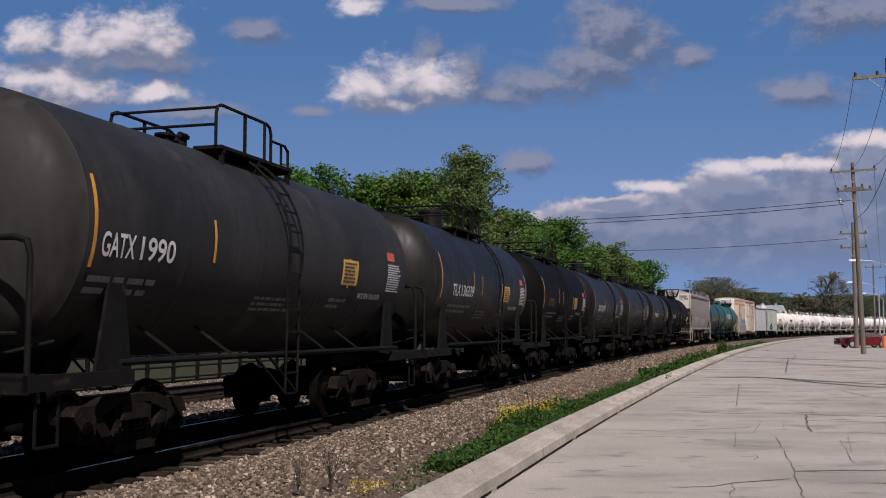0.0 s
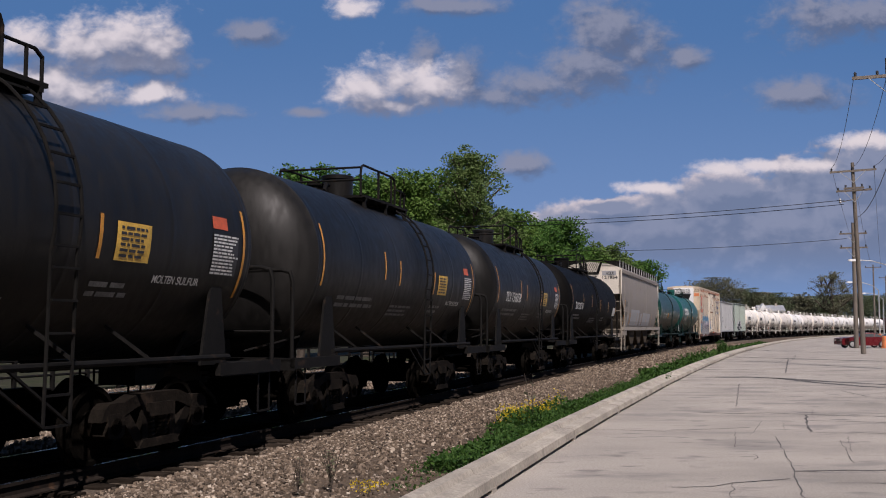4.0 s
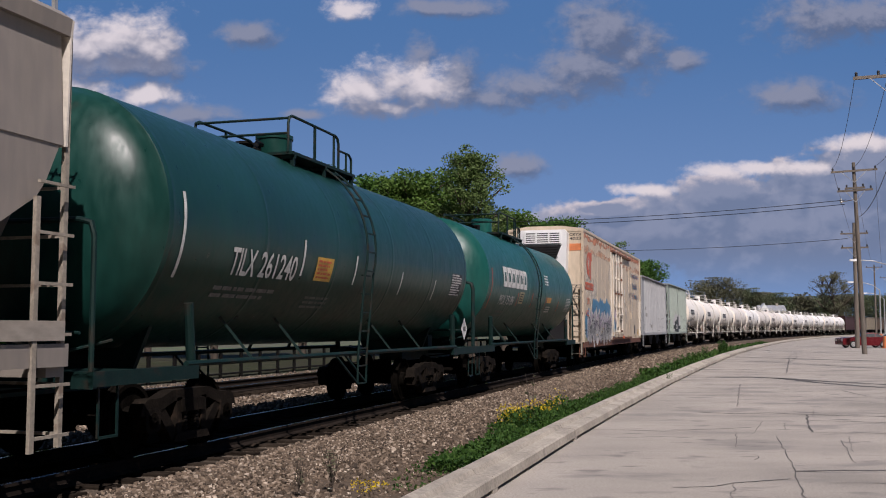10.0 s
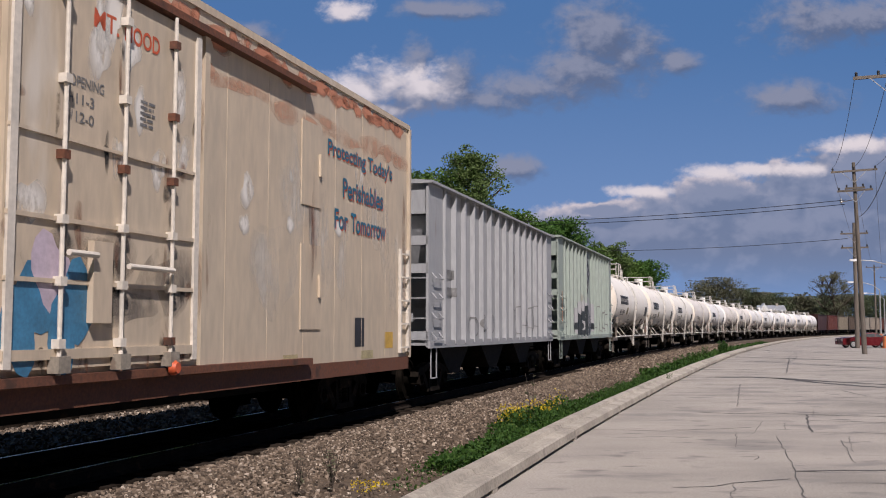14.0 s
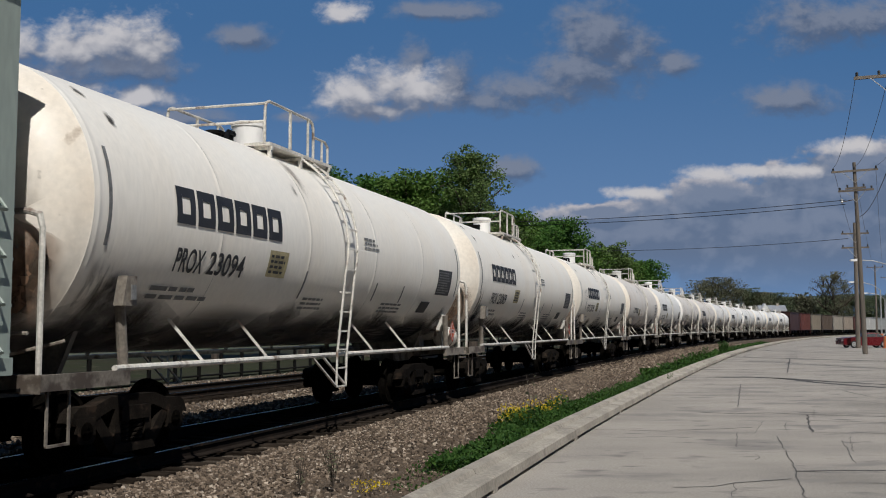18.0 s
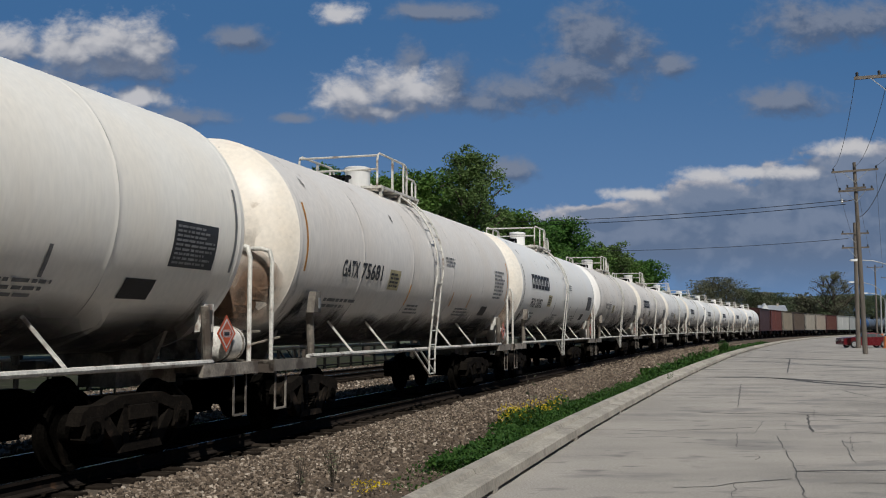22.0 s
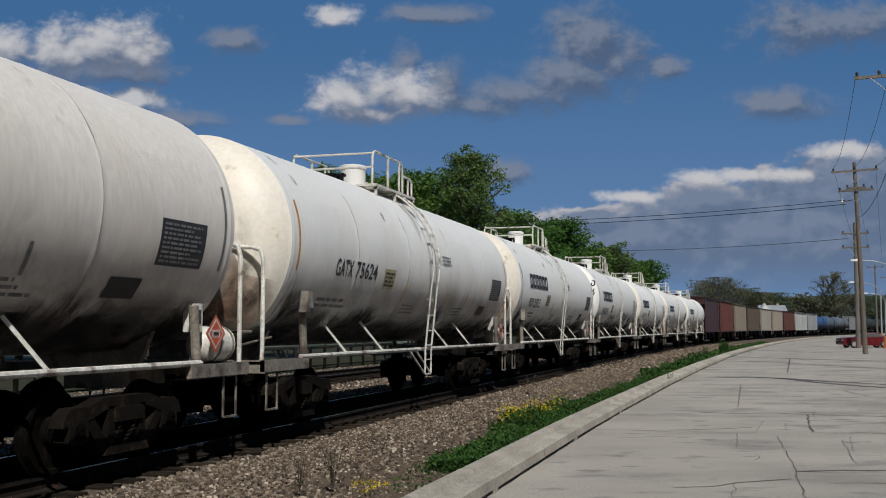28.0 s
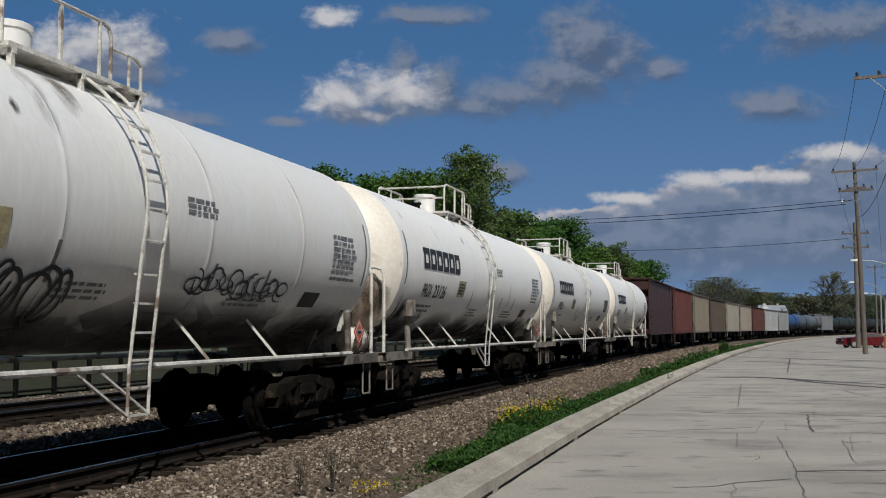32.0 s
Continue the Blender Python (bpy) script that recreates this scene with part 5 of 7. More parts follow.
    write(car, "CRYX", -0.25, 0.25, 5.32, 5.43, None, 0, INK).matrix_basis = pose(-h + 0.004, -1.27, 0, 0, 0, -90)
    write(car, "4022", -0.25, 0.25, 5.16, 5.27, None, 0, INK).matrix_basis = pose(-h + 0.004, -1.27, 0, 0, 0, -90)
    # frame, ladders and platform below the unit
    m = M()
    for y in (-0.95, 0.0, 0.95):
        m.box(-h - 0.42, -h - 0.35, y - 0.035, y + 0.035, 0.95, 3.4)
    for z in (1.05, 2.25, 3.3):
        m.box(-h - 0.42, -h - 0.35, -1.0, 1.0, z - 0.045, z + 0.045)
    for z in (2.85, 3.3):
        m.tube([(-h - 0.45, -1.5, z), (-h - 0.45, 0.95, z)], 0.02, 6)
    m.box(-h - 0.5, -h, -1.5, 1.5, 0.95, 1.02)
    part("end_frame", m, LADR, car)
    part("engine_box", M().box(-h - 0.3, -h - 0.02, -0.9, 0.9, 1.05, 2.7), GRILLE, car)
    for z in (1.75,):
        part("duct", M().box(-h - 0.34, -h - 0.2, -0.42, 0.42, z, z + 0.42), DARK, car)
    m = M()
    for y in (-1.5, -1.12):
        m.box(-h - 0.2, -h - 0.14, y - 0.03, y + 0.03, 0.5, 3.35)
    rung_ladder(m, -h - 0.17, -1.5, 0.55, 3.2, 0, 0.38, 7)
    for z in (2.2, 3.05):
        m.bar((-h - 0.17, -1.5, z), (-h, -1.56, z), 0.05, 0.05)
    part("end_ladder", m, LADR, car)
    m = M()
    end_steps(m, -h + 0.25, -W, 1.0, 0.42, 0.42)
    part("step", m, RUSTO, car)
    m = M()
    end_steps(m, -h - 0.12, -W + 0.12, 1.0, 0.42, 0.3)
    part("step", m, RUSTO, car)
    m = M().tube([(-h - 0.1, -1.3, 3.3), (-h - 0.25, -1.15, 2.9), (-h - 0.2, -1.3, 2.5), (-h - 0.1, -1.4, 2.2)], 0.02, 6)
    part("hose", m, GRILLE, car)
    part("underframe", M().box(-h + 3.2, h - 3.2, -0.5, 0.5, 0.55, 1.0).box(-h, h, -0.25, 0.25, 0.75, 1.0), DARK, car)
    # markings
    S = -W + 0.004
    rn = random.Random(5)
    for i in range(46):
        x = -h + 0.2 + i * 0.42 + rn.uniform(-.1, .1)
        on_shell(blob(x, top - 0.32 + rn.uniform(-.07, .1), rn.uniform(.12, .46), rn.uniform(.06, .17), 300 + i, 10, 0.55), [tuple(range(10))], None, S, "worn_orange_patch", SALMON, car)
    logo = [(-8.45 + 0.52 * math.cos(a_), 4.22 + 0.52 * math.sin(a_)) for a_ in [1.5708 + 0.2618 * q_ for q_ in range(10)]] + [(-8.28, 3.66), (-8.28, 4.10), (-8.16, 4.10), (-8.16, 3.62), (-7.88, 3.58), (-7.88, 4.36), (-7.66, 4.40), (-7.66, 4.76)]
    on_shell(logo, [tuple(range(len(logo)))], None, S - 0.004, "orange_emblem", RED, car, "orange rounded emblem with a pale star")
    for k in range(3):
        a = k * 1.0472 + 0.5
        f, q = stroke([(-8.5 - .24 * math.cos(a), 4.3 - .28 * math.sin(a)), (-8.5 + .24 * math.cos(a), 4.3 + .28 * math.sin(a))], 0.06)
        on_shell(f, q, None, S - 0.008, "star_stroke", CREAM, car)
        for e_ in (-1, 1):
            f, q = stroke([(-8.5 + e_ * .13 * math.cos(a) - .07 * math.sin(a), 4.3 + e_ * .15 * math.sin(a) + .07 * math.cos(a)), (-8.5 + e_ * .19 * math.cos(a), 4.3 + e_ * .22 * math.sin(a)), (-8.5 + e_ * .13 * math.cos(a) + .07 * math.sin(a), 4.3 + e_ * .15 * math.sin(a) - .07 * math.cos(a))], 0.035)
            on_shell(f, q, None, S - 0.0085, "star_stroke", CREAM, car)
    blocks(car, -9.35, -7.2, 3.16, 3.46, 9, None, S - 0.004, RED, "orange block name")
    write(car, "CRYX", -8.95, -8.2, 2.55, 2.83, None, S - 0.004, RED)
    write(car, "4022", -9.3, -8.65, 2.06, 2.32, None, S - 0.03, RED)
    for t, x0, x1, z in (("Protecting Today's", 5.75, 8.85, 4.30), ("Perishables", 6.4, 8.35, 3.75), ("For Tomorrow", 6.05, 8.5, 3.2)):
        write(car, t, x0, x1, z, z + 0.33, None, S - 0.004, TEALP)
        write(car, t, x0 + 0.03, x1 + 0.03, z - 0.02, z + 0.31, None, S - 0.002, RED)
    panel(car, "data_plate", 7.0, 7.45, 1.25, 1.75, None, S, INK, "black data plate")
    panel(car, "data_plate", 8.5, 8.95, 1.2, 1.5, None, S, SIGN)
    panel(car, "data_plate", -9.55, -9.05, 1.25, 1.58, None, S, CREAM)
    bars(car, -9.5, -9.1, 1.28, 1.55, 2, None, S - 0.004, INK, 52)
    for x0, x1 in ((-9.85, -9.0), (4.2, 4.7), (7.3, 7.9)):
        panel(car, "faded_stripe", x0, x1, 1.04, 1.18, None, S, BUFF)
    # graffiti: a blue cloud, pale bubble shapes with dark outlines
    for k in range(16):
        x = -9.0 + k * 0.46
        on_shell(blob(x, 1.72 + (0.55 if 3 < k < 15 else 0.0) + 0.12 * math.sin(k * 1.7), 0.46, 0.50, 500 + k, 30, 0.18), [tuple(range(30))], None, S - 0.004 - 0.0006 * k, "graffiti", BLUE, car, "blue sprayed cloud")
    for k in range(26):         # pale fill, lilac on top
        x = -8.75 + k * 0.265
        rn = random.Random(700 + k)
        on_shell(blob(x, 1.62 + 0.16 * math.sin(k * 1.9), rn.uniform(.24, .34), rn.uniform(.52, .72), 520 + k, 26, 0.30), [tuple(range(26))], None, S - 0.014 - 0.0003 * k, "graffiti", SILVER if k % 3 else PALEF, car, "pale sprayed letter shape")
    for k in range(20):
        rn = random.Random(760 + k)
        on_shell(blob(-8.6 + k * 0.34, rn.uniform(1.75, 2.15), rn.uniform(.10, .22), rn.uniform(.12, .3), 560 + k, 18, 0.45), [tuple(range(18))], None, S - 0.0225 - 0.0002 * k, "graffiti", LILAC, car, "lilac sprayed highlight")
    rn = random.Random(61)
    for k in range(74):         # hooked outlines of the letters
        x, z = -8.75 + 6.7 * ((k * 0.618) % 1), rn.uniform(1.15, 2.15)
        rx, rz, a0 = rn.uniform(.10, .34), rn.uniform(.16, .50), rn.uniform(0, 6.3)
        pts = curl(x, z, rx, rz, a0, a0 + rn.uniform(1.6, 4.2) * rn.choice((-1, 1)), 12)
        if k % 2:
            px_, pz_ = pts[-1]
            pts += [(px_ + rn.uniform(-.10, .10), pz_ - rn.uniform(.1, .35)), (px_ + rn.uniform(-.22, .22), pz_ - rn.uniform(.30, .55))]
        pts = [(p, max(0.95, q)) for p, q in pts]
        f, q = stroke(pts, rn.uniform(.03, .06))
        on_shell(f, q, None, S - 0.030 - 0.0001 * k, "paint_stroke", SPRAY, car, "dark sprayed outline")
    for k in range(16):         # white glints and ochre touches
        x, z = -8.7 + 6.5 * rn.random(), rn.uniform(1.1, 2.0)
        f, q = stroke(curl(x, z, rn.uniform(.05, .16), rn.uniform(.08, .22), 0.5, rn.uniform(2, 4), 8), 0.035)
        on_shell(f, q, None, S - 0.0385 - 0.0001 * k, "paint_stroke", UNIT if k % 4 else SIGN, car, "white sprayed glint")
    for k in range(5):
        on_shell(blob(-1.5 + 0.22 * k, 1.55 + 0.28 * (k % 3), 0.28, 0.36, 540 + k, 16, 0.35), [tuple(range(16))], None, -W - 0.062 - 0.0008 * k, "graffiti", BLUE if k != 2 else LILAC, car, "sprayed cloud on the door")
    write(car, "MT. HOOD", -0.50, 0.72, 4.66, 4.86, None, -W - 0.064, RED)
    write(car, "OPENING", -0.86, -0.30, 3.98, 4.09, None, -W - 0.064, FADED)
    write(car, "H 11-3", -0.86, -0.46, 3.80, 3.91, None, -W - 0.064, FADED)
    write(car, "W 12-0", -0.86, -0.46, 3.62, 3.73, None, -W - 0.064, FADED)
    bars(car, 0.36, 0.72, 3.78, 4.10, 5, None, -W - 0.064, FADED, 56)
    running_gear(car, 10.2, 2.6)
    return car



# weathering on the white cars: brown drips by the saddles and on the heads, scuffs on the shell
def stain_material(name, colour, scale, stretch, lo, hi):
    """A thin broken film of dirt: clear where its grain is low."""
    mt = bpy.data.materials.new(name)
    mt.use_nodes = True
    N, L = mt.node_tree.nodes, mt.node_tree.links
    bs = N["Principled BSDF"]
    bs.inputs["Base Color"].default_value, bs.inputs["Roughness"].default_value = (*colour, 1), 0.85
    tc, mp, tx, mr, oi, ad = N.new("ShaderNodeTexCoord"), N.new("ShaderNodeMapping"), N.new("ShaderNodeTexNoise"), N.new("ShaderNodeMapRange"), N.new("ShaderNodeObjectInfo"), N.new("ShaderNodeVectorMath")
    mp.inputs["Scale"].default_value = stretch
    tx.inputs["Scale"].default_value, tx.inputs["Detail"].default_value, tx.inputs["Roughness"].default_value = scale, 8.0, 0.65
    mr.inputs[1].default_value, mr.inputs[2].default_value = lo, hi
    ml = N.new("ShaderNodeMath")
    ml.operation = "MULTIPLY"
    ml.inputs[1].default_value = 43.0
    L.new(oi.outputs["Random"], ml.inputs[0])
    L.new(tc.outputs["Object"], mp.inputs[0])
    L.new(mp.outputs[0], ad.inputs[0])
    L.new(ml.outputs[0], ad.inputs[1])
    L.new(ad.outputs[0], tx.inputs["Vector"])
    L.new(tx.outputs["Fac"], mr.inputs[0])
    sb, ln, fd, al = N.new("ShaderNodeVectorMath"), N.new("ShaderNodeVectorMath"), N.new("ShaderNodeMapRange"), N.new("ShaderNodeMath")
    sb.operation, ln.operation, al.operation = "SUBTRACT", "LENGTH", "MULTIPLY"
    sb.inputs[1].default_value = (0.5, 0.5, 0.5)
    fd.inputs[1].default_value, fd.inputs[2].default_value, fd.inputs[3].default_value, fd.inputs[4].default_value = 0.22, 0.60, 1.0, 0.0
    L.new(tc.outputs["Generated"], sb.inputs[0])
    L.new(sb.outputs[0], ln.inputs[0])
    L.new(ln.outputs["Value"], fd.inputs[0])
    L.new(mr.outputs[0], al.inputs[0])
    L.new(fd.outputs[0], al.inputs[1])
    L.new(al.outputs[0], bs.inputs["Alpha"])
    return mt


DRIP = stain_material("brown_drip_stain", (0.075, 0.055, 0.038), 2.6, (1.6, 0.5, 0.5), 0.44, 0.68)
SOOT = stain_material("dark_smudge", (0.05, 0.045, 0.04), 3.4, (1, 1, 1), 0.36, 0.62)
HAZE = stain_material("thin_grey_dirt", (0.20, 0.175, 0.15), 1.3, (1.2, 0.6, 0.6), 0.42, 0.72)

TAN = stain_material("reddish_brown_stain", (0.24, 0.14, 0.085), 1.1, (1, 1, 0.6), 0.22, 0.62)
SEAM = stain_material("seam_dirt", (0.07, 0.06, 0.05), 2.0, (1, 1, 1), 0.30, 0.60)
FILM = stain_material("thin_brown_film", (0.33, 0.28, 0.24), 0.9, (1, 0.6, 0.6), 0.30, 0.85)
# grime brown taken near black, so it also paints the belly's shade
BELLY = stain_material("brown_grime_and_shade", (0.036, 0.029, 0.022), 1.0, (0.8, 0.8, 0.8), 0.20, 0.50)


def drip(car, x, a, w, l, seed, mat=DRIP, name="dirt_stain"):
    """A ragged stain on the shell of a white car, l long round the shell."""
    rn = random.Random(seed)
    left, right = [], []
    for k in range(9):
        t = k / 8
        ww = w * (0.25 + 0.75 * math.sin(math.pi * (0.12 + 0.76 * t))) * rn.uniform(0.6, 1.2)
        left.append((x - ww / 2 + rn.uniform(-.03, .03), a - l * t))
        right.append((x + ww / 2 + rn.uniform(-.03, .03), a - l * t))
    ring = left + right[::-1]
    return on_shell(ring, [(i, i + 1, 16 - i, 17 - i) for i in range(8)], WR, WZ, name, mat, car, "brown weathering stain, on the belly also shade", lift=0.006)


def head_stain(car, cy, cz, ry, rz, seed, mat):
    """A stain on the front head of a white car."""
    ob = on_shell(blob(cy, cz, ry, rz, seed, 18, 0.4) + [(cy, cz)], [(i, (i + 1) % 18, 18) for i in range(18)], None, 0, "dirt_stain", mat, car, "brown weathering stain, on the belly also shade", lift=0)
    bm = bmesh.new()
    bm.from_mesh(ob.data)
    bmesh.ops.subdivide_edges(bm, edges=bm.edges[:], cuts=3, use_grid_fill=True)
    for v in bm.verts:
        y, z = v.co.x, v.co.z
        r = min(0.97, math.hypot(y, z) / WR)
        a = math.asin(r ** (1 / 0.9))
        v.co = (-WC - HEAD * math.cos(a) - 0.02, y, WZ + z)
    bm.to_mesh(ob.data)
    bm.free()


HEAD = min(0.74, WL / 2 - WC - 0.18)
for i, car in enumerate(whites[:11]):
    rn = random.Random(900 + i)
    panel(car, "saddle_pad", -WC + 0.36, -WC + 0.98, -1.42, -0.62, WR, WZ, SOOT, "sooty square pad on the shell", lift=0.005)
    for k in range(3):
        drip(car, -WC + 0.14 + 0.16 * k + rn.uniform(-.04, .04), rn.uniform(-0.5, 0.1) - 0.1 * k, 0.16, rn.uniform(1.1, 1.6), 1000 + i * 20 + k)
    drip(car, WC - 0.45, rn.uniform(-0.9, -0.6), 0.5, 0.9, 1010 + i * 20)
    drip(car, -WC + 0.42, 1.62, 0.16, 0.32, 1011 + i * 20, SOOT)
    drip(car, -WC + 0.60, 1.22, 0.14, 0.34, 1012 + i * 20, SOOT)
    drip(car, -2.2 + rn.uniform(-.6, .6), 0.95, 0.12, 0.28, 1013 + i * 20, SOOT)
    # stains low on the shell, more of them to stand for underside shade
    for k in range(9):
        drip(car, rn.uniform(-5.5, 6.0), rn.uniform(-1.3, -0.8), rn.uniform(0.4, 1.8), rn.uniform(0.6, 1.1), 1014 + i * 20 + k, HAZE if k % 2 else DRIP)
    for k in range(3):
        drip(car, rn.uniform(-1.6, 0.4), rn.uniform(1.7, 2.0), 0.3, rn.uniform(0.7, 1.5), 1400 + i * 20 + k, HAZE)
    for k in range(6):      # belly grime in ragged overlapping runs, darkened further for the underside's shade
        drip(car, -5.8 + 2.3 * k + rn.uniform(-.3, .3), rn.uniform(-1.35, -1.15), rn.uniform(3.4, 4.2), 1.9, 2300 + i * 20 + k, BELLY)
        drip(car, -5.6 + 2.2 * k + rn.uniform(-.3, .3), rn.uniform(-0.98, -0.75), rn.uniform(2.8, 3.6), 2.1, 2100 + i * 20 + k, BELLY)
    head_stain(car, -1.0, -0.75, 0.42, 0.55, 1600 + i, DRIP)
    head_stain(car, -0.35, -0.95, 0.7, 0.5, 1700 + i, DRIP)
    head_stain(car, -0.75, 0.0, 0.5, 0.4, 1800 + i, HAZE)
    head_stain(car, -0.72, -0.82, 0.85, 0.72, 1850 + i, TAN)
    for k, xs in enumerate((-WC * 0.62, -WC * 0.22, WC * 0.2, WC * 0.6)):       # dirt caught along the weld seams
        w_ = 0.022 if i in (3, 5, 6, 7) else 0.012
        for a0 in (-1.5, -0.55, 0.4):
            panel(car, "weld_seam", xs - w_ / 2, xs + w_ / 2, a0, a0 + rn.uniform(0.7, 1.05), WR, WZ, SEAM, "dirty weld seam", lift=0.006)
    if i in (5, 6, 7):          # cars under a thin greyish-brown film
        for k in range(5):
            drip(car, -5.2 + 2.6 * k, 0.7, 4.0, 2.2, 2500 + i * 20 + k, FILM)
    if i in (2, 6):
        scrawl(car, -WC + 0.75, -WC + 1.4, -0.5, 0.35, WR, WZ, FADED, 1900 + i, 5, 0.02)

SMEAR = stain_material("pale_worn_smear", (0.66, 0.62, 0.56), 2.2, (1.2, 1, 0.35), 0.40, 0.75)
RUSTY = stain_material("rust_run", (0.20, 0.075, 0.035), 3.0, (1.6, 1, 0.3), 0.42, 0.70)
PINK = stain_material("faded_salmon_film", (0.58, 0.33, 0.22), 1.6, (1, 1, 0.6), 0.36, 0.70)

SALMON = stain_material("worn_salmon_paint", (0.50, 0.21, 0.125), 3.5, (1, 1, 1), 0.30, 0.46)
CHALK = stain_material("white_worn_patch", (0.72, 0.70, 0.66), 3.0, (1.2, 1, 0.5), 0.36, 0.52)
REEFER_CAR = reefer()
CARS.append((REEFER_CAR, 157.4))


def side_stain(car, x, z, w, hgt, y, mat, seed):
    on_shell(blob(x, z, w, hgt, seed, 16, 0.4), [tuple(range(16))], None, y, "worn_patch", mat, car)


rn = random.Random(77)
for k in range(34):
    x = rn.uniform(-9.5, 9.5)
    if not -2.2 < x < 2.1:
        side_stain(REEFER_CAR, x, rn.uniform(2.3, 3.9), rn.uniform(.2, .7), rn.uniform(.4, .8), -1.5412 - 0.0001 * k, SMEAR, 3000 + k)
for k in range(22):
    side_stain(REEFER_CAR, -9.4 + k * 0.9 + rn.uniform(-.2, .2), 4.82 + rn.uniform(-.1, .05), rn.uniform(.4, .8), rn.uniform(.1, .2), -1.5412 - 0.0001 * k, PINK, 3100 + k)
for k in range(16):
    side_stain(REEFER_CAR, rn.choice((-1.95, -1.75, 1.7, 1.9, 5.1, -9.7, 9.5)) + rn.uniform(-.1, .1), rn.uniform(1.4, 4.4), rn.uniform(.05, .14), rn.uniform(.3, .8), -1.612 if k % 2 else -1.546, RUSTY, 3200 + k)
for k in range(46):             # rust round the door's bars and rods
    x, z = (rn.choice((-1.66, -0.98, 0.02, 0.98, 1.56)) + rn.uniform(-.08, .08), rn.uniform(1.3, 5.0)) if k % 2 else (rn.uniform(-1.6, 1.5), rn.choice((1.32, 2.02, 2.62, 3.42)) - rn.uniform(0, .10))
    side_stain(REEFER_CAR, x, z, rn.uniform(.03, .10), rn.uniform(.06, .26), -1.6125 - 0.0001 * k, RUSTY if k % 3 else SOOT, 3300 + k)
for k in range(12):
    side_stain(REEFER_CAR, rn.uniform(-1.5, 1.4), rn.uniform(2.7, 5.0), rn.uniform(.10, .24), rn.uniform(.18, .42), -1.6112 - 0.0001 * k, CHALK, 3400 + k)
for k in range(10):
    side_stain(REEFER_CAR, rn.uniform(-1.5, 1.4), rn.uniform(1.4, 2.5), rn.uniform(.3, .6), rn.uniform(.2, .5), -1.6105 - 0.0001 * k, HAZE, 3500 + k)
for k in range(9):
    side_stain(REEFER_CAR, rn.uniform(2.2, 9.3), rn.uniform(2.9, 4.9), rn.uniform(.08, .2), rn.uniform(.15, .4), -1.5475 - 0.0001 * k, CHALK, 3600 + k)

# white car tags
scrawl(whites[9], -3.3, -1.0, -1.65, -0.60, WR, WZ, INK, 72, 6, 0.055)
scrawl(whites[9], -3.2, -1.1, -1.45, -0.65, WR, WZ, INK, 76, 7, 0.05)
scrawl(whites[9], 1.1, 3.7, -0.98, -0.55, WR, WZ, INK, 73, 11, 0.035)
scrawl(whites[9], 1.1, 3.7, -0.95, -0.60, WR, WZ, INK, 77, 9, 0.03)
for k in range(3):          # a tag on the front head
    for q in [q for ob in scrawl(whites[9], -1.42, -0.62, 0.06 + k * 0.23, 0.33 + k * 0.23, None, 0, INK, 80 + k, 9, 0.05) for q in ob.data.vertices]:
        yy, zz = q.co.x, q.co.z
        q.co = (-WC - 0.755 * math.sqrt(max(0.02, 1 - (yy * yy + zz * zz) / WR ** 2)) - 0.02, yy, WZ + zz)
scrawl(whites[5], 0.8, 3.6, -0.9, -0.5, WR, WZ, INK, 75, 9, 0.04)

# ---------------------------------------------------------------- the rear of the train, further off
def flat_paint(name, c):
    return material(name, c, 0.65, var=0.3, scale=0.6, fine=8, stretch=(1, 1, 0.25), tint=tuple(v * 0.7 for v in c), spots=tuple(min(1, v * 1.6) for v in c), spot_scale=1.2, spot_at=0.66)


tail = [("hopper", 400.6, (0.060, 0.020, 0.016), "dark maroon"), ("hopper", 415.8, (0.115, 0.030, 0.025), "dull red"), ("hopper", 431.6, (0.24, 0.205, 0.16), "weathered tan"), ("hopper", 447.2, (0.10, 0.072, 0.055), "rusty brown"),
        ("hopper", 464.4, (0.33, 0.30, 0.26), "pale grey"), ("hopper", 480.0, (0.33, 0.28, 0.235), "rust-streaked pale grey"), ("hopper", 495.6, (0.11, 0.036, 0.027), "red-brown"), ("hopper", 512.4, (0.60, 0.60, 0.57), "white"),
        ("hopper", 530.6, (0.42, 0.43, 0.42), "grey"), ("tank", 545.4, (0.035, 0.10, 0.26), "blue"), ("tank", 561.5, (0.10, 0.13, 0.18), "slate blue"), ("tank", 577.0, (0.14, 0.16, 0.18), "grey"), ("hopper", 592.6, (0.30, 0.30, 0.31), "grey"),
        ("tank", 610.5, (0.020, 0.035, 0.032), "dark green"), ("tank", 626.0, (0.020, 0.03, 0.03), "dark green"), ("tank", 641.5, (0.02, 0.022, 0.024), "black"), ("tank", 657.0, (0.02, 0.022, 0.024), "black"), ("tank", 672.5, (0.02, 0.022, 0.024), "black"), ("tank", 688.0, (0.02, 0.022, 0.024), "black")]
tank_kept = {}
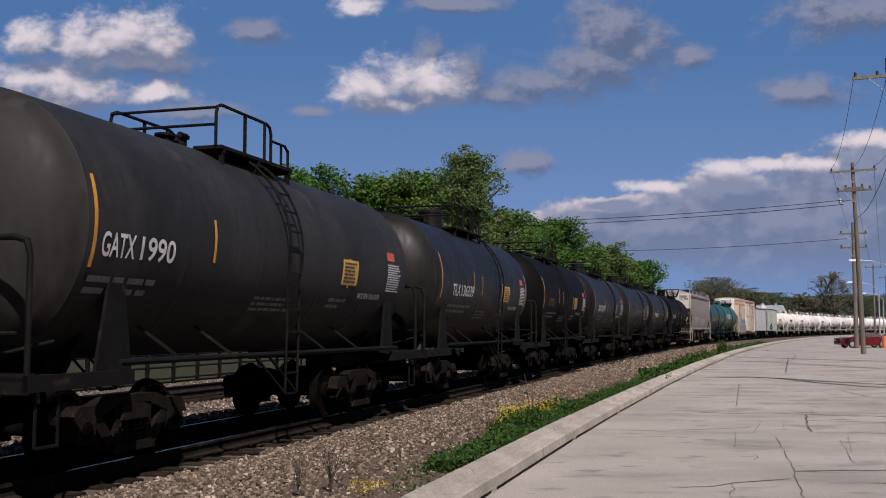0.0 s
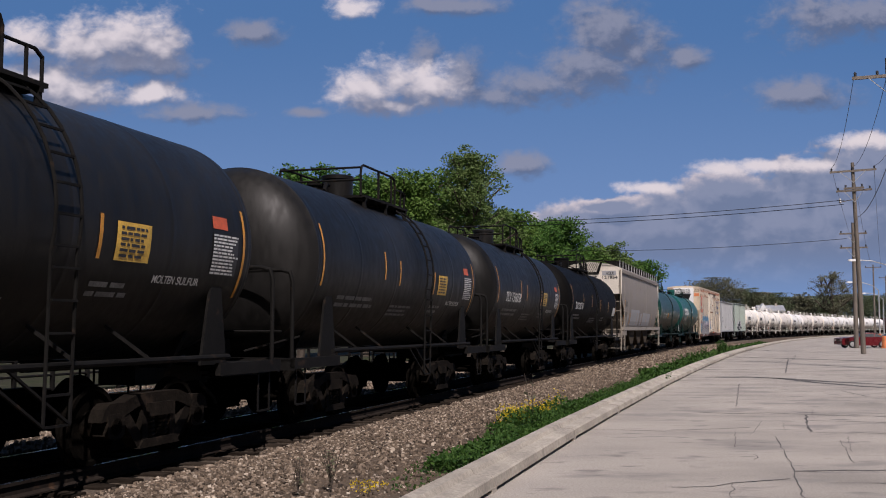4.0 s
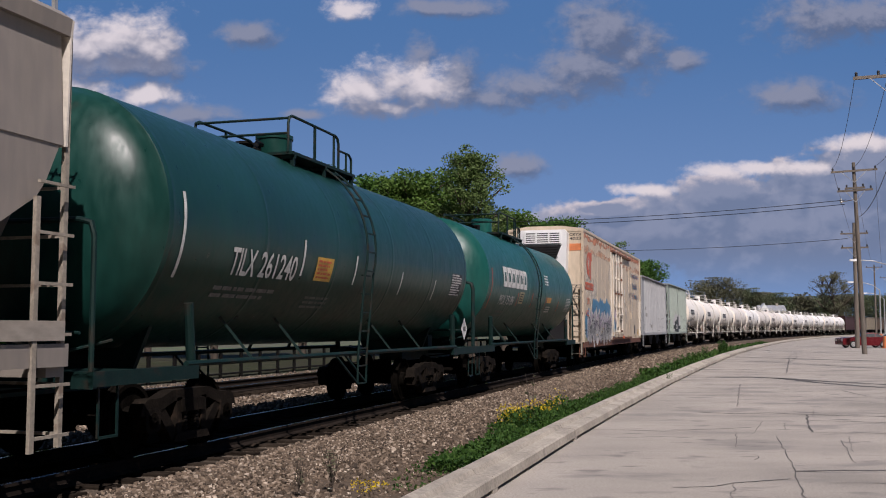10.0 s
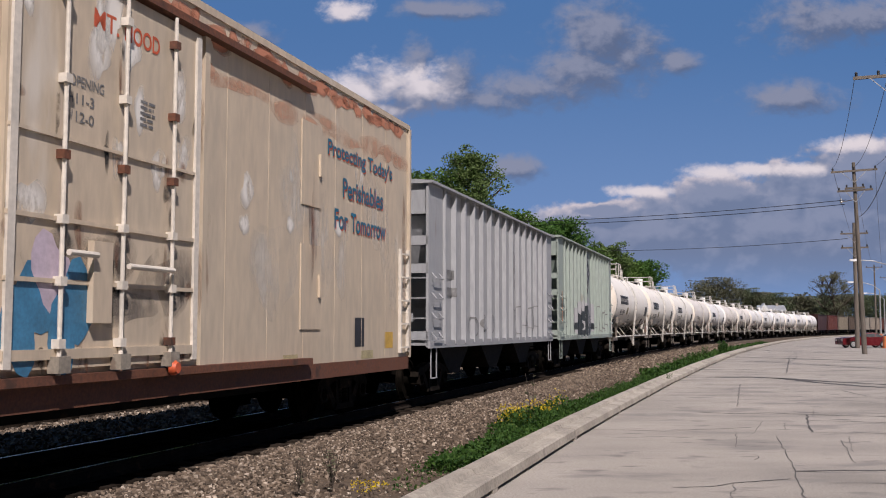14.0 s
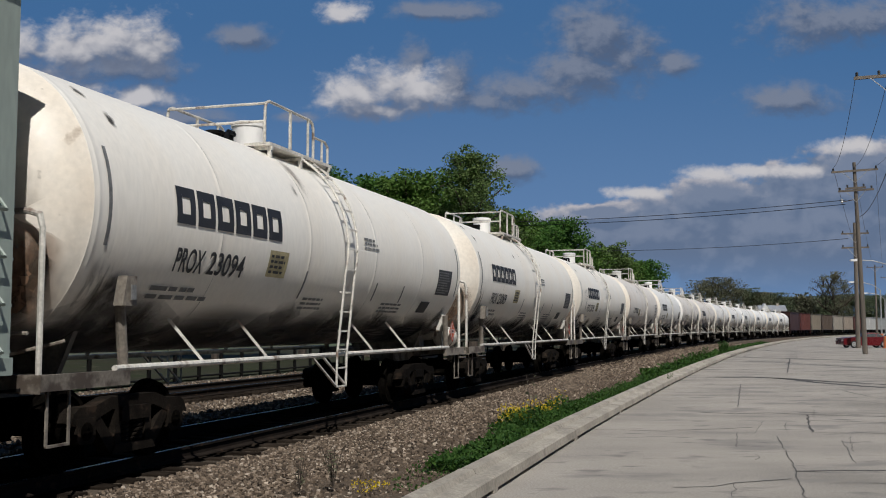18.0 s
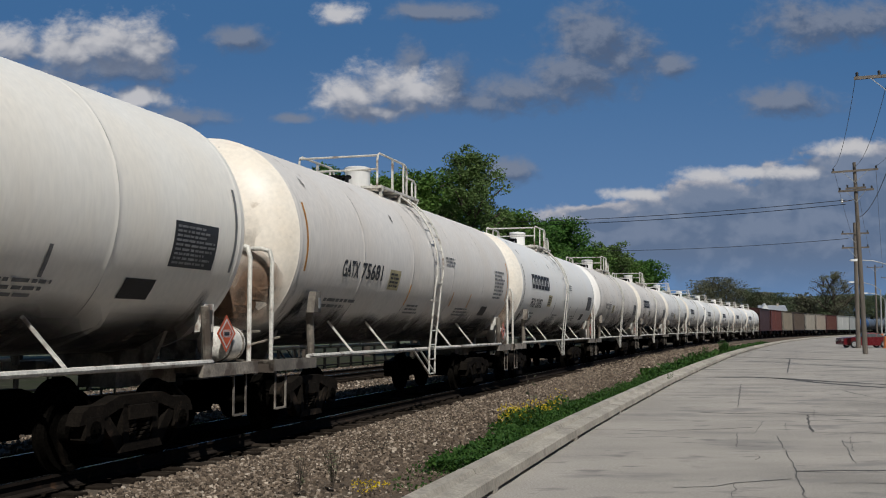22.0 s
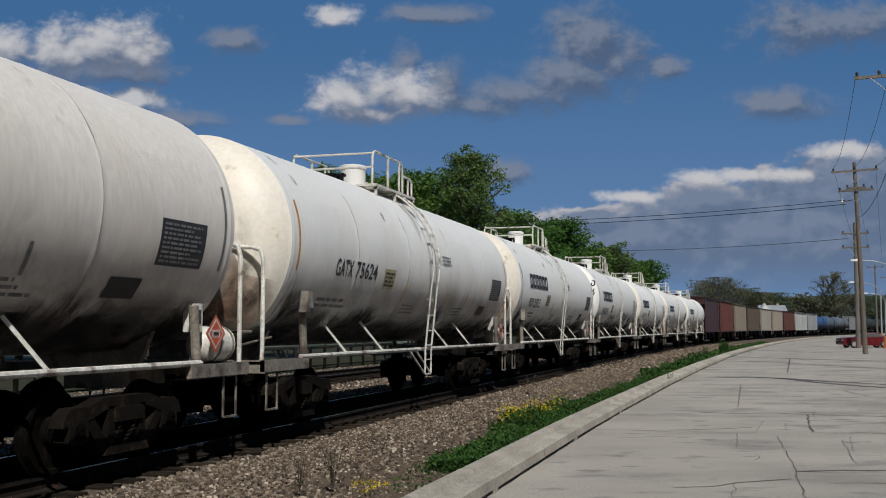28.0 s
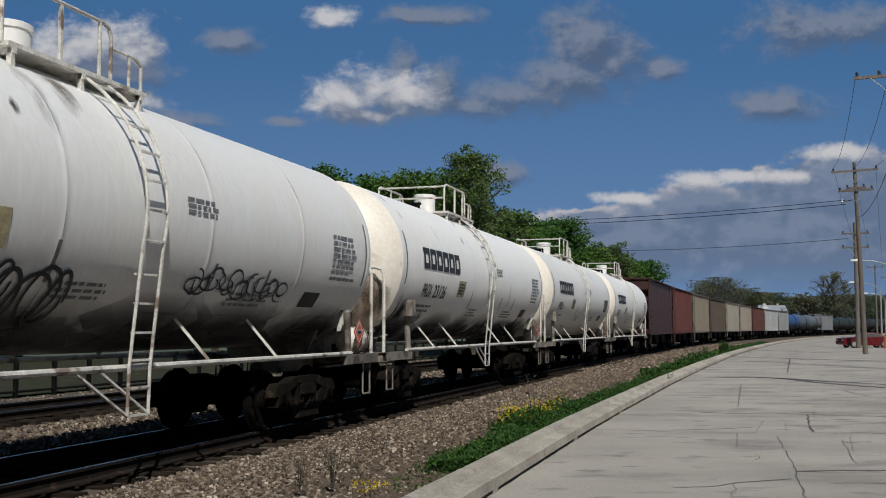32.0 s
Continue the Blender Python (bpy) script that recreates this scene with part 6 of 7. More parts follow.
for i, (kind, a, c, word) in enumerate(tail):
    b = tail[i + 1][1] if i + 1 < len(tail) else a + 15.5
    if kind == "hopper":
        car = ribbed_hopper("covered_hopper", b - a, flat_paint(word.replace(" ", "_") + "_hopper_paint", c), word + " covered hopper car, weathered", ribs=i < 7 and i != 0)
    elif word in tank_kept:
        car = copy_thing(tank_kept[word], pose(0, 0, 0))
        WHEELS.extend(o for o in car.children_recursive if o.name.startswith("wheelset"))
    else:
        pt = flat_paint(word.replace(" ", "_") + "_tank_paint", c)
        car = tank_base("tank_car", 15.5, 6.6, 1.6, 2.88, pt, DARK, -0.9, -0.1, (-2.1, 0.85), 1.0, "white", word + " steel tank car")
        tank_kept[word] = car
    set_out(car, a, b)

# ---------------------------------------------------------------- sky backdrop with drifting clouds
def cloud_sky():
    """A far sphere patch round the eye, glowing like the sky; direction (x/y, z/y) places the clouds."""
    mt = bpy.data.materials.new("sky_and_clouds")
    mt.use_nodes = True
    nt = mt.node_tree
    N, L = nt.nodes, nt.links
    N.remove(N["Principled BSDF"])

    def math_(op, a, b=None, c=None, tree=nt, clamp=False):
        n = tree.nodes.new("ShaderNodeMath")
        n.operation, n.use_clamp = op, clamp
        for i, v in enumerate((a, b, c)):
            if v is None:
                continue
            if isinstance(v, (int, float)):
                n.inputs[i].default_value = v
            else:
                tree.links.new(v, n.inputs[i])
        return n.outputs[0]

    def smooth(v, a, b, tree=nt):
        n = tree.nodes.new("ShaderNodeMapRange")
        n.interpolation_type = "SMOOTHSTEP"
        n.inputs[1].default_value, n.inputs[2].default_value = a, b
        tree.links.new(v, n.inputs[0])
        return n.outputs[0]

    def group(name, clouds, rough, scales, det):
        gt = bpy.data.node_groups.new(name, "ShaderNodeTree")
        gt.interface.new_socket("uv", in_out="INPUT", socket_type="NodeSocketVector")
        gt.interface.new_socket("field", in_out="OUTPUT", socket_type="NodeSocketFloat")
        gi, go = gt.nodes.new("NodeGroupInput"), gt.nodes.new("NodeGroupOutput")
        cur = None
        for cx, cy, rx, ry in clouds:
            v = gt.nodes.new("ShaderNodeVectorMath")
            v.operation = "MULTIPLY_ADD"
            v.inputs[1].default_value, v.inputs[2].default_value = (1 / rx, 1 / ry, 0), (-cx / rx, -cy / ry, 0)
            gt.links.new(gi.outputs[0], v.inputs[0])
            ln = gt.nodes.new("ShaderNodeVectorMath")
            ln.operation = "LENGTH"
            gt.links.new(v.outputs[0], ln.inputs[0])
            one = math_("SUBTRACT", 1.0, ln.outputs["Value"], tree=gt)
            cur = one if cur is None else math_("SMOOTH_MAX", cur, one, 0.25, tree=gt)
        cur = math_("MAXIMUM", cur, -1.5, tree=gt)
        for sc, amp in zip(scales, (rough, rough * 0.55, rough * 0.22)):
            t = gt.nodes.new("ShaderNodeTexNoise")
            t.inputs["Scale"].default_value, t.inputs["Detail"].default_value, t.inputs["Roughness"].default_value = sc, det, 0.58
            t.inputs["Distortion"].default_value = 0.35
            st = gt.nodes.new("ShaderNodeVectorMath")
            st.operation = "MULTIPLY"
            st.inputs[1].default_value = (1.0, 1.3, 1.0)
            gt.links.new(gi.outputs[0], st.inputs[0])
            gt.links.new(st.outputs[0], t.inputs["Vector"])
            cur = math_("ADD", cur, math_("MULTIPLY", math_("SUBTRACT", t.outputs["Fac"], 0.5, tree=gt), amp * 2, tree=gt), tree=gt)
        gt.links.new(cur, go.inputs[0])
        return gt

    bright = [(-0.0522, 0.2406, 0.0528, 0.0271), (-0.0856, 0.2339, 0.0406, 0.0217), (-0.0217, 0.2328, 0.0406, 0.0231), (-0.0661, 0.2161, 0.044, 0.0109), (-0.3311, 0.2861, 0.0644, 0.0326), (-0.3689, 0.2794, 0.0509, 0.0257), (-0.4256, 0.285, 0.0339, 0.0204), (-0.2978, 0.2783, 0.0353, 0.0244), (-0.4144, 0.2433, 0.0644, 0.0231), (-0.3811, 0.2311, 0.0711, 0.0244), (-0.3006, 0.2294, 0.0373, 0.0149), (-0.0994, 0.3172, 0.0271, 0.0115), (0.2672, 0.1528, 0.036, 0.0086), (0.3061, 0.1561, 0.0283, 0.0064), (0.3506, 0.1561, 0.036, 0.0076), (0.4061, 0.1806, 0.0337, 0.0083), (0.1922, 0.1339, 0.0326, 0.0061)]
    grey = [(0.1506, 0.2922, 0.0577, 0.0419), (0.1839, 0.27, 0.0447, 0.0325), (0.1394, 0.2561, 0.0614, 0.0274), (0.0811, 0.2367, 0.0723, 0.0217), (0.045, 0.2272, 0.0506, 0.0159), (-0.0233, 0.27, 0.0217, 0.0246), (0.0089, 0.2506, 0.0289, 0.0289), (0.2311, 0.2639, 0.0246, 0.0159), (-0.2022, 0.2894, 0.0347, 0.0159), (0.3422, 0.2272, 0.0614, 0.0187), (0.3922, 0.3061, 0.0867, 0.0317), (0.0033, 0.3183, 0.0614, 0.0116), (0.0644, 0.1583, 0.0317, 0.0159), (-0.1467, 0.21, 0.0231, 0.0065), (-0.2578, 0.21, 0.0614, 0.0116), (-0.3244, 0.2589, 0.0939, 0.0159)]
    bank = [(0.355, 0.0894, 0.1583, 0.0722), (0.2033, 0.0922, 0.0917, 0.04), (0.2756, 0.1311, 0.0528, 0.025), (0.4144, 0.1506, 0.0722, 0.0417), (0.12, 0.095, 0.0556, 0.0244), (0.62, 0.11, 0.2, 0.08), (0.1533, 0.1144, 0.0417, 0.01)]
    tc = N.new("ShaderNodeTexCoord")
    sp = N.new("ShaderNodeSeparateXYZ")
    L.new(tc.outputs["Object"], sp.inputs[0])
    y = math_("MAXIMUM", sp.outputs[1], 100.0)
    cb = N.new("ShaderNodeCombineXYZ")
    L.new(math_("DIVIDE", sp.outputs[0], y), cb.inputs[0])
    v = math_("DIVIDE", sp.outputs[2], y)
    L.new(v, cb.inputs[1])
    uv = cb.outputs[0]

    def field(gt, shift=None):
        src = uv
        if shift:
            a = N.new("ShaderNodeVectorMath")
            a.operation = "ADD"
            a.inputs[1].default_value = (*shift, 0)
            L.new(uv, a.inputs[0])
            src = a.outputs[0]
        g_ = N.new("ShaderNodeGroup")
        g_.node_tree = gt
        L.new(src, g_.inputs[0])
        return g_.outputs[0]

    def mix(fac, a, b):
        m = N.new("ShaderNodeMix")
        m.data_type = "RGBA"
        for s, val in ((0, fac), (6, a), (7, b)):
            if isinstance(val, tuple):
                m.inputs[s].default_value = (*val, 1)
            elif isinstance(val, (int, float)):
                m.inputs[s].default_value = val
            else:
                L.new(val, m.inputs[s])
        return m.outputs[2]

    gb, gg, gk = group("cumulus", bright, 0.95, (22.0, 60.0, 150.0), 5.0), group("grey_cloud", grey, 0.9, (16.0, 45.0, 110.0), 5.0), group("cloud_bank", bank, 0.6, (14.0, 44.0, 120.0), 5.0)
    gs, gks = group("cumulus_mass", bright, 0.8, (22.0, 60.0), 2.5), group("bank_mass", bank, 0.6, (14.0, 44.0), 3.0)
    # clear sky: deeper overhead, paler low down
    blue = mix(smooth(v, 0.02, 0.33), (0.165, 0.285, 0.500), (0.070, 0.175, 0.368))
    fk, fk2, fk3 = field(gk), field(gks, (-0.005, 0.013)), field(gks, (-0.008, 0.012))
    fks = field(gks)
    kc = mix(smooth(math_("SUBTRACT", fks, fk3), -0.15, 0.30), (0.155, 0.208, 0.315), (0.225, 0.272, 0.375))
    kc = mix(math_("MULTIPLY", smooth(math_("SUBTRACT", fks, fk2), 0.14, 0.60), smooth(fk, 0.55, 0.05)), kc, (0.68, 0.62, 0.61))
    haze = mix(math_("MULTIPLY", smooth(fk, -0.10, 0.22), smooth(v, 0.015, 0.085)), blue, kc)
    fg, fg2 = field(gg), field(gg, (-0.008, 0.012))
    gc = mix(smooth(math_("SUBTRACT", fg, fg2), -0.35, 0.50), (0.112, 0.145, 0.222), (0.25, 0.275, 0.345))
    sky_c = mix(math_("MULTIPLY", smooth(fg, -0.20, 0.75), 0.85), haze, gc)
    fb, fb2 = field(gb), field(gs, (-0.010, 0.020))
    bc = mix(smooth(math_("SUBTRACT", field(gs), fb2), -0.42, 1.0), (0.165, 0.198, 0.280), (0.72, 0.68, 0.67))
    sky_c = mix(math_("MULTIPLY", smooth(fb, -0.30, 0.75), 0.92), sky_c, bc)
    em = N.new("ShaderNodeEmission")
    L.new(sky_c, em.inputs[0])
    em.inputs[1].default_value = 1.0
    L.new(em.outputs[0], N["Material Output"].inputs[0])
    m, rows = M(), []
    for i in range(19):
        el = radians(-3 + 63 * i / 18)
        rows.append([(2700 * math.cos(el) * math.sin(az), 2700 * math.cos(el) * math.cos(az), 2700 * math.sin(el)) for az in [radians(-78 + 156 * j / 36) for j in range(37)]])
    m.add([p for r in rows for p in r], [(i * 37 + j, i * 37 + j + 1, (i + 1) * 37 + j + 1, (i + 1) * 37 + j) for i in range(18) for j in range(36)])
    return thing("backdrop", "blue spring sky with white and grey cumulus clouds", "sky", m=m, mat=mt, kind="structure", smooth=180)


BACKDROP = cloud_sky()

# ---------------------------------------------------------------- kerb, ties, cracks
kerb = thing("kerb", "raised pale concrete kerb in long sections", "kerb", kind="structure")


def kerb_section(s0, s1):
    m = M()
    a, b = on_track(s0, kerb_off(s0)), on_track(s1, kerb_off(s1))
    d = Vector((b[0] - a[0], b[1] - a[1], 0))
    L = d.length
    sec = [(-0.40, 0.0), (-0.40, 0.18), (-0.37, 0.222), (-0.235, 0.222), (-0.205, 0.172), (-0.035, 0.160), (-0.010, 0.145), (0.0, 0.045), (-0.26, 0.035), (-0.26, 0.0)]
    n = len(sec)
    rows = []
    cuts = [0.015, L * 0.33, L * 0.66, L - 0.015]
    for k, t in enumerate(cuts):
        rows += [(t, -y, z + 0.004 * math.sin(s0 * 3 + k)) for y, z in sec]
    m.add(rows, [tuple(range(n)), tuple(range(3 * n, 4 * n))[::-1]] + [(k * n + i, (k + 1) * n + i, (k + 1) * n + (i + 1) % n, k * n + (i + 1) % n) for k in range(3) for i in range(n)])
    me = m.mesh("kerb_stone", KERB, 25)
    part("kerb_stone", me, KERB, kerb, at=pose(a[0], a[1], 0, 0, 0, math.degrees(math.atan2(d.y, d.x))))
    part("kerb_block", M().box(-0.09, 0.09, 0.0, 0.12, 0.0, 0.05), KERB, kerb, at=pose(a[0], a[1], 0, 0, 0, math.degrees(math.atan2(d.y, d.x))))


s = -22.0
while s < 330:
    kerb_section(s, s + 4.9)
    s += 4.9

tie_me = M().box(-0.115, 0.115, -1.3, 1.3, -0.17, 0.0).mesh("tie", TIE, 0)
plate_me = M().box(-0.09, 0.09, -0.17, 0.17, 0.0, 0.014).mesh("tie_plate", RAIL, 0)
rng = random.Random(11)
for trk, off, s1 in ((main_track, 0.0, 118), (far_track, -6.2, 80)):
    s = -4.0
    while s < s1:
        x, y, h = on_track(s, off + rng.uniform(-0.08, 0.08))
        o = part("tie", tie_me, TIE, trk, at=pose(x, y, RAILTOP - 0.168 + rng.uniform(-0.012, 0.006), 0, 0, 90 - math.degrees(h) + rng.uniform(-2, 2)))
        s += 0.53 + rng.uniform(-0.03, 0.03)

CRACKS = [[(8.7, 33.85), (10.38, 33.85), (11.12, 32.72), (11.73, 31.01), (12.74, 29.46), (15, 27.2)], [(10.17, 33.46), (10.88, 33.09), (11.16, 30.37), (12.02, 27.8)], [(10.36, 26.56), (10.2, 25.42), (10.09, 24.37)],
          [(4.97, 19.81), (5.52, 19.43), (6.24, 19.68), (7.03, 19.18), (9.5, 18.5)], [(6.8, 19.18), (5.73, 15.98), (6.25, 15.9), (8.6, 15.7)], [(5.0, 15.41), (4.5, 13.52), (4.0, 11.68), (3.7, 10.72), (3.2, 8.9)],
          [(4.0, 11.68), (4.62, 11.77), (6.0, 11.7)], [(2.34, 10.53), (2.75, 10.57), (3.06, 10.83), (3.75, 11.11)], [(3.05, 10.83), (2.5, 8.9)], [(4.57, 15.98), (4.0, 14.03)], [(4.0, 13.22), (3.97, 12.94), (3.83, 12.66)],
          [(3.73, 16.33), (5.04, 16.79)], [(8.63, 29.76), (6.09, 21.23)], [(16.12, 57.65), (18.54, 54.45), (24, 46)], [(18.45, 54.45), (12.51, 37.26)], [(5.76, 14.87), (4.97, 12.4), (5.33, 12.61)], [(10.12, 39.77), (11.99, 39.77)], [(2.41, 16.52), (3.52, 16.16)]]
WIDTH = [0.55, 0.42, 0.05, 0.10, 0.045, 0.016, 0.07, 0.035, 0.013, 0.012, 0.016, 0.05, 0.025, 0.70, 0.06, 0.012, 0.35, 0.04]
rng = random.Random(4)
for k in range(18):             # hairline cracks that run across the slabs
    y0 = 10 + 55 * rng.random() ** 1.5
    x0 = rng.uniform(0.30, 0.62) * y0
    l = rng.uniform(0.06, 0.28) * y0
    a = rng.uniform(-0.35, 0.12) if k % 4 else rng.uniform(1.2, 1.5)
    pts, n = [], 5
    for q in range(n + 1):
        pts.append((x0 + l * math.cos(a) * q / n * (1 if k % 4 else 0.6), y0 + l * math.sin(a) * q / n * (1 if k % 4 else 0.6) + rng.uniform(-.05, .05)))
    CRACKS.append(pts)
    WIDTH.append(rng.uniform(0.15, 0.55) * y0 * y0 / 2900 if k % 4 else rng.uniform(0.0004, 0.0007) * y0)
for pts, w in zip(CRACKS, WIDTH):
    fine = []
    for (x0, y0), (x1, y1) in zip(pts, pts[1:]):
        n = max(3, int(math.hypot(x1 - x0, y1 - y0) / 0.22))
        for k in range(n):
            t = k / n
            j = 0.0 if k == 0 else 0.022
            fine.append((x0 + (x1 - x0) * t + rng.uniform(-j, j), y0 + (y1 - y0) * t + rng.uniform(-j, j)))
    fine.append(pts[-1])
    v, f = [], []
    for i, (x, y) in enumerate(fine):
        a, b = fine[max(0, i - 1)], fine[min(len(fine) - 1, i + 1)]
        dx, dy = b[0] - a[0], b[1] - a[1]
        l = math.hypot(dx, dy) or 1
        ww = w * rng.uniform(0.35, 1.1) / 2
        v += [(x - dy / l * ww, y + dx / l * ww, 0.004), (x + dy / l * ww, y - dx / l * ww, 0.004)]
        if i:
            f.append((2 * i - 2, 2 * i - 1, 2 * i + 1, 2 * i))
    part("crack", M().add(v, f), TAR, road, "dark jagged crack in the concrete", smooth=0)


# ---------------------------------------------------------------- loose stones
def stones(name, label, n, place, size, mat, seed):
    """Many small angular stones, joined."""
    r = np.random.RandomState(seed)
    cube = np.array([(x, y, z) for z in (-1, 1) for y in (-1, 1) for x in (-1, 1)], float) * 0.62
    faces = np.array([(0, 2, 3, 1), (4, 5, 7, 6), (0, 1, 5, 4), (1, 3, 7, 5), (3, 2, 6, 7), (2, 0, 4, 6)])
    ctr = place(r, n)
    sz = size * r.uniform(0.5, 1.35, (n, 1)) * np.ones((1, 3)) * r.uniform(0.6, 1.2, (n, 3))
    v = cube[None] * (1 + r.uniform(-0.38, 0.30, (n, 8, 3)))
    a, b = r.uniform(0, 6.3, n), r.uniform(-0.9, 0.9, n)
    v = v * sz[:, None, :]
    y, z = v[..., 1] * np.cos(b)[:, None] - v[..., 2] * np.sin(b)[:, None], v[..., 1] * np.sin(b)[:, None] + v[..., 2] * np.cos(b)[:, None]
    x = v[..., 0]
    v = np.stack([x * np.cos(a)[:, None] - y * np.sin(a)[:, None], x * np.sin(a)[:, None] + y * np.cos(a)[:, None], z], -1) + ctr[:, None, :]
    f = (faces[None] + (np.arange(n) * 8)[:, None, None]).reshape(-1, 4)
    me = bpy.data.meshes.new(name)
    me.from_pydata(v.reshape(-1, 3).tolist(), [], f.tolist())
    me.materials.append(mat)
    return tagged(new(name, me), label, "gravel", kind="stuff")


def stone_material(name, stops):
    mt = bpy.data.materials.new(name)
    mt.use_nodes = True
    N, L = mt.node_tree.nodes, mt.node_tree.links
    ge, cr, tx, mx = N.new("ShaderNodeNewGeometry"), N.new("ShaderNodeValToRGB"), N.new("ShaderNodeTexNoise"), N.new("ShaderNodeMix")
    while len(cr.color_ramp.elements) < len(stops):
        cr.color_ramp.elements.new(0.5)
    for e, (p, c) in zip(cr.color_ramp.elements, stops):
        e.position, e.color = p, (*c, 1)
    L.new(ge.outputs["Random Per Island"], cr.inputs[0])
    tx.inputs["Scale"].default_value = 40
    mx.data_type, mx.blend_type = "RGBA", "OVERLAY"
    mx.inputs[0].default_value = 0.6
    L.new(cr.outputs[0], mx.inputs[6])
    L.new(tx.outputs["Fac"], mx.inputs[7])
    L.new(mx.outputs[2], N["Principled BSDF"].inputs["Base Color"])
    N["Principled BSDF"].inputs["Roughness"].default_value = 0.9
    return mt


STONE = stone_material("crushed_stone", [(0.0, (0.036, 0.026, 0.018)), (0.3, (0.094, 0.068, 0.047)), (0.65, (0.164, 0.122, 0.087)), (0.9, (0.27, 0.212, 0.16)), (1.0, (0.46, 0.39, 0.315))])


def strip_places(s0, s1, bands, near=1.0):
    """Points in bands (off0, off1, z0, z1, weight) along the track, thicker near s0."""
    def place(r, n):
        w = np.array([b[4] for b in bands], float)
        k = r.choice(len(bands), n, p=w / w.sum())
        bb = np.array([b[:4] for b in bands], float)[k]
        u = r.uniform(0, 1, n) ** near
        s = s0 + (s1 - s0) * u
        t = r.uniform(0, 1, n)
        off, z = bb[:, 0] + (bb[:, 1] - bb[:, 0]) * t, bb[:, 2] + (bb[:, 3] - bb[:, 2]) * t
        h = np.interp(s, _S, _H)
        return np.stack([np.interp(s, _S, _X) + off * np.cos(h), np.interp(s, _S, _Y) - off * np.sin(h), z + r.uniform(-0.012, 0.02, n)], -1)
    return place


stones("ballast_stones", "coarse brown and grey crushed stone beside the rails", 62000, strip_places(3, 48, [(1.28, 1.9, -0.16, -0.185, 2.4), (1.9, 3.0, -0.185, -0.16, 3), (3.0, 4.4, -0.165, -0.10, 1.0), (4.4, 5.15, -0.10, -0.07, 0.3)], 1.5), 0.027, STONE, 1)
stones("ballast_stones", "coarse brown crushed stone along the far stretch", 9000, strip_places(45, 120, [(0.9, 3.0, -0.16, -0.165, 2), (3.0, 4.6, -0.16, -0.09, 1)], 1.6), 0.055, STONE, 2)
stones("ballast_stones", "grey crushed stone between the two tracks", 16000, strip_places(8, 60, [(-4.8, -2.1, -0.19, -0.16, 3), (-10.2, -7.4, -0.2, -0.17, 1), (-6.8, -5.6, -0.17, -0.17, 1)], 1.4), 0.04, STONE, 3)


# ---------------------------------------------------------------- plants
def leaves(me_name, pts, size, mat, seed, up=0.4, long=1.6):
    """A mesh of small pointed leaves at the given points."""
    r = np.random.RandomState(seed)
    n = len(pts)
    d = r.normal(size=(n, 3))
    d[:, 2] = np.abs(d[:, 2]) * up + r.uniform(-0.2, 0.2, n)
    d /= np.linalg.norm(d, axis=1)[:, None]
    e = np.cross(d, r.normal(size=(n, 3)))
    e /= np.linalg.norm(e, axis=1)[:, None] + 1e-9
    s = size * r.uniform(0.6, 1.4, (n, 1))
    p = np.asarray(pts)
    nn = np.cross(d, e)
    v = np.stack([p, p + d * s * long * 0.5 + e * s * 0.5 + nn * s * 0.12, p + d * s * long, p + d * s * long * 0.5 - e * s * 0.5 + nn * s * 0.12], 1)
    f = np.arange(n * 4).reshape(-1, 4)
    me = bpy.data.meshes.new(me_name)
    me.from_pydata(v.reshape(-1, 3).tolist(), [], f.tolist())
    me.materials.append(mat)
    return me


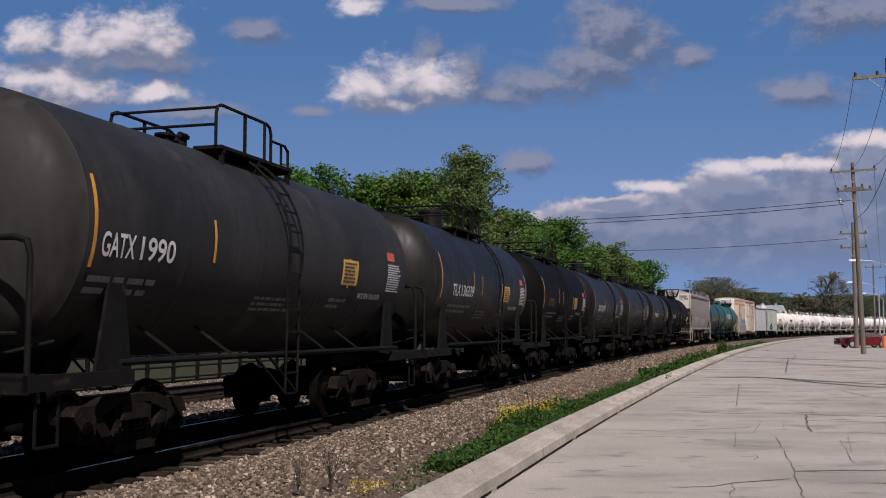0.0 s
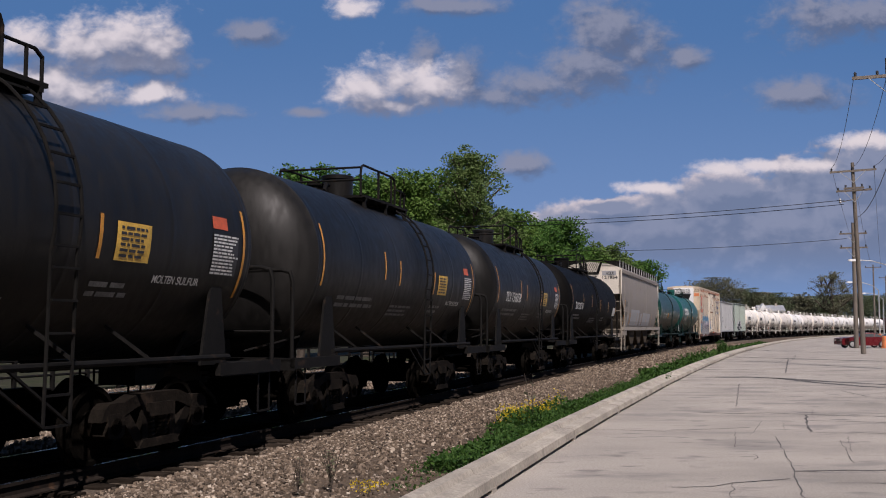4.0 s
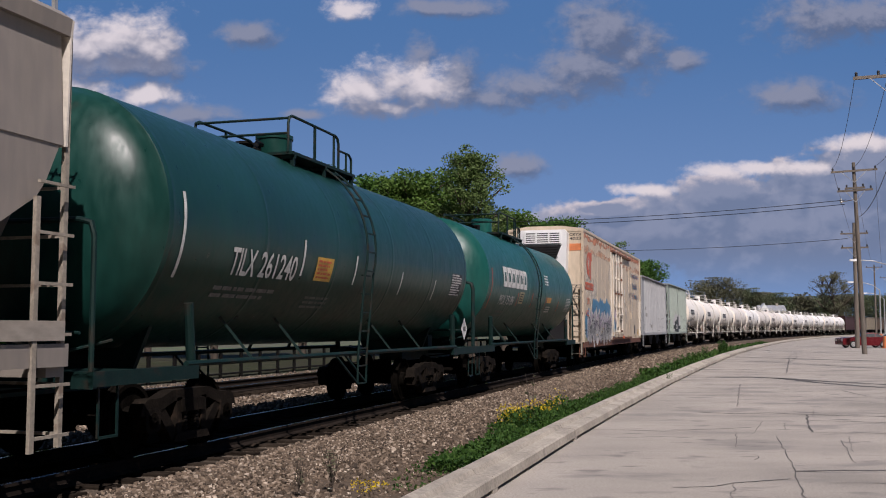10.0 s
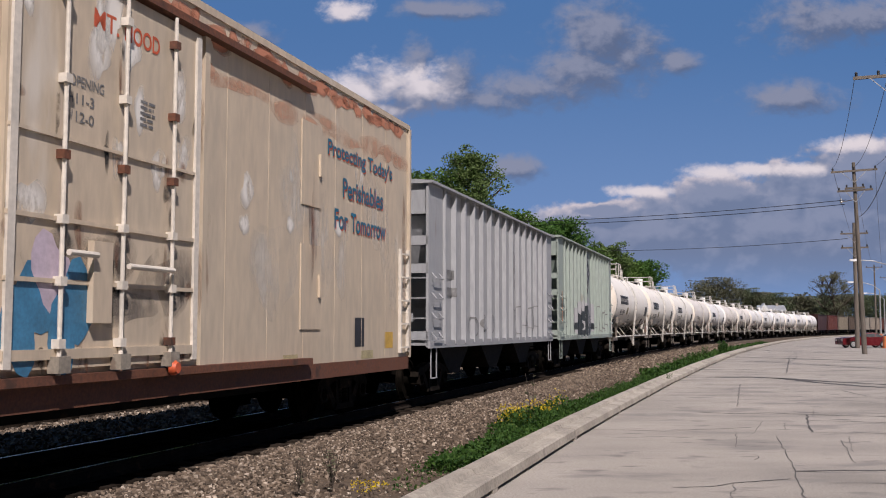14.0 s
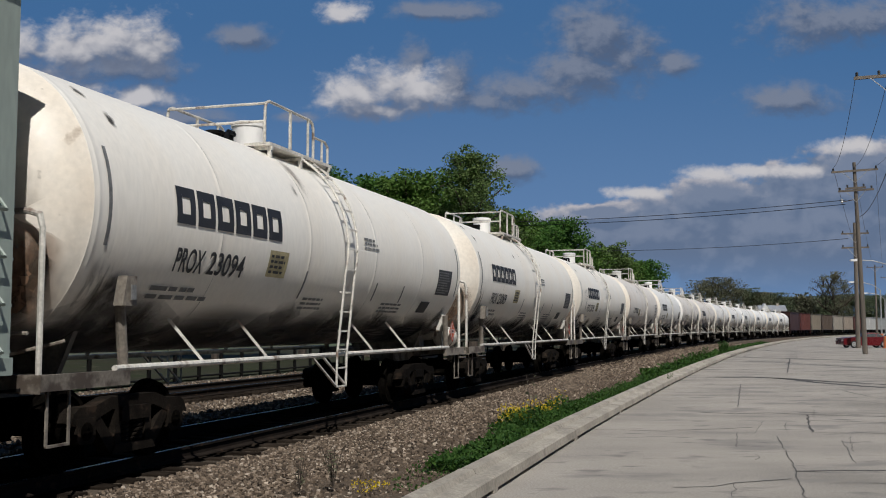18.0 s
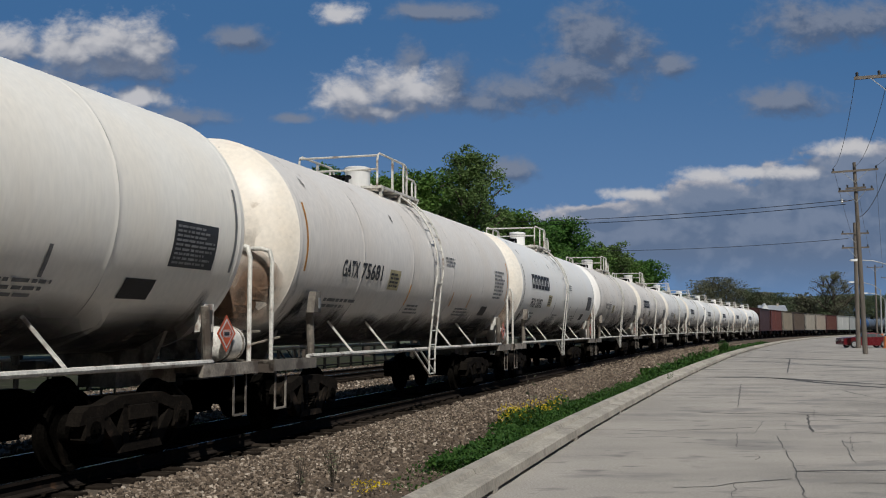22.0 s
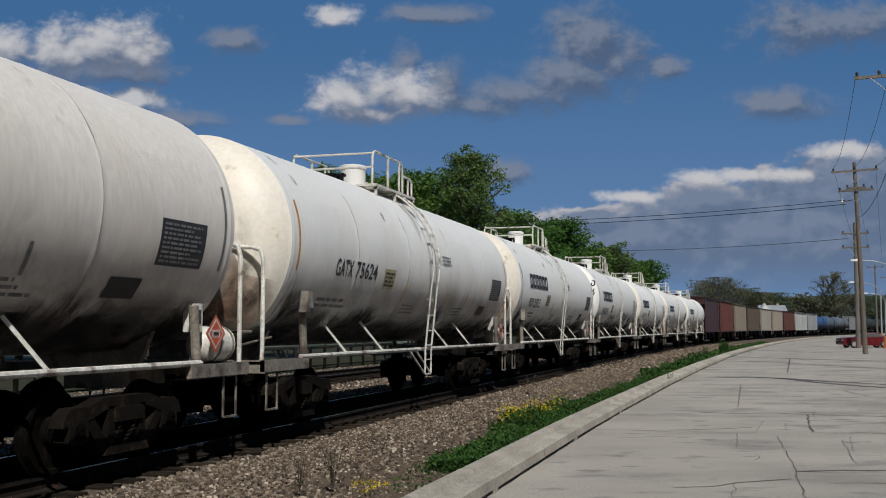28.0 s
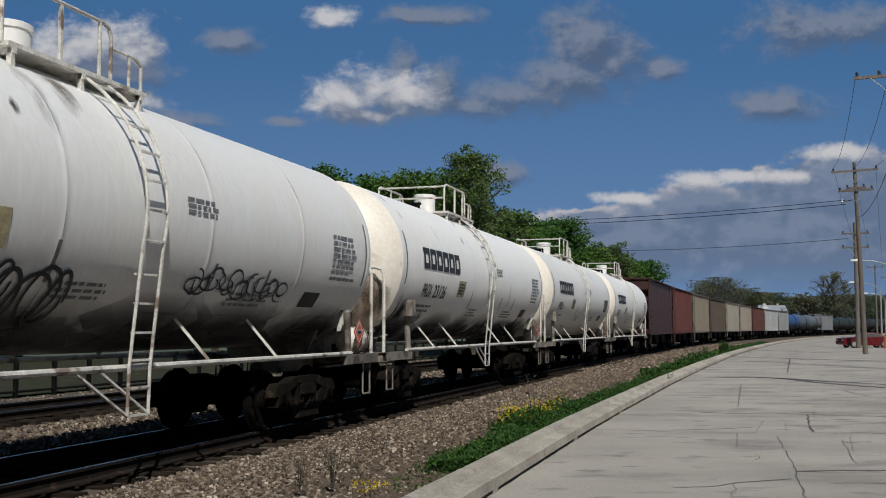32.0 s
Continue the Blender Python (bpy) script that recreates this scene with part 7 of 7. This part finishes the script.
def tree(x, y, height, spread, mat, seed, label, n=5200, leaf=0.20, gaps=0.5, low=0.22, base=-0.24, limb=1.0):
    """Tapered trunk and limbs, and a crown of leaf clumps round the limbs' ends."""
    rn = random.Random(seed)
    ob = thing("tree", label, "tree")
    ob.matrix_basis = pose(x, y, base, 0, 0, rn.uniform(0, 360))
    m = M()
    r0 = 0.018 * height + 0.05
    lean = (rn.uniform(-.03, .03), rn.uniform(-.03, .03))
    spine = [(lean[0] * z * 1.0 + 0.12 * math.sin(z * 0.7 + seed), lean[1] * z + 0.12 * math.cos(z * 0.6 + seed), z) for z in [height * k / 8 * 0.9 for k in range(9)]]
    for k in range(8):
        m.tube([spine[k], spine[k + 1]], r0 * (1 - k / 9), 7)
    tips = []
    nb = 46 if limb == 1 else 15
    for i in range(nb):
        t = low + (0.97 - low) * (i + rn.random()) / nb
        z = height * 0.9 * t
        k = min(7, int(t * 8))
        ax, ay = spine[k][0], spine[k][1]
        az = i * 2.4 + rn.uniform(-.5, .5)
        prof = math.sin(math.pi * min(1, (1 - t) * 0.80 + 0.16)) ** 0.75
        if gaps > 0.8 and low < 0.25:       # a tall narrow crown
            prof = 1.1 * ((1 - t) / (1 - low)) ** 0.45
        ln = spread * prof * rn.uniform(0.65, 1.1)
        rise = ln * rn.uniform(0.25, 0.75)
        p1 = (ax + math.cos(az) * ln * 0.5, ay + math.sin(az) * ln * 0.5, z + rise * 0.35)
        p2 = (ax + math.cos(az) * ln, ay + math.sin(az) * ln, z + rise)
        m.tube([(ax, ay, z), p1, p2], max(0.02, r0 * 0.32 * limb * (1 - t * 0.6)), 5)
        tips += [(p1, 0.75), (p2, 1.0)]
        for j in range(2 if limb == 1 else 7):
            q = (p1[0] + rn.uniform(-1, 1) * ln * .35, p1[1] + rn.uniform(-1, 1) * ln * .35, p1[2] + rn.uniform(0.0, .5) * ln)
            m.tube([p1, q], max(0.012, r0 * 0.13 * limb), 4)
            tips.append((q, 0.8))
    tips.append(((spine[8][0], spine[8][1], height * 0.93), 0.7))
    part("trunk", m, BARK, ob)
    r = np.random.RandomState(seed)
    c = np.array([t[0] for t in tips])
    w = np.array([t[1] for t in tips])
    k = r.choice(len(tips), n)
    cl = spread * 0.21 * (1 - 0.4 * gaps)
    d = r.normal(size=(n, 3))
    d /= np.linalg.norm(d, axis=1)[:, None]
    pts = c[k] + d * (r.uniform(0, 1, n) ** 0.45)[:, None] * cl * w[k][:, None] * np.array([1.25, 1.25, 0.85]) * 1.35
    pts[:, 2] = np.minimum(pts[:, 2], height)
    part("crown", leaves("crown", pts, leaf, mat, seed, up=0.5), mat, ob, smooth=0)
    return ob


DEEP, FRESH = "broad tree in dense dark green spring leaf", "tall tree in airy light green young leaf"
for x, y, hgt, spr, mt, lab, n, lf, gp in ((-8.6, 62, 11.6, 3.1, LEAF_B, DEEP, 6500, .26, .2), (-5.0, 66, 11.4, 2.8, LEAF_B, DEEP, 6000, .26, .2), (-1.9, 66, 12.3, 3.2, LEAF_A, DEEP, 6500, .26, .3), (1.9, 66, 14.3, 3.5, LEAF_E, FRESH, 6000, .20, .95),
                                           (-0.2, 73, 11.6, 3.0, LEAF_A, DEEP, 5500, .27, .3), (4.6, 78, 11.0, 2.8, LEAF_A, DEEP, 5000, .27, .4), (8.2, 90, 10.6, 3.0, LEAF_B, DEEP, 5000, .28, .3), (11.8, 105, 13.2, 3.6, LEAF_B, DEEP, 6500, .32, .1),
                                           (15.4, 112, 10.4, 3.0, LEAF_A, DEEP, 4500, .32, .3), (18.9, 120, 11.5, 3.2, LEAF_E, FRESH, 4200, .32, .5), (23.6, 135, 10.9, 3.2, LEAF_A, DEEP, 4200, .34, .3), (29.3, 150, 11.7, 3.5, LEAF_B, DEEP, 4500, .38, .2),
                                           (-13.5, 60, 10.0, 3.0, LEAF_B, DEEP, 4500, .28, .2), (-18, 62, 9.5, 3.0, LEAF_A, DEEP, 3800, .3, .2)):
    tree(x, y, hgt + 0.3, spr, mt, int(x * 7 + y * 3) % 997, lab, int(n * 4.2), lf * 0.54, gp)
for x, y, hgt in ((-24, 58, 9.5), (-30, 52, 10), (-33, 44, 9), (-36, 36, 9.5), (-37, 27, 9), (-38, 18, 9.5), (-39, 9, 9)):     # added unseen trees that block low sky light from under the train
    tree(x, y, hgt, 4.2, LEAF_B, int(y * 5 - x), DEEP, 2600, 0.5, 0.1, low=0.08)
# far crowns carry the haze in their leaf colour
far_kinds = [(LEAF_D, "distant tree in thin haze-paled olive-brown spring leaf"), (LEAF_F, "distant tree in haze-paled green leaf"), (LEAF_D, "distant tree in dull haze-paled green leaf")]
rng = random.Random(8)
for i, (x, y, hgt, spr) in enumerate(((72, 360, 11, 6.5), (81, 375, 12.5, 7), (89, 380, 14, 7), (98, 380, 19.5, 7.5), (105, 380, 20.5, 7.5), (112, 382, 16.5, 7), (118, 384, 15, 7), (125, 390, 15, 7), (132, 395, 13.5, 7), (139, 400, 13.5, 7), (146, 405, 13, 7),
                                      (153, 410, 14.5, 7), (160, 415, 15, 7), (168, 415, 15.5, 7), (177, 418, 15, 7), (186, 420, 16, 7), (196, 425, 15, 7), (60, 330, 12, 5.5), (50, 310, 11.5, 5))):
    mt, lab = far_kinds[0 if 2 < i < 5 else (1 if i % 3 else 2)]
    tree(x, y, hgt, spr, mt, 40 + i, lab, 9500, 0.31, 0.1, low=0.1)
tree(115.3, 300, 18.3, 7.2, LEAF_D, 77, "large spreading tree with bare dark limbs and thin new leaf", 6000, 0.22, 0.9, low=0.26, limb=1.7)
tree(108, 306, 12, 4.5, LEAF_D, 79, "distant tree in thin haze-paled olive-brown spring leaf", 1200, 0.5, 0.5)


def weeds(name, label, s0, s1, o0, o1, n, hgt, size, mat, seed, kerbside=False, clump=0.0):
    r = np.random.RandomState(seed)
    s = s0 + (s1 - s0) * r.uniform(0, 1, n) ** 1.3
    t = r.uniform(0, 1, n)
    ko = np.array([kerb_off(q) for q in s]) - 5.57
    off = o0 + (o1 - o0) * t + ko
    patch = np.array([0.55 + 0.9 * noise.noise(Vector((q * 0.9, o * 1.6, seed))) for q, o in zip(s, off)])
    z = -0.09 + hgt * np.clip(patch, 0.08, 1.5) * r.uniform(0, 1, n) ** 0.8
    keep = patch > clump
    h = np.interp(s, _S, _H)
    pts = np.stack([np.interp(s, _S, _X) + off * np.cos(h), np.interp(s, _S, _Y) - off * np.sin(h), z], -1)[keep]
    me = leaves(name, pts, size, mat, seed, up=0.9)
    return tagged(new(name, me), label, "weeds", kind="stuff")


weeds("weeds", "low leafy green weeds growing behind the kerb", 14.1, 40, 4.25, 5.14, 24000, 0.25, 0.033, LEAF_C, 21, clump=0.15)
weeds("weeds", "low leafy green weeds along the far kerb", 36, 110, 4.2, 5.1, 13000, 0.42, 0.085, LEAF_C, 22, clump=0.25)
weeds("weeds", "fine grass blades at the edge of the gravel", 12.6, 40, 4.2, 5.1, 4200, 0.12, 0.024, LEAF_C, 23, clump=0.45)
weeds("flowers", "clump of small yellow wild flowers", 19.2, 22.8, 3.85, 4.4, 1500, 0.46, 0.020, BLOOM, 24, clump=0.38)
weeds("weeds", "leafy green stems under the yellow flowers", 18.8, 23.2, 3.85, 4.6, 3600, 0.34, 0.036, LEAF_C, 25)
weeds("flowers", "small yellow wild flowers in the gravel", 12.3, 12.9, 4.0, 4.25, 150, 0.20, 0.016, BLOOM, 26)


def stem_weed(s, off, hgt, n, seed, mat, lf, label):
    rn = random.Random(seed)
    ob = thing("weed", label, "weed", "lone weeds")
    ob.matrix_basis = at_track(s, off, -0.08)
    m, tips = M(), []
    for i in range(n):
        a, l = rn.uniform(0, 6.3), hgt * rn.uniform(0.5, 1)
        k = rn.uniform(0.05, 0.3)
        p = [(0, 0, 0), (math.cos(a) * l * k * .5, math.sin(a) * l * k * .5, l * .55), (math.cos(a) * l * k, math.sin(a) * l * k, l)]
        m.tube(p, 0.004, 4)
        for j in range(lf):
            t = rn.uniform(0.2, 1)
            tips.append((math.cos(a) * l * k * t, math.sin(a) * l * k * t, l * t))
    part("stem", m, BARK if mat is LEAF_D else LEAF_C, ob)
    part("foliage", leaves("foliage", tips, 0.028 if hgt < 0.5 else 0.05, mat, seed, up=0.5), mat, ob, smooth=0)


stem_weed(19.6, 4.45, 1.0, 4, 1, LEAF_D, 6, "tall dry thin weed stalk by the kerb")
stem_weed(12.6, 3.7, 0.44, 10, 2, LEAF_D, 4, "thin wiry dry weed in the gravel")
stem_weed(12.3, 3.45, 0.36, 8, 3, LEAF_D, 3, "thin wiry dry weed in the gravel")
stem_weed(32.6, 5.72, 0.45, 9, 4, LEAF_C, 12, "green weed growing at the kerb joint")
for k in range(5):
    stem_weed(66 + k * 1.6, 5.9 + 0.1 * (k % 2), 0.95, 12, 10 + k, LEAF_C, 26, "leafy green shrub by the far kerb")
for k in range(7):
    stem_weed(42 + k * 3.4, 5.3, 0.65, 8, 30 + k, LEAF_C, 16, "leafy green weed behind the kerb")

# ---------------------------------------------------------------- poles, wires, lamps
def pole(x, y, hgt, arms, r=0.16, label="weathered wooden utility pole with a crossarm", lean=0.0):
    ob = thing("utility_pole", label, "utility pole", "poles along the road")
    ob.matrix_basis = pose(x, y, 0, 0, -lean, 0) @ pose(0, 0, 0, 0, 0, -20)
    part("shaft", M().lathe([(-0.1, r), (hgt * 0.4, r * 0.88), (hgt, r * 0.62)], 14, "z"), WOOD, ob)
    for z, w, ins in arms:
        a = part("crossarm", M().box(-w / 2, w / 2, -0.20, -0.09, z - 0.06, z + 0.06), WOOD, ob)
        if w > 1.8:
            for sx in (-1, 1):
                part("arm_brace", M().bar((sx * w * 0.27, -0.2, z - 0.05), (0, -0.17, z - 0.75), 0.03, 0.03), GREYM, ob)
        for k in range(ins):
            xx = -w / 2 + 0.12 + (w - 0.24) * k / max(1, ins - 1)
            part("insulator", M().lathe([(z + 0.05, 0.03), (z + 0.10, 0.06), (z + 0.14, 0.05), (z + 0.19, 0.065), (z + 0.24, 0.035)], 10, "z", (xx, -0.145, 0)), WIRE, a)
    return ob


pole(17.85, 40.0, 12.4, [(11.65, 2.7, 4)])
p1 = pole(26.38, 63.9, 12.1, [(11.55, 2.75, 3), (10.45, 1.2, 2), (10.3, 2.1, 2)], lean=1.6)
part("insulator", M().lathe([(9.55, 0.05), (9.62, 0.09), (9.72, 0.06), (9.78, 0.09), (9.85, 0.04)], 10, "z", (-0.85, 0, 0)), GREYM, p1)
part("bracket", M().bar((-0.9, 0, 9.62), (0, 0, 9.75), 0.05, 0.05), WOOD, p1)
pole(33.55, 82.6, 10.2, [(9.3, 2.1, 2), (8.15, 2.1, 2)], 0.19, "dark reddish wooden utility pole with two crossarms")
pole(66.7, 157, 11.4, [(11.0, 2.4, 3)])
pole(83, 190, 11.4, [(11.0, 2.4, 3)])


def wire(a, b, sag, r=0.012):
    a, b = Vector(a), Vector(b)
    pts = [tuple(a.lerp(b, k / 16) - Vector((0, 0, sag * 4 * (k / 16) * (1 - k / 16)))) for k in range(17)]
    thing("cable", "thin dark overhead cable", "cable", "overhead cables", m=M().tube(pts, r, 5), mat=WIRE)


def arm_end(x, y, d, z):
    c, s_ = math.cos(radians(-20)), math.sin(radians(-20))
    return (x + d * c + 0.145 * s_, y + d * s_ - 0.145 * c, z)


for d in (-1.25, 0.0, 1.25):
    wire(arm_end(17.85, 40.0, d, 11.9), arm_end(26.05, 63.9, d, 11.8), 0.8)
    wire(arm_end(26.05, 63.9, d, 11.8), arm_end(66.7, 157, d * 0.9, 11.25), 1.6)
wire(arm_end(17.85, 40.0, 0.3, 9.4), arm_end(26.05, 63.9, 0.2, 8.6), 0.7, 0.018)
wire((25.5, 63.9, 9.7), (-16.0, 88.0, 11.2), 0.9, 0.022)
wire((25.5, 64.1, 9.45), (-16.0, 88.2, 10.9), 0.9, 0.022)
wire((33.0, 82.6, 8.9), (-2.0, 105.0, 10.2), 0.8, 0.022)


def street_lamp(x, y, hgt, reach, orange=False):
    ob = thing("street_lamp", "slender galvanised street lamp with a curved arm", "street lamp", "lamps along the road")
    ob.matrix_basis = pose(x, y, 0, 0, 0, 0)
    part("post", M().lathe([(0, 0.10), (0.3, 0.085), (hgt - 0.7, 0.055)], 10, "z"), GREYM, ob)
    part("arm", M().tube([(0, 0, hgt - 0.75), (-reach * 0.25, 0, hgt - 0.30), (-reach * 0.6, 0, hgt - 0.05), (-reach, 0, hgt)], 0.035, 7), GREYM, ob)
    part("lamp_head", M().prism([(-reach - 0.55, hgt - 0.03), (-reach - 0.5, hgt + 0.06), (-reach - 0.1, hgt + 0.08), (-reach + 0.05, hgt), (-reach - 0.15, hgt - 0.08), (-reach - 0.45, hgt - 0.08)], "y", -0.12, 0.12), UNIT, ob)
    if orange:
        part("base_sleeve", M().lathe([(0, 0.13), (1.1, 0.12)], 10, "z"), GLASSY, ob, "orange base sleeve")


street_lamp(31.2, 70, 6.3, 2.6)
street_lamp(40.8, 95, 5.9, 2.4, True)
street_lamp(54.2, 125, 5.9, 2.1)

# ---------------------------------------------------------------- parked cars
CARRED = material("red_car_paint", (0.105, 0.007, 0.011), 0.25, var=0.1, scale=2, fine=20)
CARWHITE = material("pale_car_paint", (0.50, 0.55, 0.58), 0.25, var=0.08, scale=2, fine=20)
TINT = material("dark_car_glass", (0.012, 0.016, 0.02), 0.25, var=0.05)
ALLOY = material("alloy_wheel", (0.55, 0.55, 0.56), 0.3, metal=0.7, var=0.1)
TYRE = material("tyre_rubber", (0.015, 0.015, 0.016), 0.85, var=0.2)


def motor_car(x, y, turn, paint, label):
    ob = thing("car", label, "car", "parked cars")
    ob.matrix_basis = pose(x, y, 0, 0, 0, turn) @ Matrix.Diagonal((0.9, 0.9, 0.9, 1))
    side = [(-2.32, 0.30), (-2.36, 0.62), (-2.28, 0.86), (-1.55, 0.96), (-0.55, 0.98), (1.35, 0.98), (2.15, 0.94), (2.34, 0.78), (2.36, 0.45), (2.25, 0.26), (1.80, 0.24), (1.72, 0.46), (1.52, 0.62), (1.30, 0.62), (1.10, 0.46), (1.02, 0.22), (-0.98, 0.22), (-1.06, 0.46), (-1.26, 0.62), (-1.48, 0.62), (-1.68, 0.46), (-1.76, 0.26)]
    part("body", M().prism(side, "y", -0.88, 0.88), paint, ob, smooth=30)
    cab = [(-0.72, 0.96), (-0.05, 1.33), (0.30, 1.39), (0.85, 1.36), (1.75, 0.97)]
    m = M()
    lo, hi = [(px, -0.80 if pz < 1 else -0.60, pz) for px, pz in cab], [(px, 0.80 if pz < 1 else 0.60, pz) for px, pz in cab]
    m.add(lo + hi, [(0, 1, 2, 3, 4), (9, 8, 7, 6, 5)] + [(i, i + 5, i + 6, i + 1) for i in range(4)])
    part("cabin", m, paint, ob, smooth=20)
    for y_ in (-1, 1):
        g = [(-0.50, 1.0), (0.0, 1.28), (0.72, 1.30), (0.72, 1.0)]
        part("side_window", M().add([(px, y_ * (0.81 - (pz - 0.96) * 0.46), pz) for px, pz in g], [(0, 1, 2, 3)]), TINT, ob, smooth=0)
        g = [(0.80, 1.0), (0.80, 1.29), (1.05, 1.24), (1.5, 1.0)]
        part("side_window", M().add([(px, y_ * (0.81 - (pz - 0.96) * 0.46), pz) for px, pz in g], [(0, 1, 2, 3)]), TINT, ob, smooth=0)
    part("windscreen", M().add([(-0.70, -0.7, 0.985), (-0.70, 0.7, 0.985), (-0.07, 0.55, 1.33), (-0.07, -0.55, 1.33)], [(0, 1, 2, 3)]), TINT, ob, smooth=0)
    part("rear_window", M().add([(1.72, -0.7, 0.99), (1.72, 0.7, 0.99), (0.88, 0.55, 1.36), (0.88, -0.55, 1.36)], [(0, 1, 2, 3)]), TINT, ob, smooth=0)
    for wx in (-1.37, 1.41):
        for wy in (-0.80, 0.80):
            w = part("wheel", M().lathe([(wy - 0.10, 0.20), (wy - 0.10, 0.31), (wy - 0.07, 0.335), (wy + 0.07, 0.335), (wy + 0.10, 0.31), (wy + 0.10, 0.20)], 24, "y", (wx, 0, 0.335)), TYRE, ob)
            part("rim", M().lathe([(wy - 0.105, 0.05), (wy - 0.108, 0.215), (wy + 0.108, 0.215), (wy + 0.105, 0.05)], 20, "y", (wx, 0, 0.335)), ALLOY, w)
    for y_ in (-0.62, 0.62):
        part("headlight", M().box(-2.37, -2.28, y_ - 0.16, y_ + 0.16, 0.62, 0.76), ALLOY, ob)
        part("tail_light", M().box(2.28, 2.37, y_ - 0.18, y_ + 0.18, 0.66, 0.80), RED, ob)
    return ob


motor_car(34.9, 84.6, 2, CARRED, "dark red two-door coupe parked on concrete")
motor_car(40.5, 92, 4, CARWHITE, "pale blue-white car parked behind the red one")
b = thing("traffic_barrel", "orange plastic traffic barrel", "barrel", m=M().lathe([(0, 0.3), (0.08, 0.3), (0.1, 0.27), (0.95, 0.22), (1.0, 0.15)], 16, "z", (35.6, 82.0, 0)), mat=GLASSY)

# ---------------------------------------------------------------- house, fence, far side of the line
def house(x, y, w, d, eave, ridge):
    ob = thing("house", "white gabled house with a grey shingle roof", "house")
    ob.matrix_basis = pose(x, y, -0.24, 0, 0, -8)
    part("wall", M().prism([(-d / 2, 0), (-d / 2, eave), (0, ridge - 0.15), (d / 2, eave), (d / 2, 0)], "x", -w / 2, w / 2), UNIT, ob, "white siding", smooth=0)
    sl = [(-d / 2 - 0.4, eave - 0.15), (0, ridge), (d / 2 + 0.4, eave - 0.15), (d / 2 + 0.4, eave + 0.05), (0, ridge + 0.22), (-d / 2 - 0.4, eave + 0.05)]
    part("roof", M().prism(sl, "x", -w / 2 - 0.3, w / 2 + 0.3), GREYM, ob, "grey shingle roof", smooth=0)
    part("gable", M().prism([(-w / 2 - 0.1, eave), (-w / 2 + 1.4, ridge + 0.8), (-w / 2 + 2.9, eave)], "y", -d / 2 - 0.6, 0), UNIT, ob, "white front gable", smooth=0)
    part("chimney", M().box(w * 0.2, w * 0.2 + 0.7, -0.4, 0.4, eave, ridge + 0.8), KERB, ob)
    for i in range(3):
        wdw = part("window", M().box(-w / 2 + 1.5 + i * 2.6, -w / 2 + 2.5 + i * 2.6, -d / 2 - 0.05, -d / 2 + 0.02, eave - 1.7, eave - 0.4), TINT, ob)


house(106.2, 330, 8.0, 7.0, 7.4, 9.0)
fence = thing("fence", "low dark steel post-and-rail fence beyond the far track", "fence")
for k in range(44):
    s = 8 + k * 1.55
    part("post", M().box(-0.05, 0.05, -0.05, 0.05, -0.1, 0.98), DARK, fence, at=at_track(s, -10.6, -0.18))
for z in (0.12, 0.50, 0.92):
    m = M()
    part("rail", M().tube([(*on_track(8 + k * 3.0, -10.6)[:2], z - 0.18) for k in range(24)], 0.035, 6), DARK, fence)
thing("yard_paving", "pale concrete yard beyond the fence", "paving", m=ribbon(ST, lambda s: [(-34, -0.20), (-20, -0.19), (-10.9, -0.19)]), mat=YARD, kind="structure", smooth=0)


# ---------------------------------------------------------------- how the train runs
def motions():
    for car, s0 in CARS:
        walk(car, [(float(t), at_track(s0 - SPEED * t, 0, RAILTOP)) for t in range(33)])
    # the clouds drift slowly to the left and settle lower
    walk(BACKDROP, [(float(t), pose(0, 0, EYE, -0.62 * (t - 16.5) / 32, 0, 1.55 * (t - 16.5) / 32)) for t in (0, 8, 16, 24, 32)])
    # all wheels turn alike: one set of keys, shared
    turn = SPEED / 0.457
    first = WHEELS[0]
    walk(first, [(k / 15, Matrix.Rotation(-turn * k / 15, 4, "Y")) for k in range(481)])
    for w in WHEELS[1:]:
        w.rotation_mode = "QUATERNION"
        w.animation_data_create()
        w.animation_data.action = first.animation_data.action
        w.animation_data.action_slot = first.animation_data.action_slot


motions()
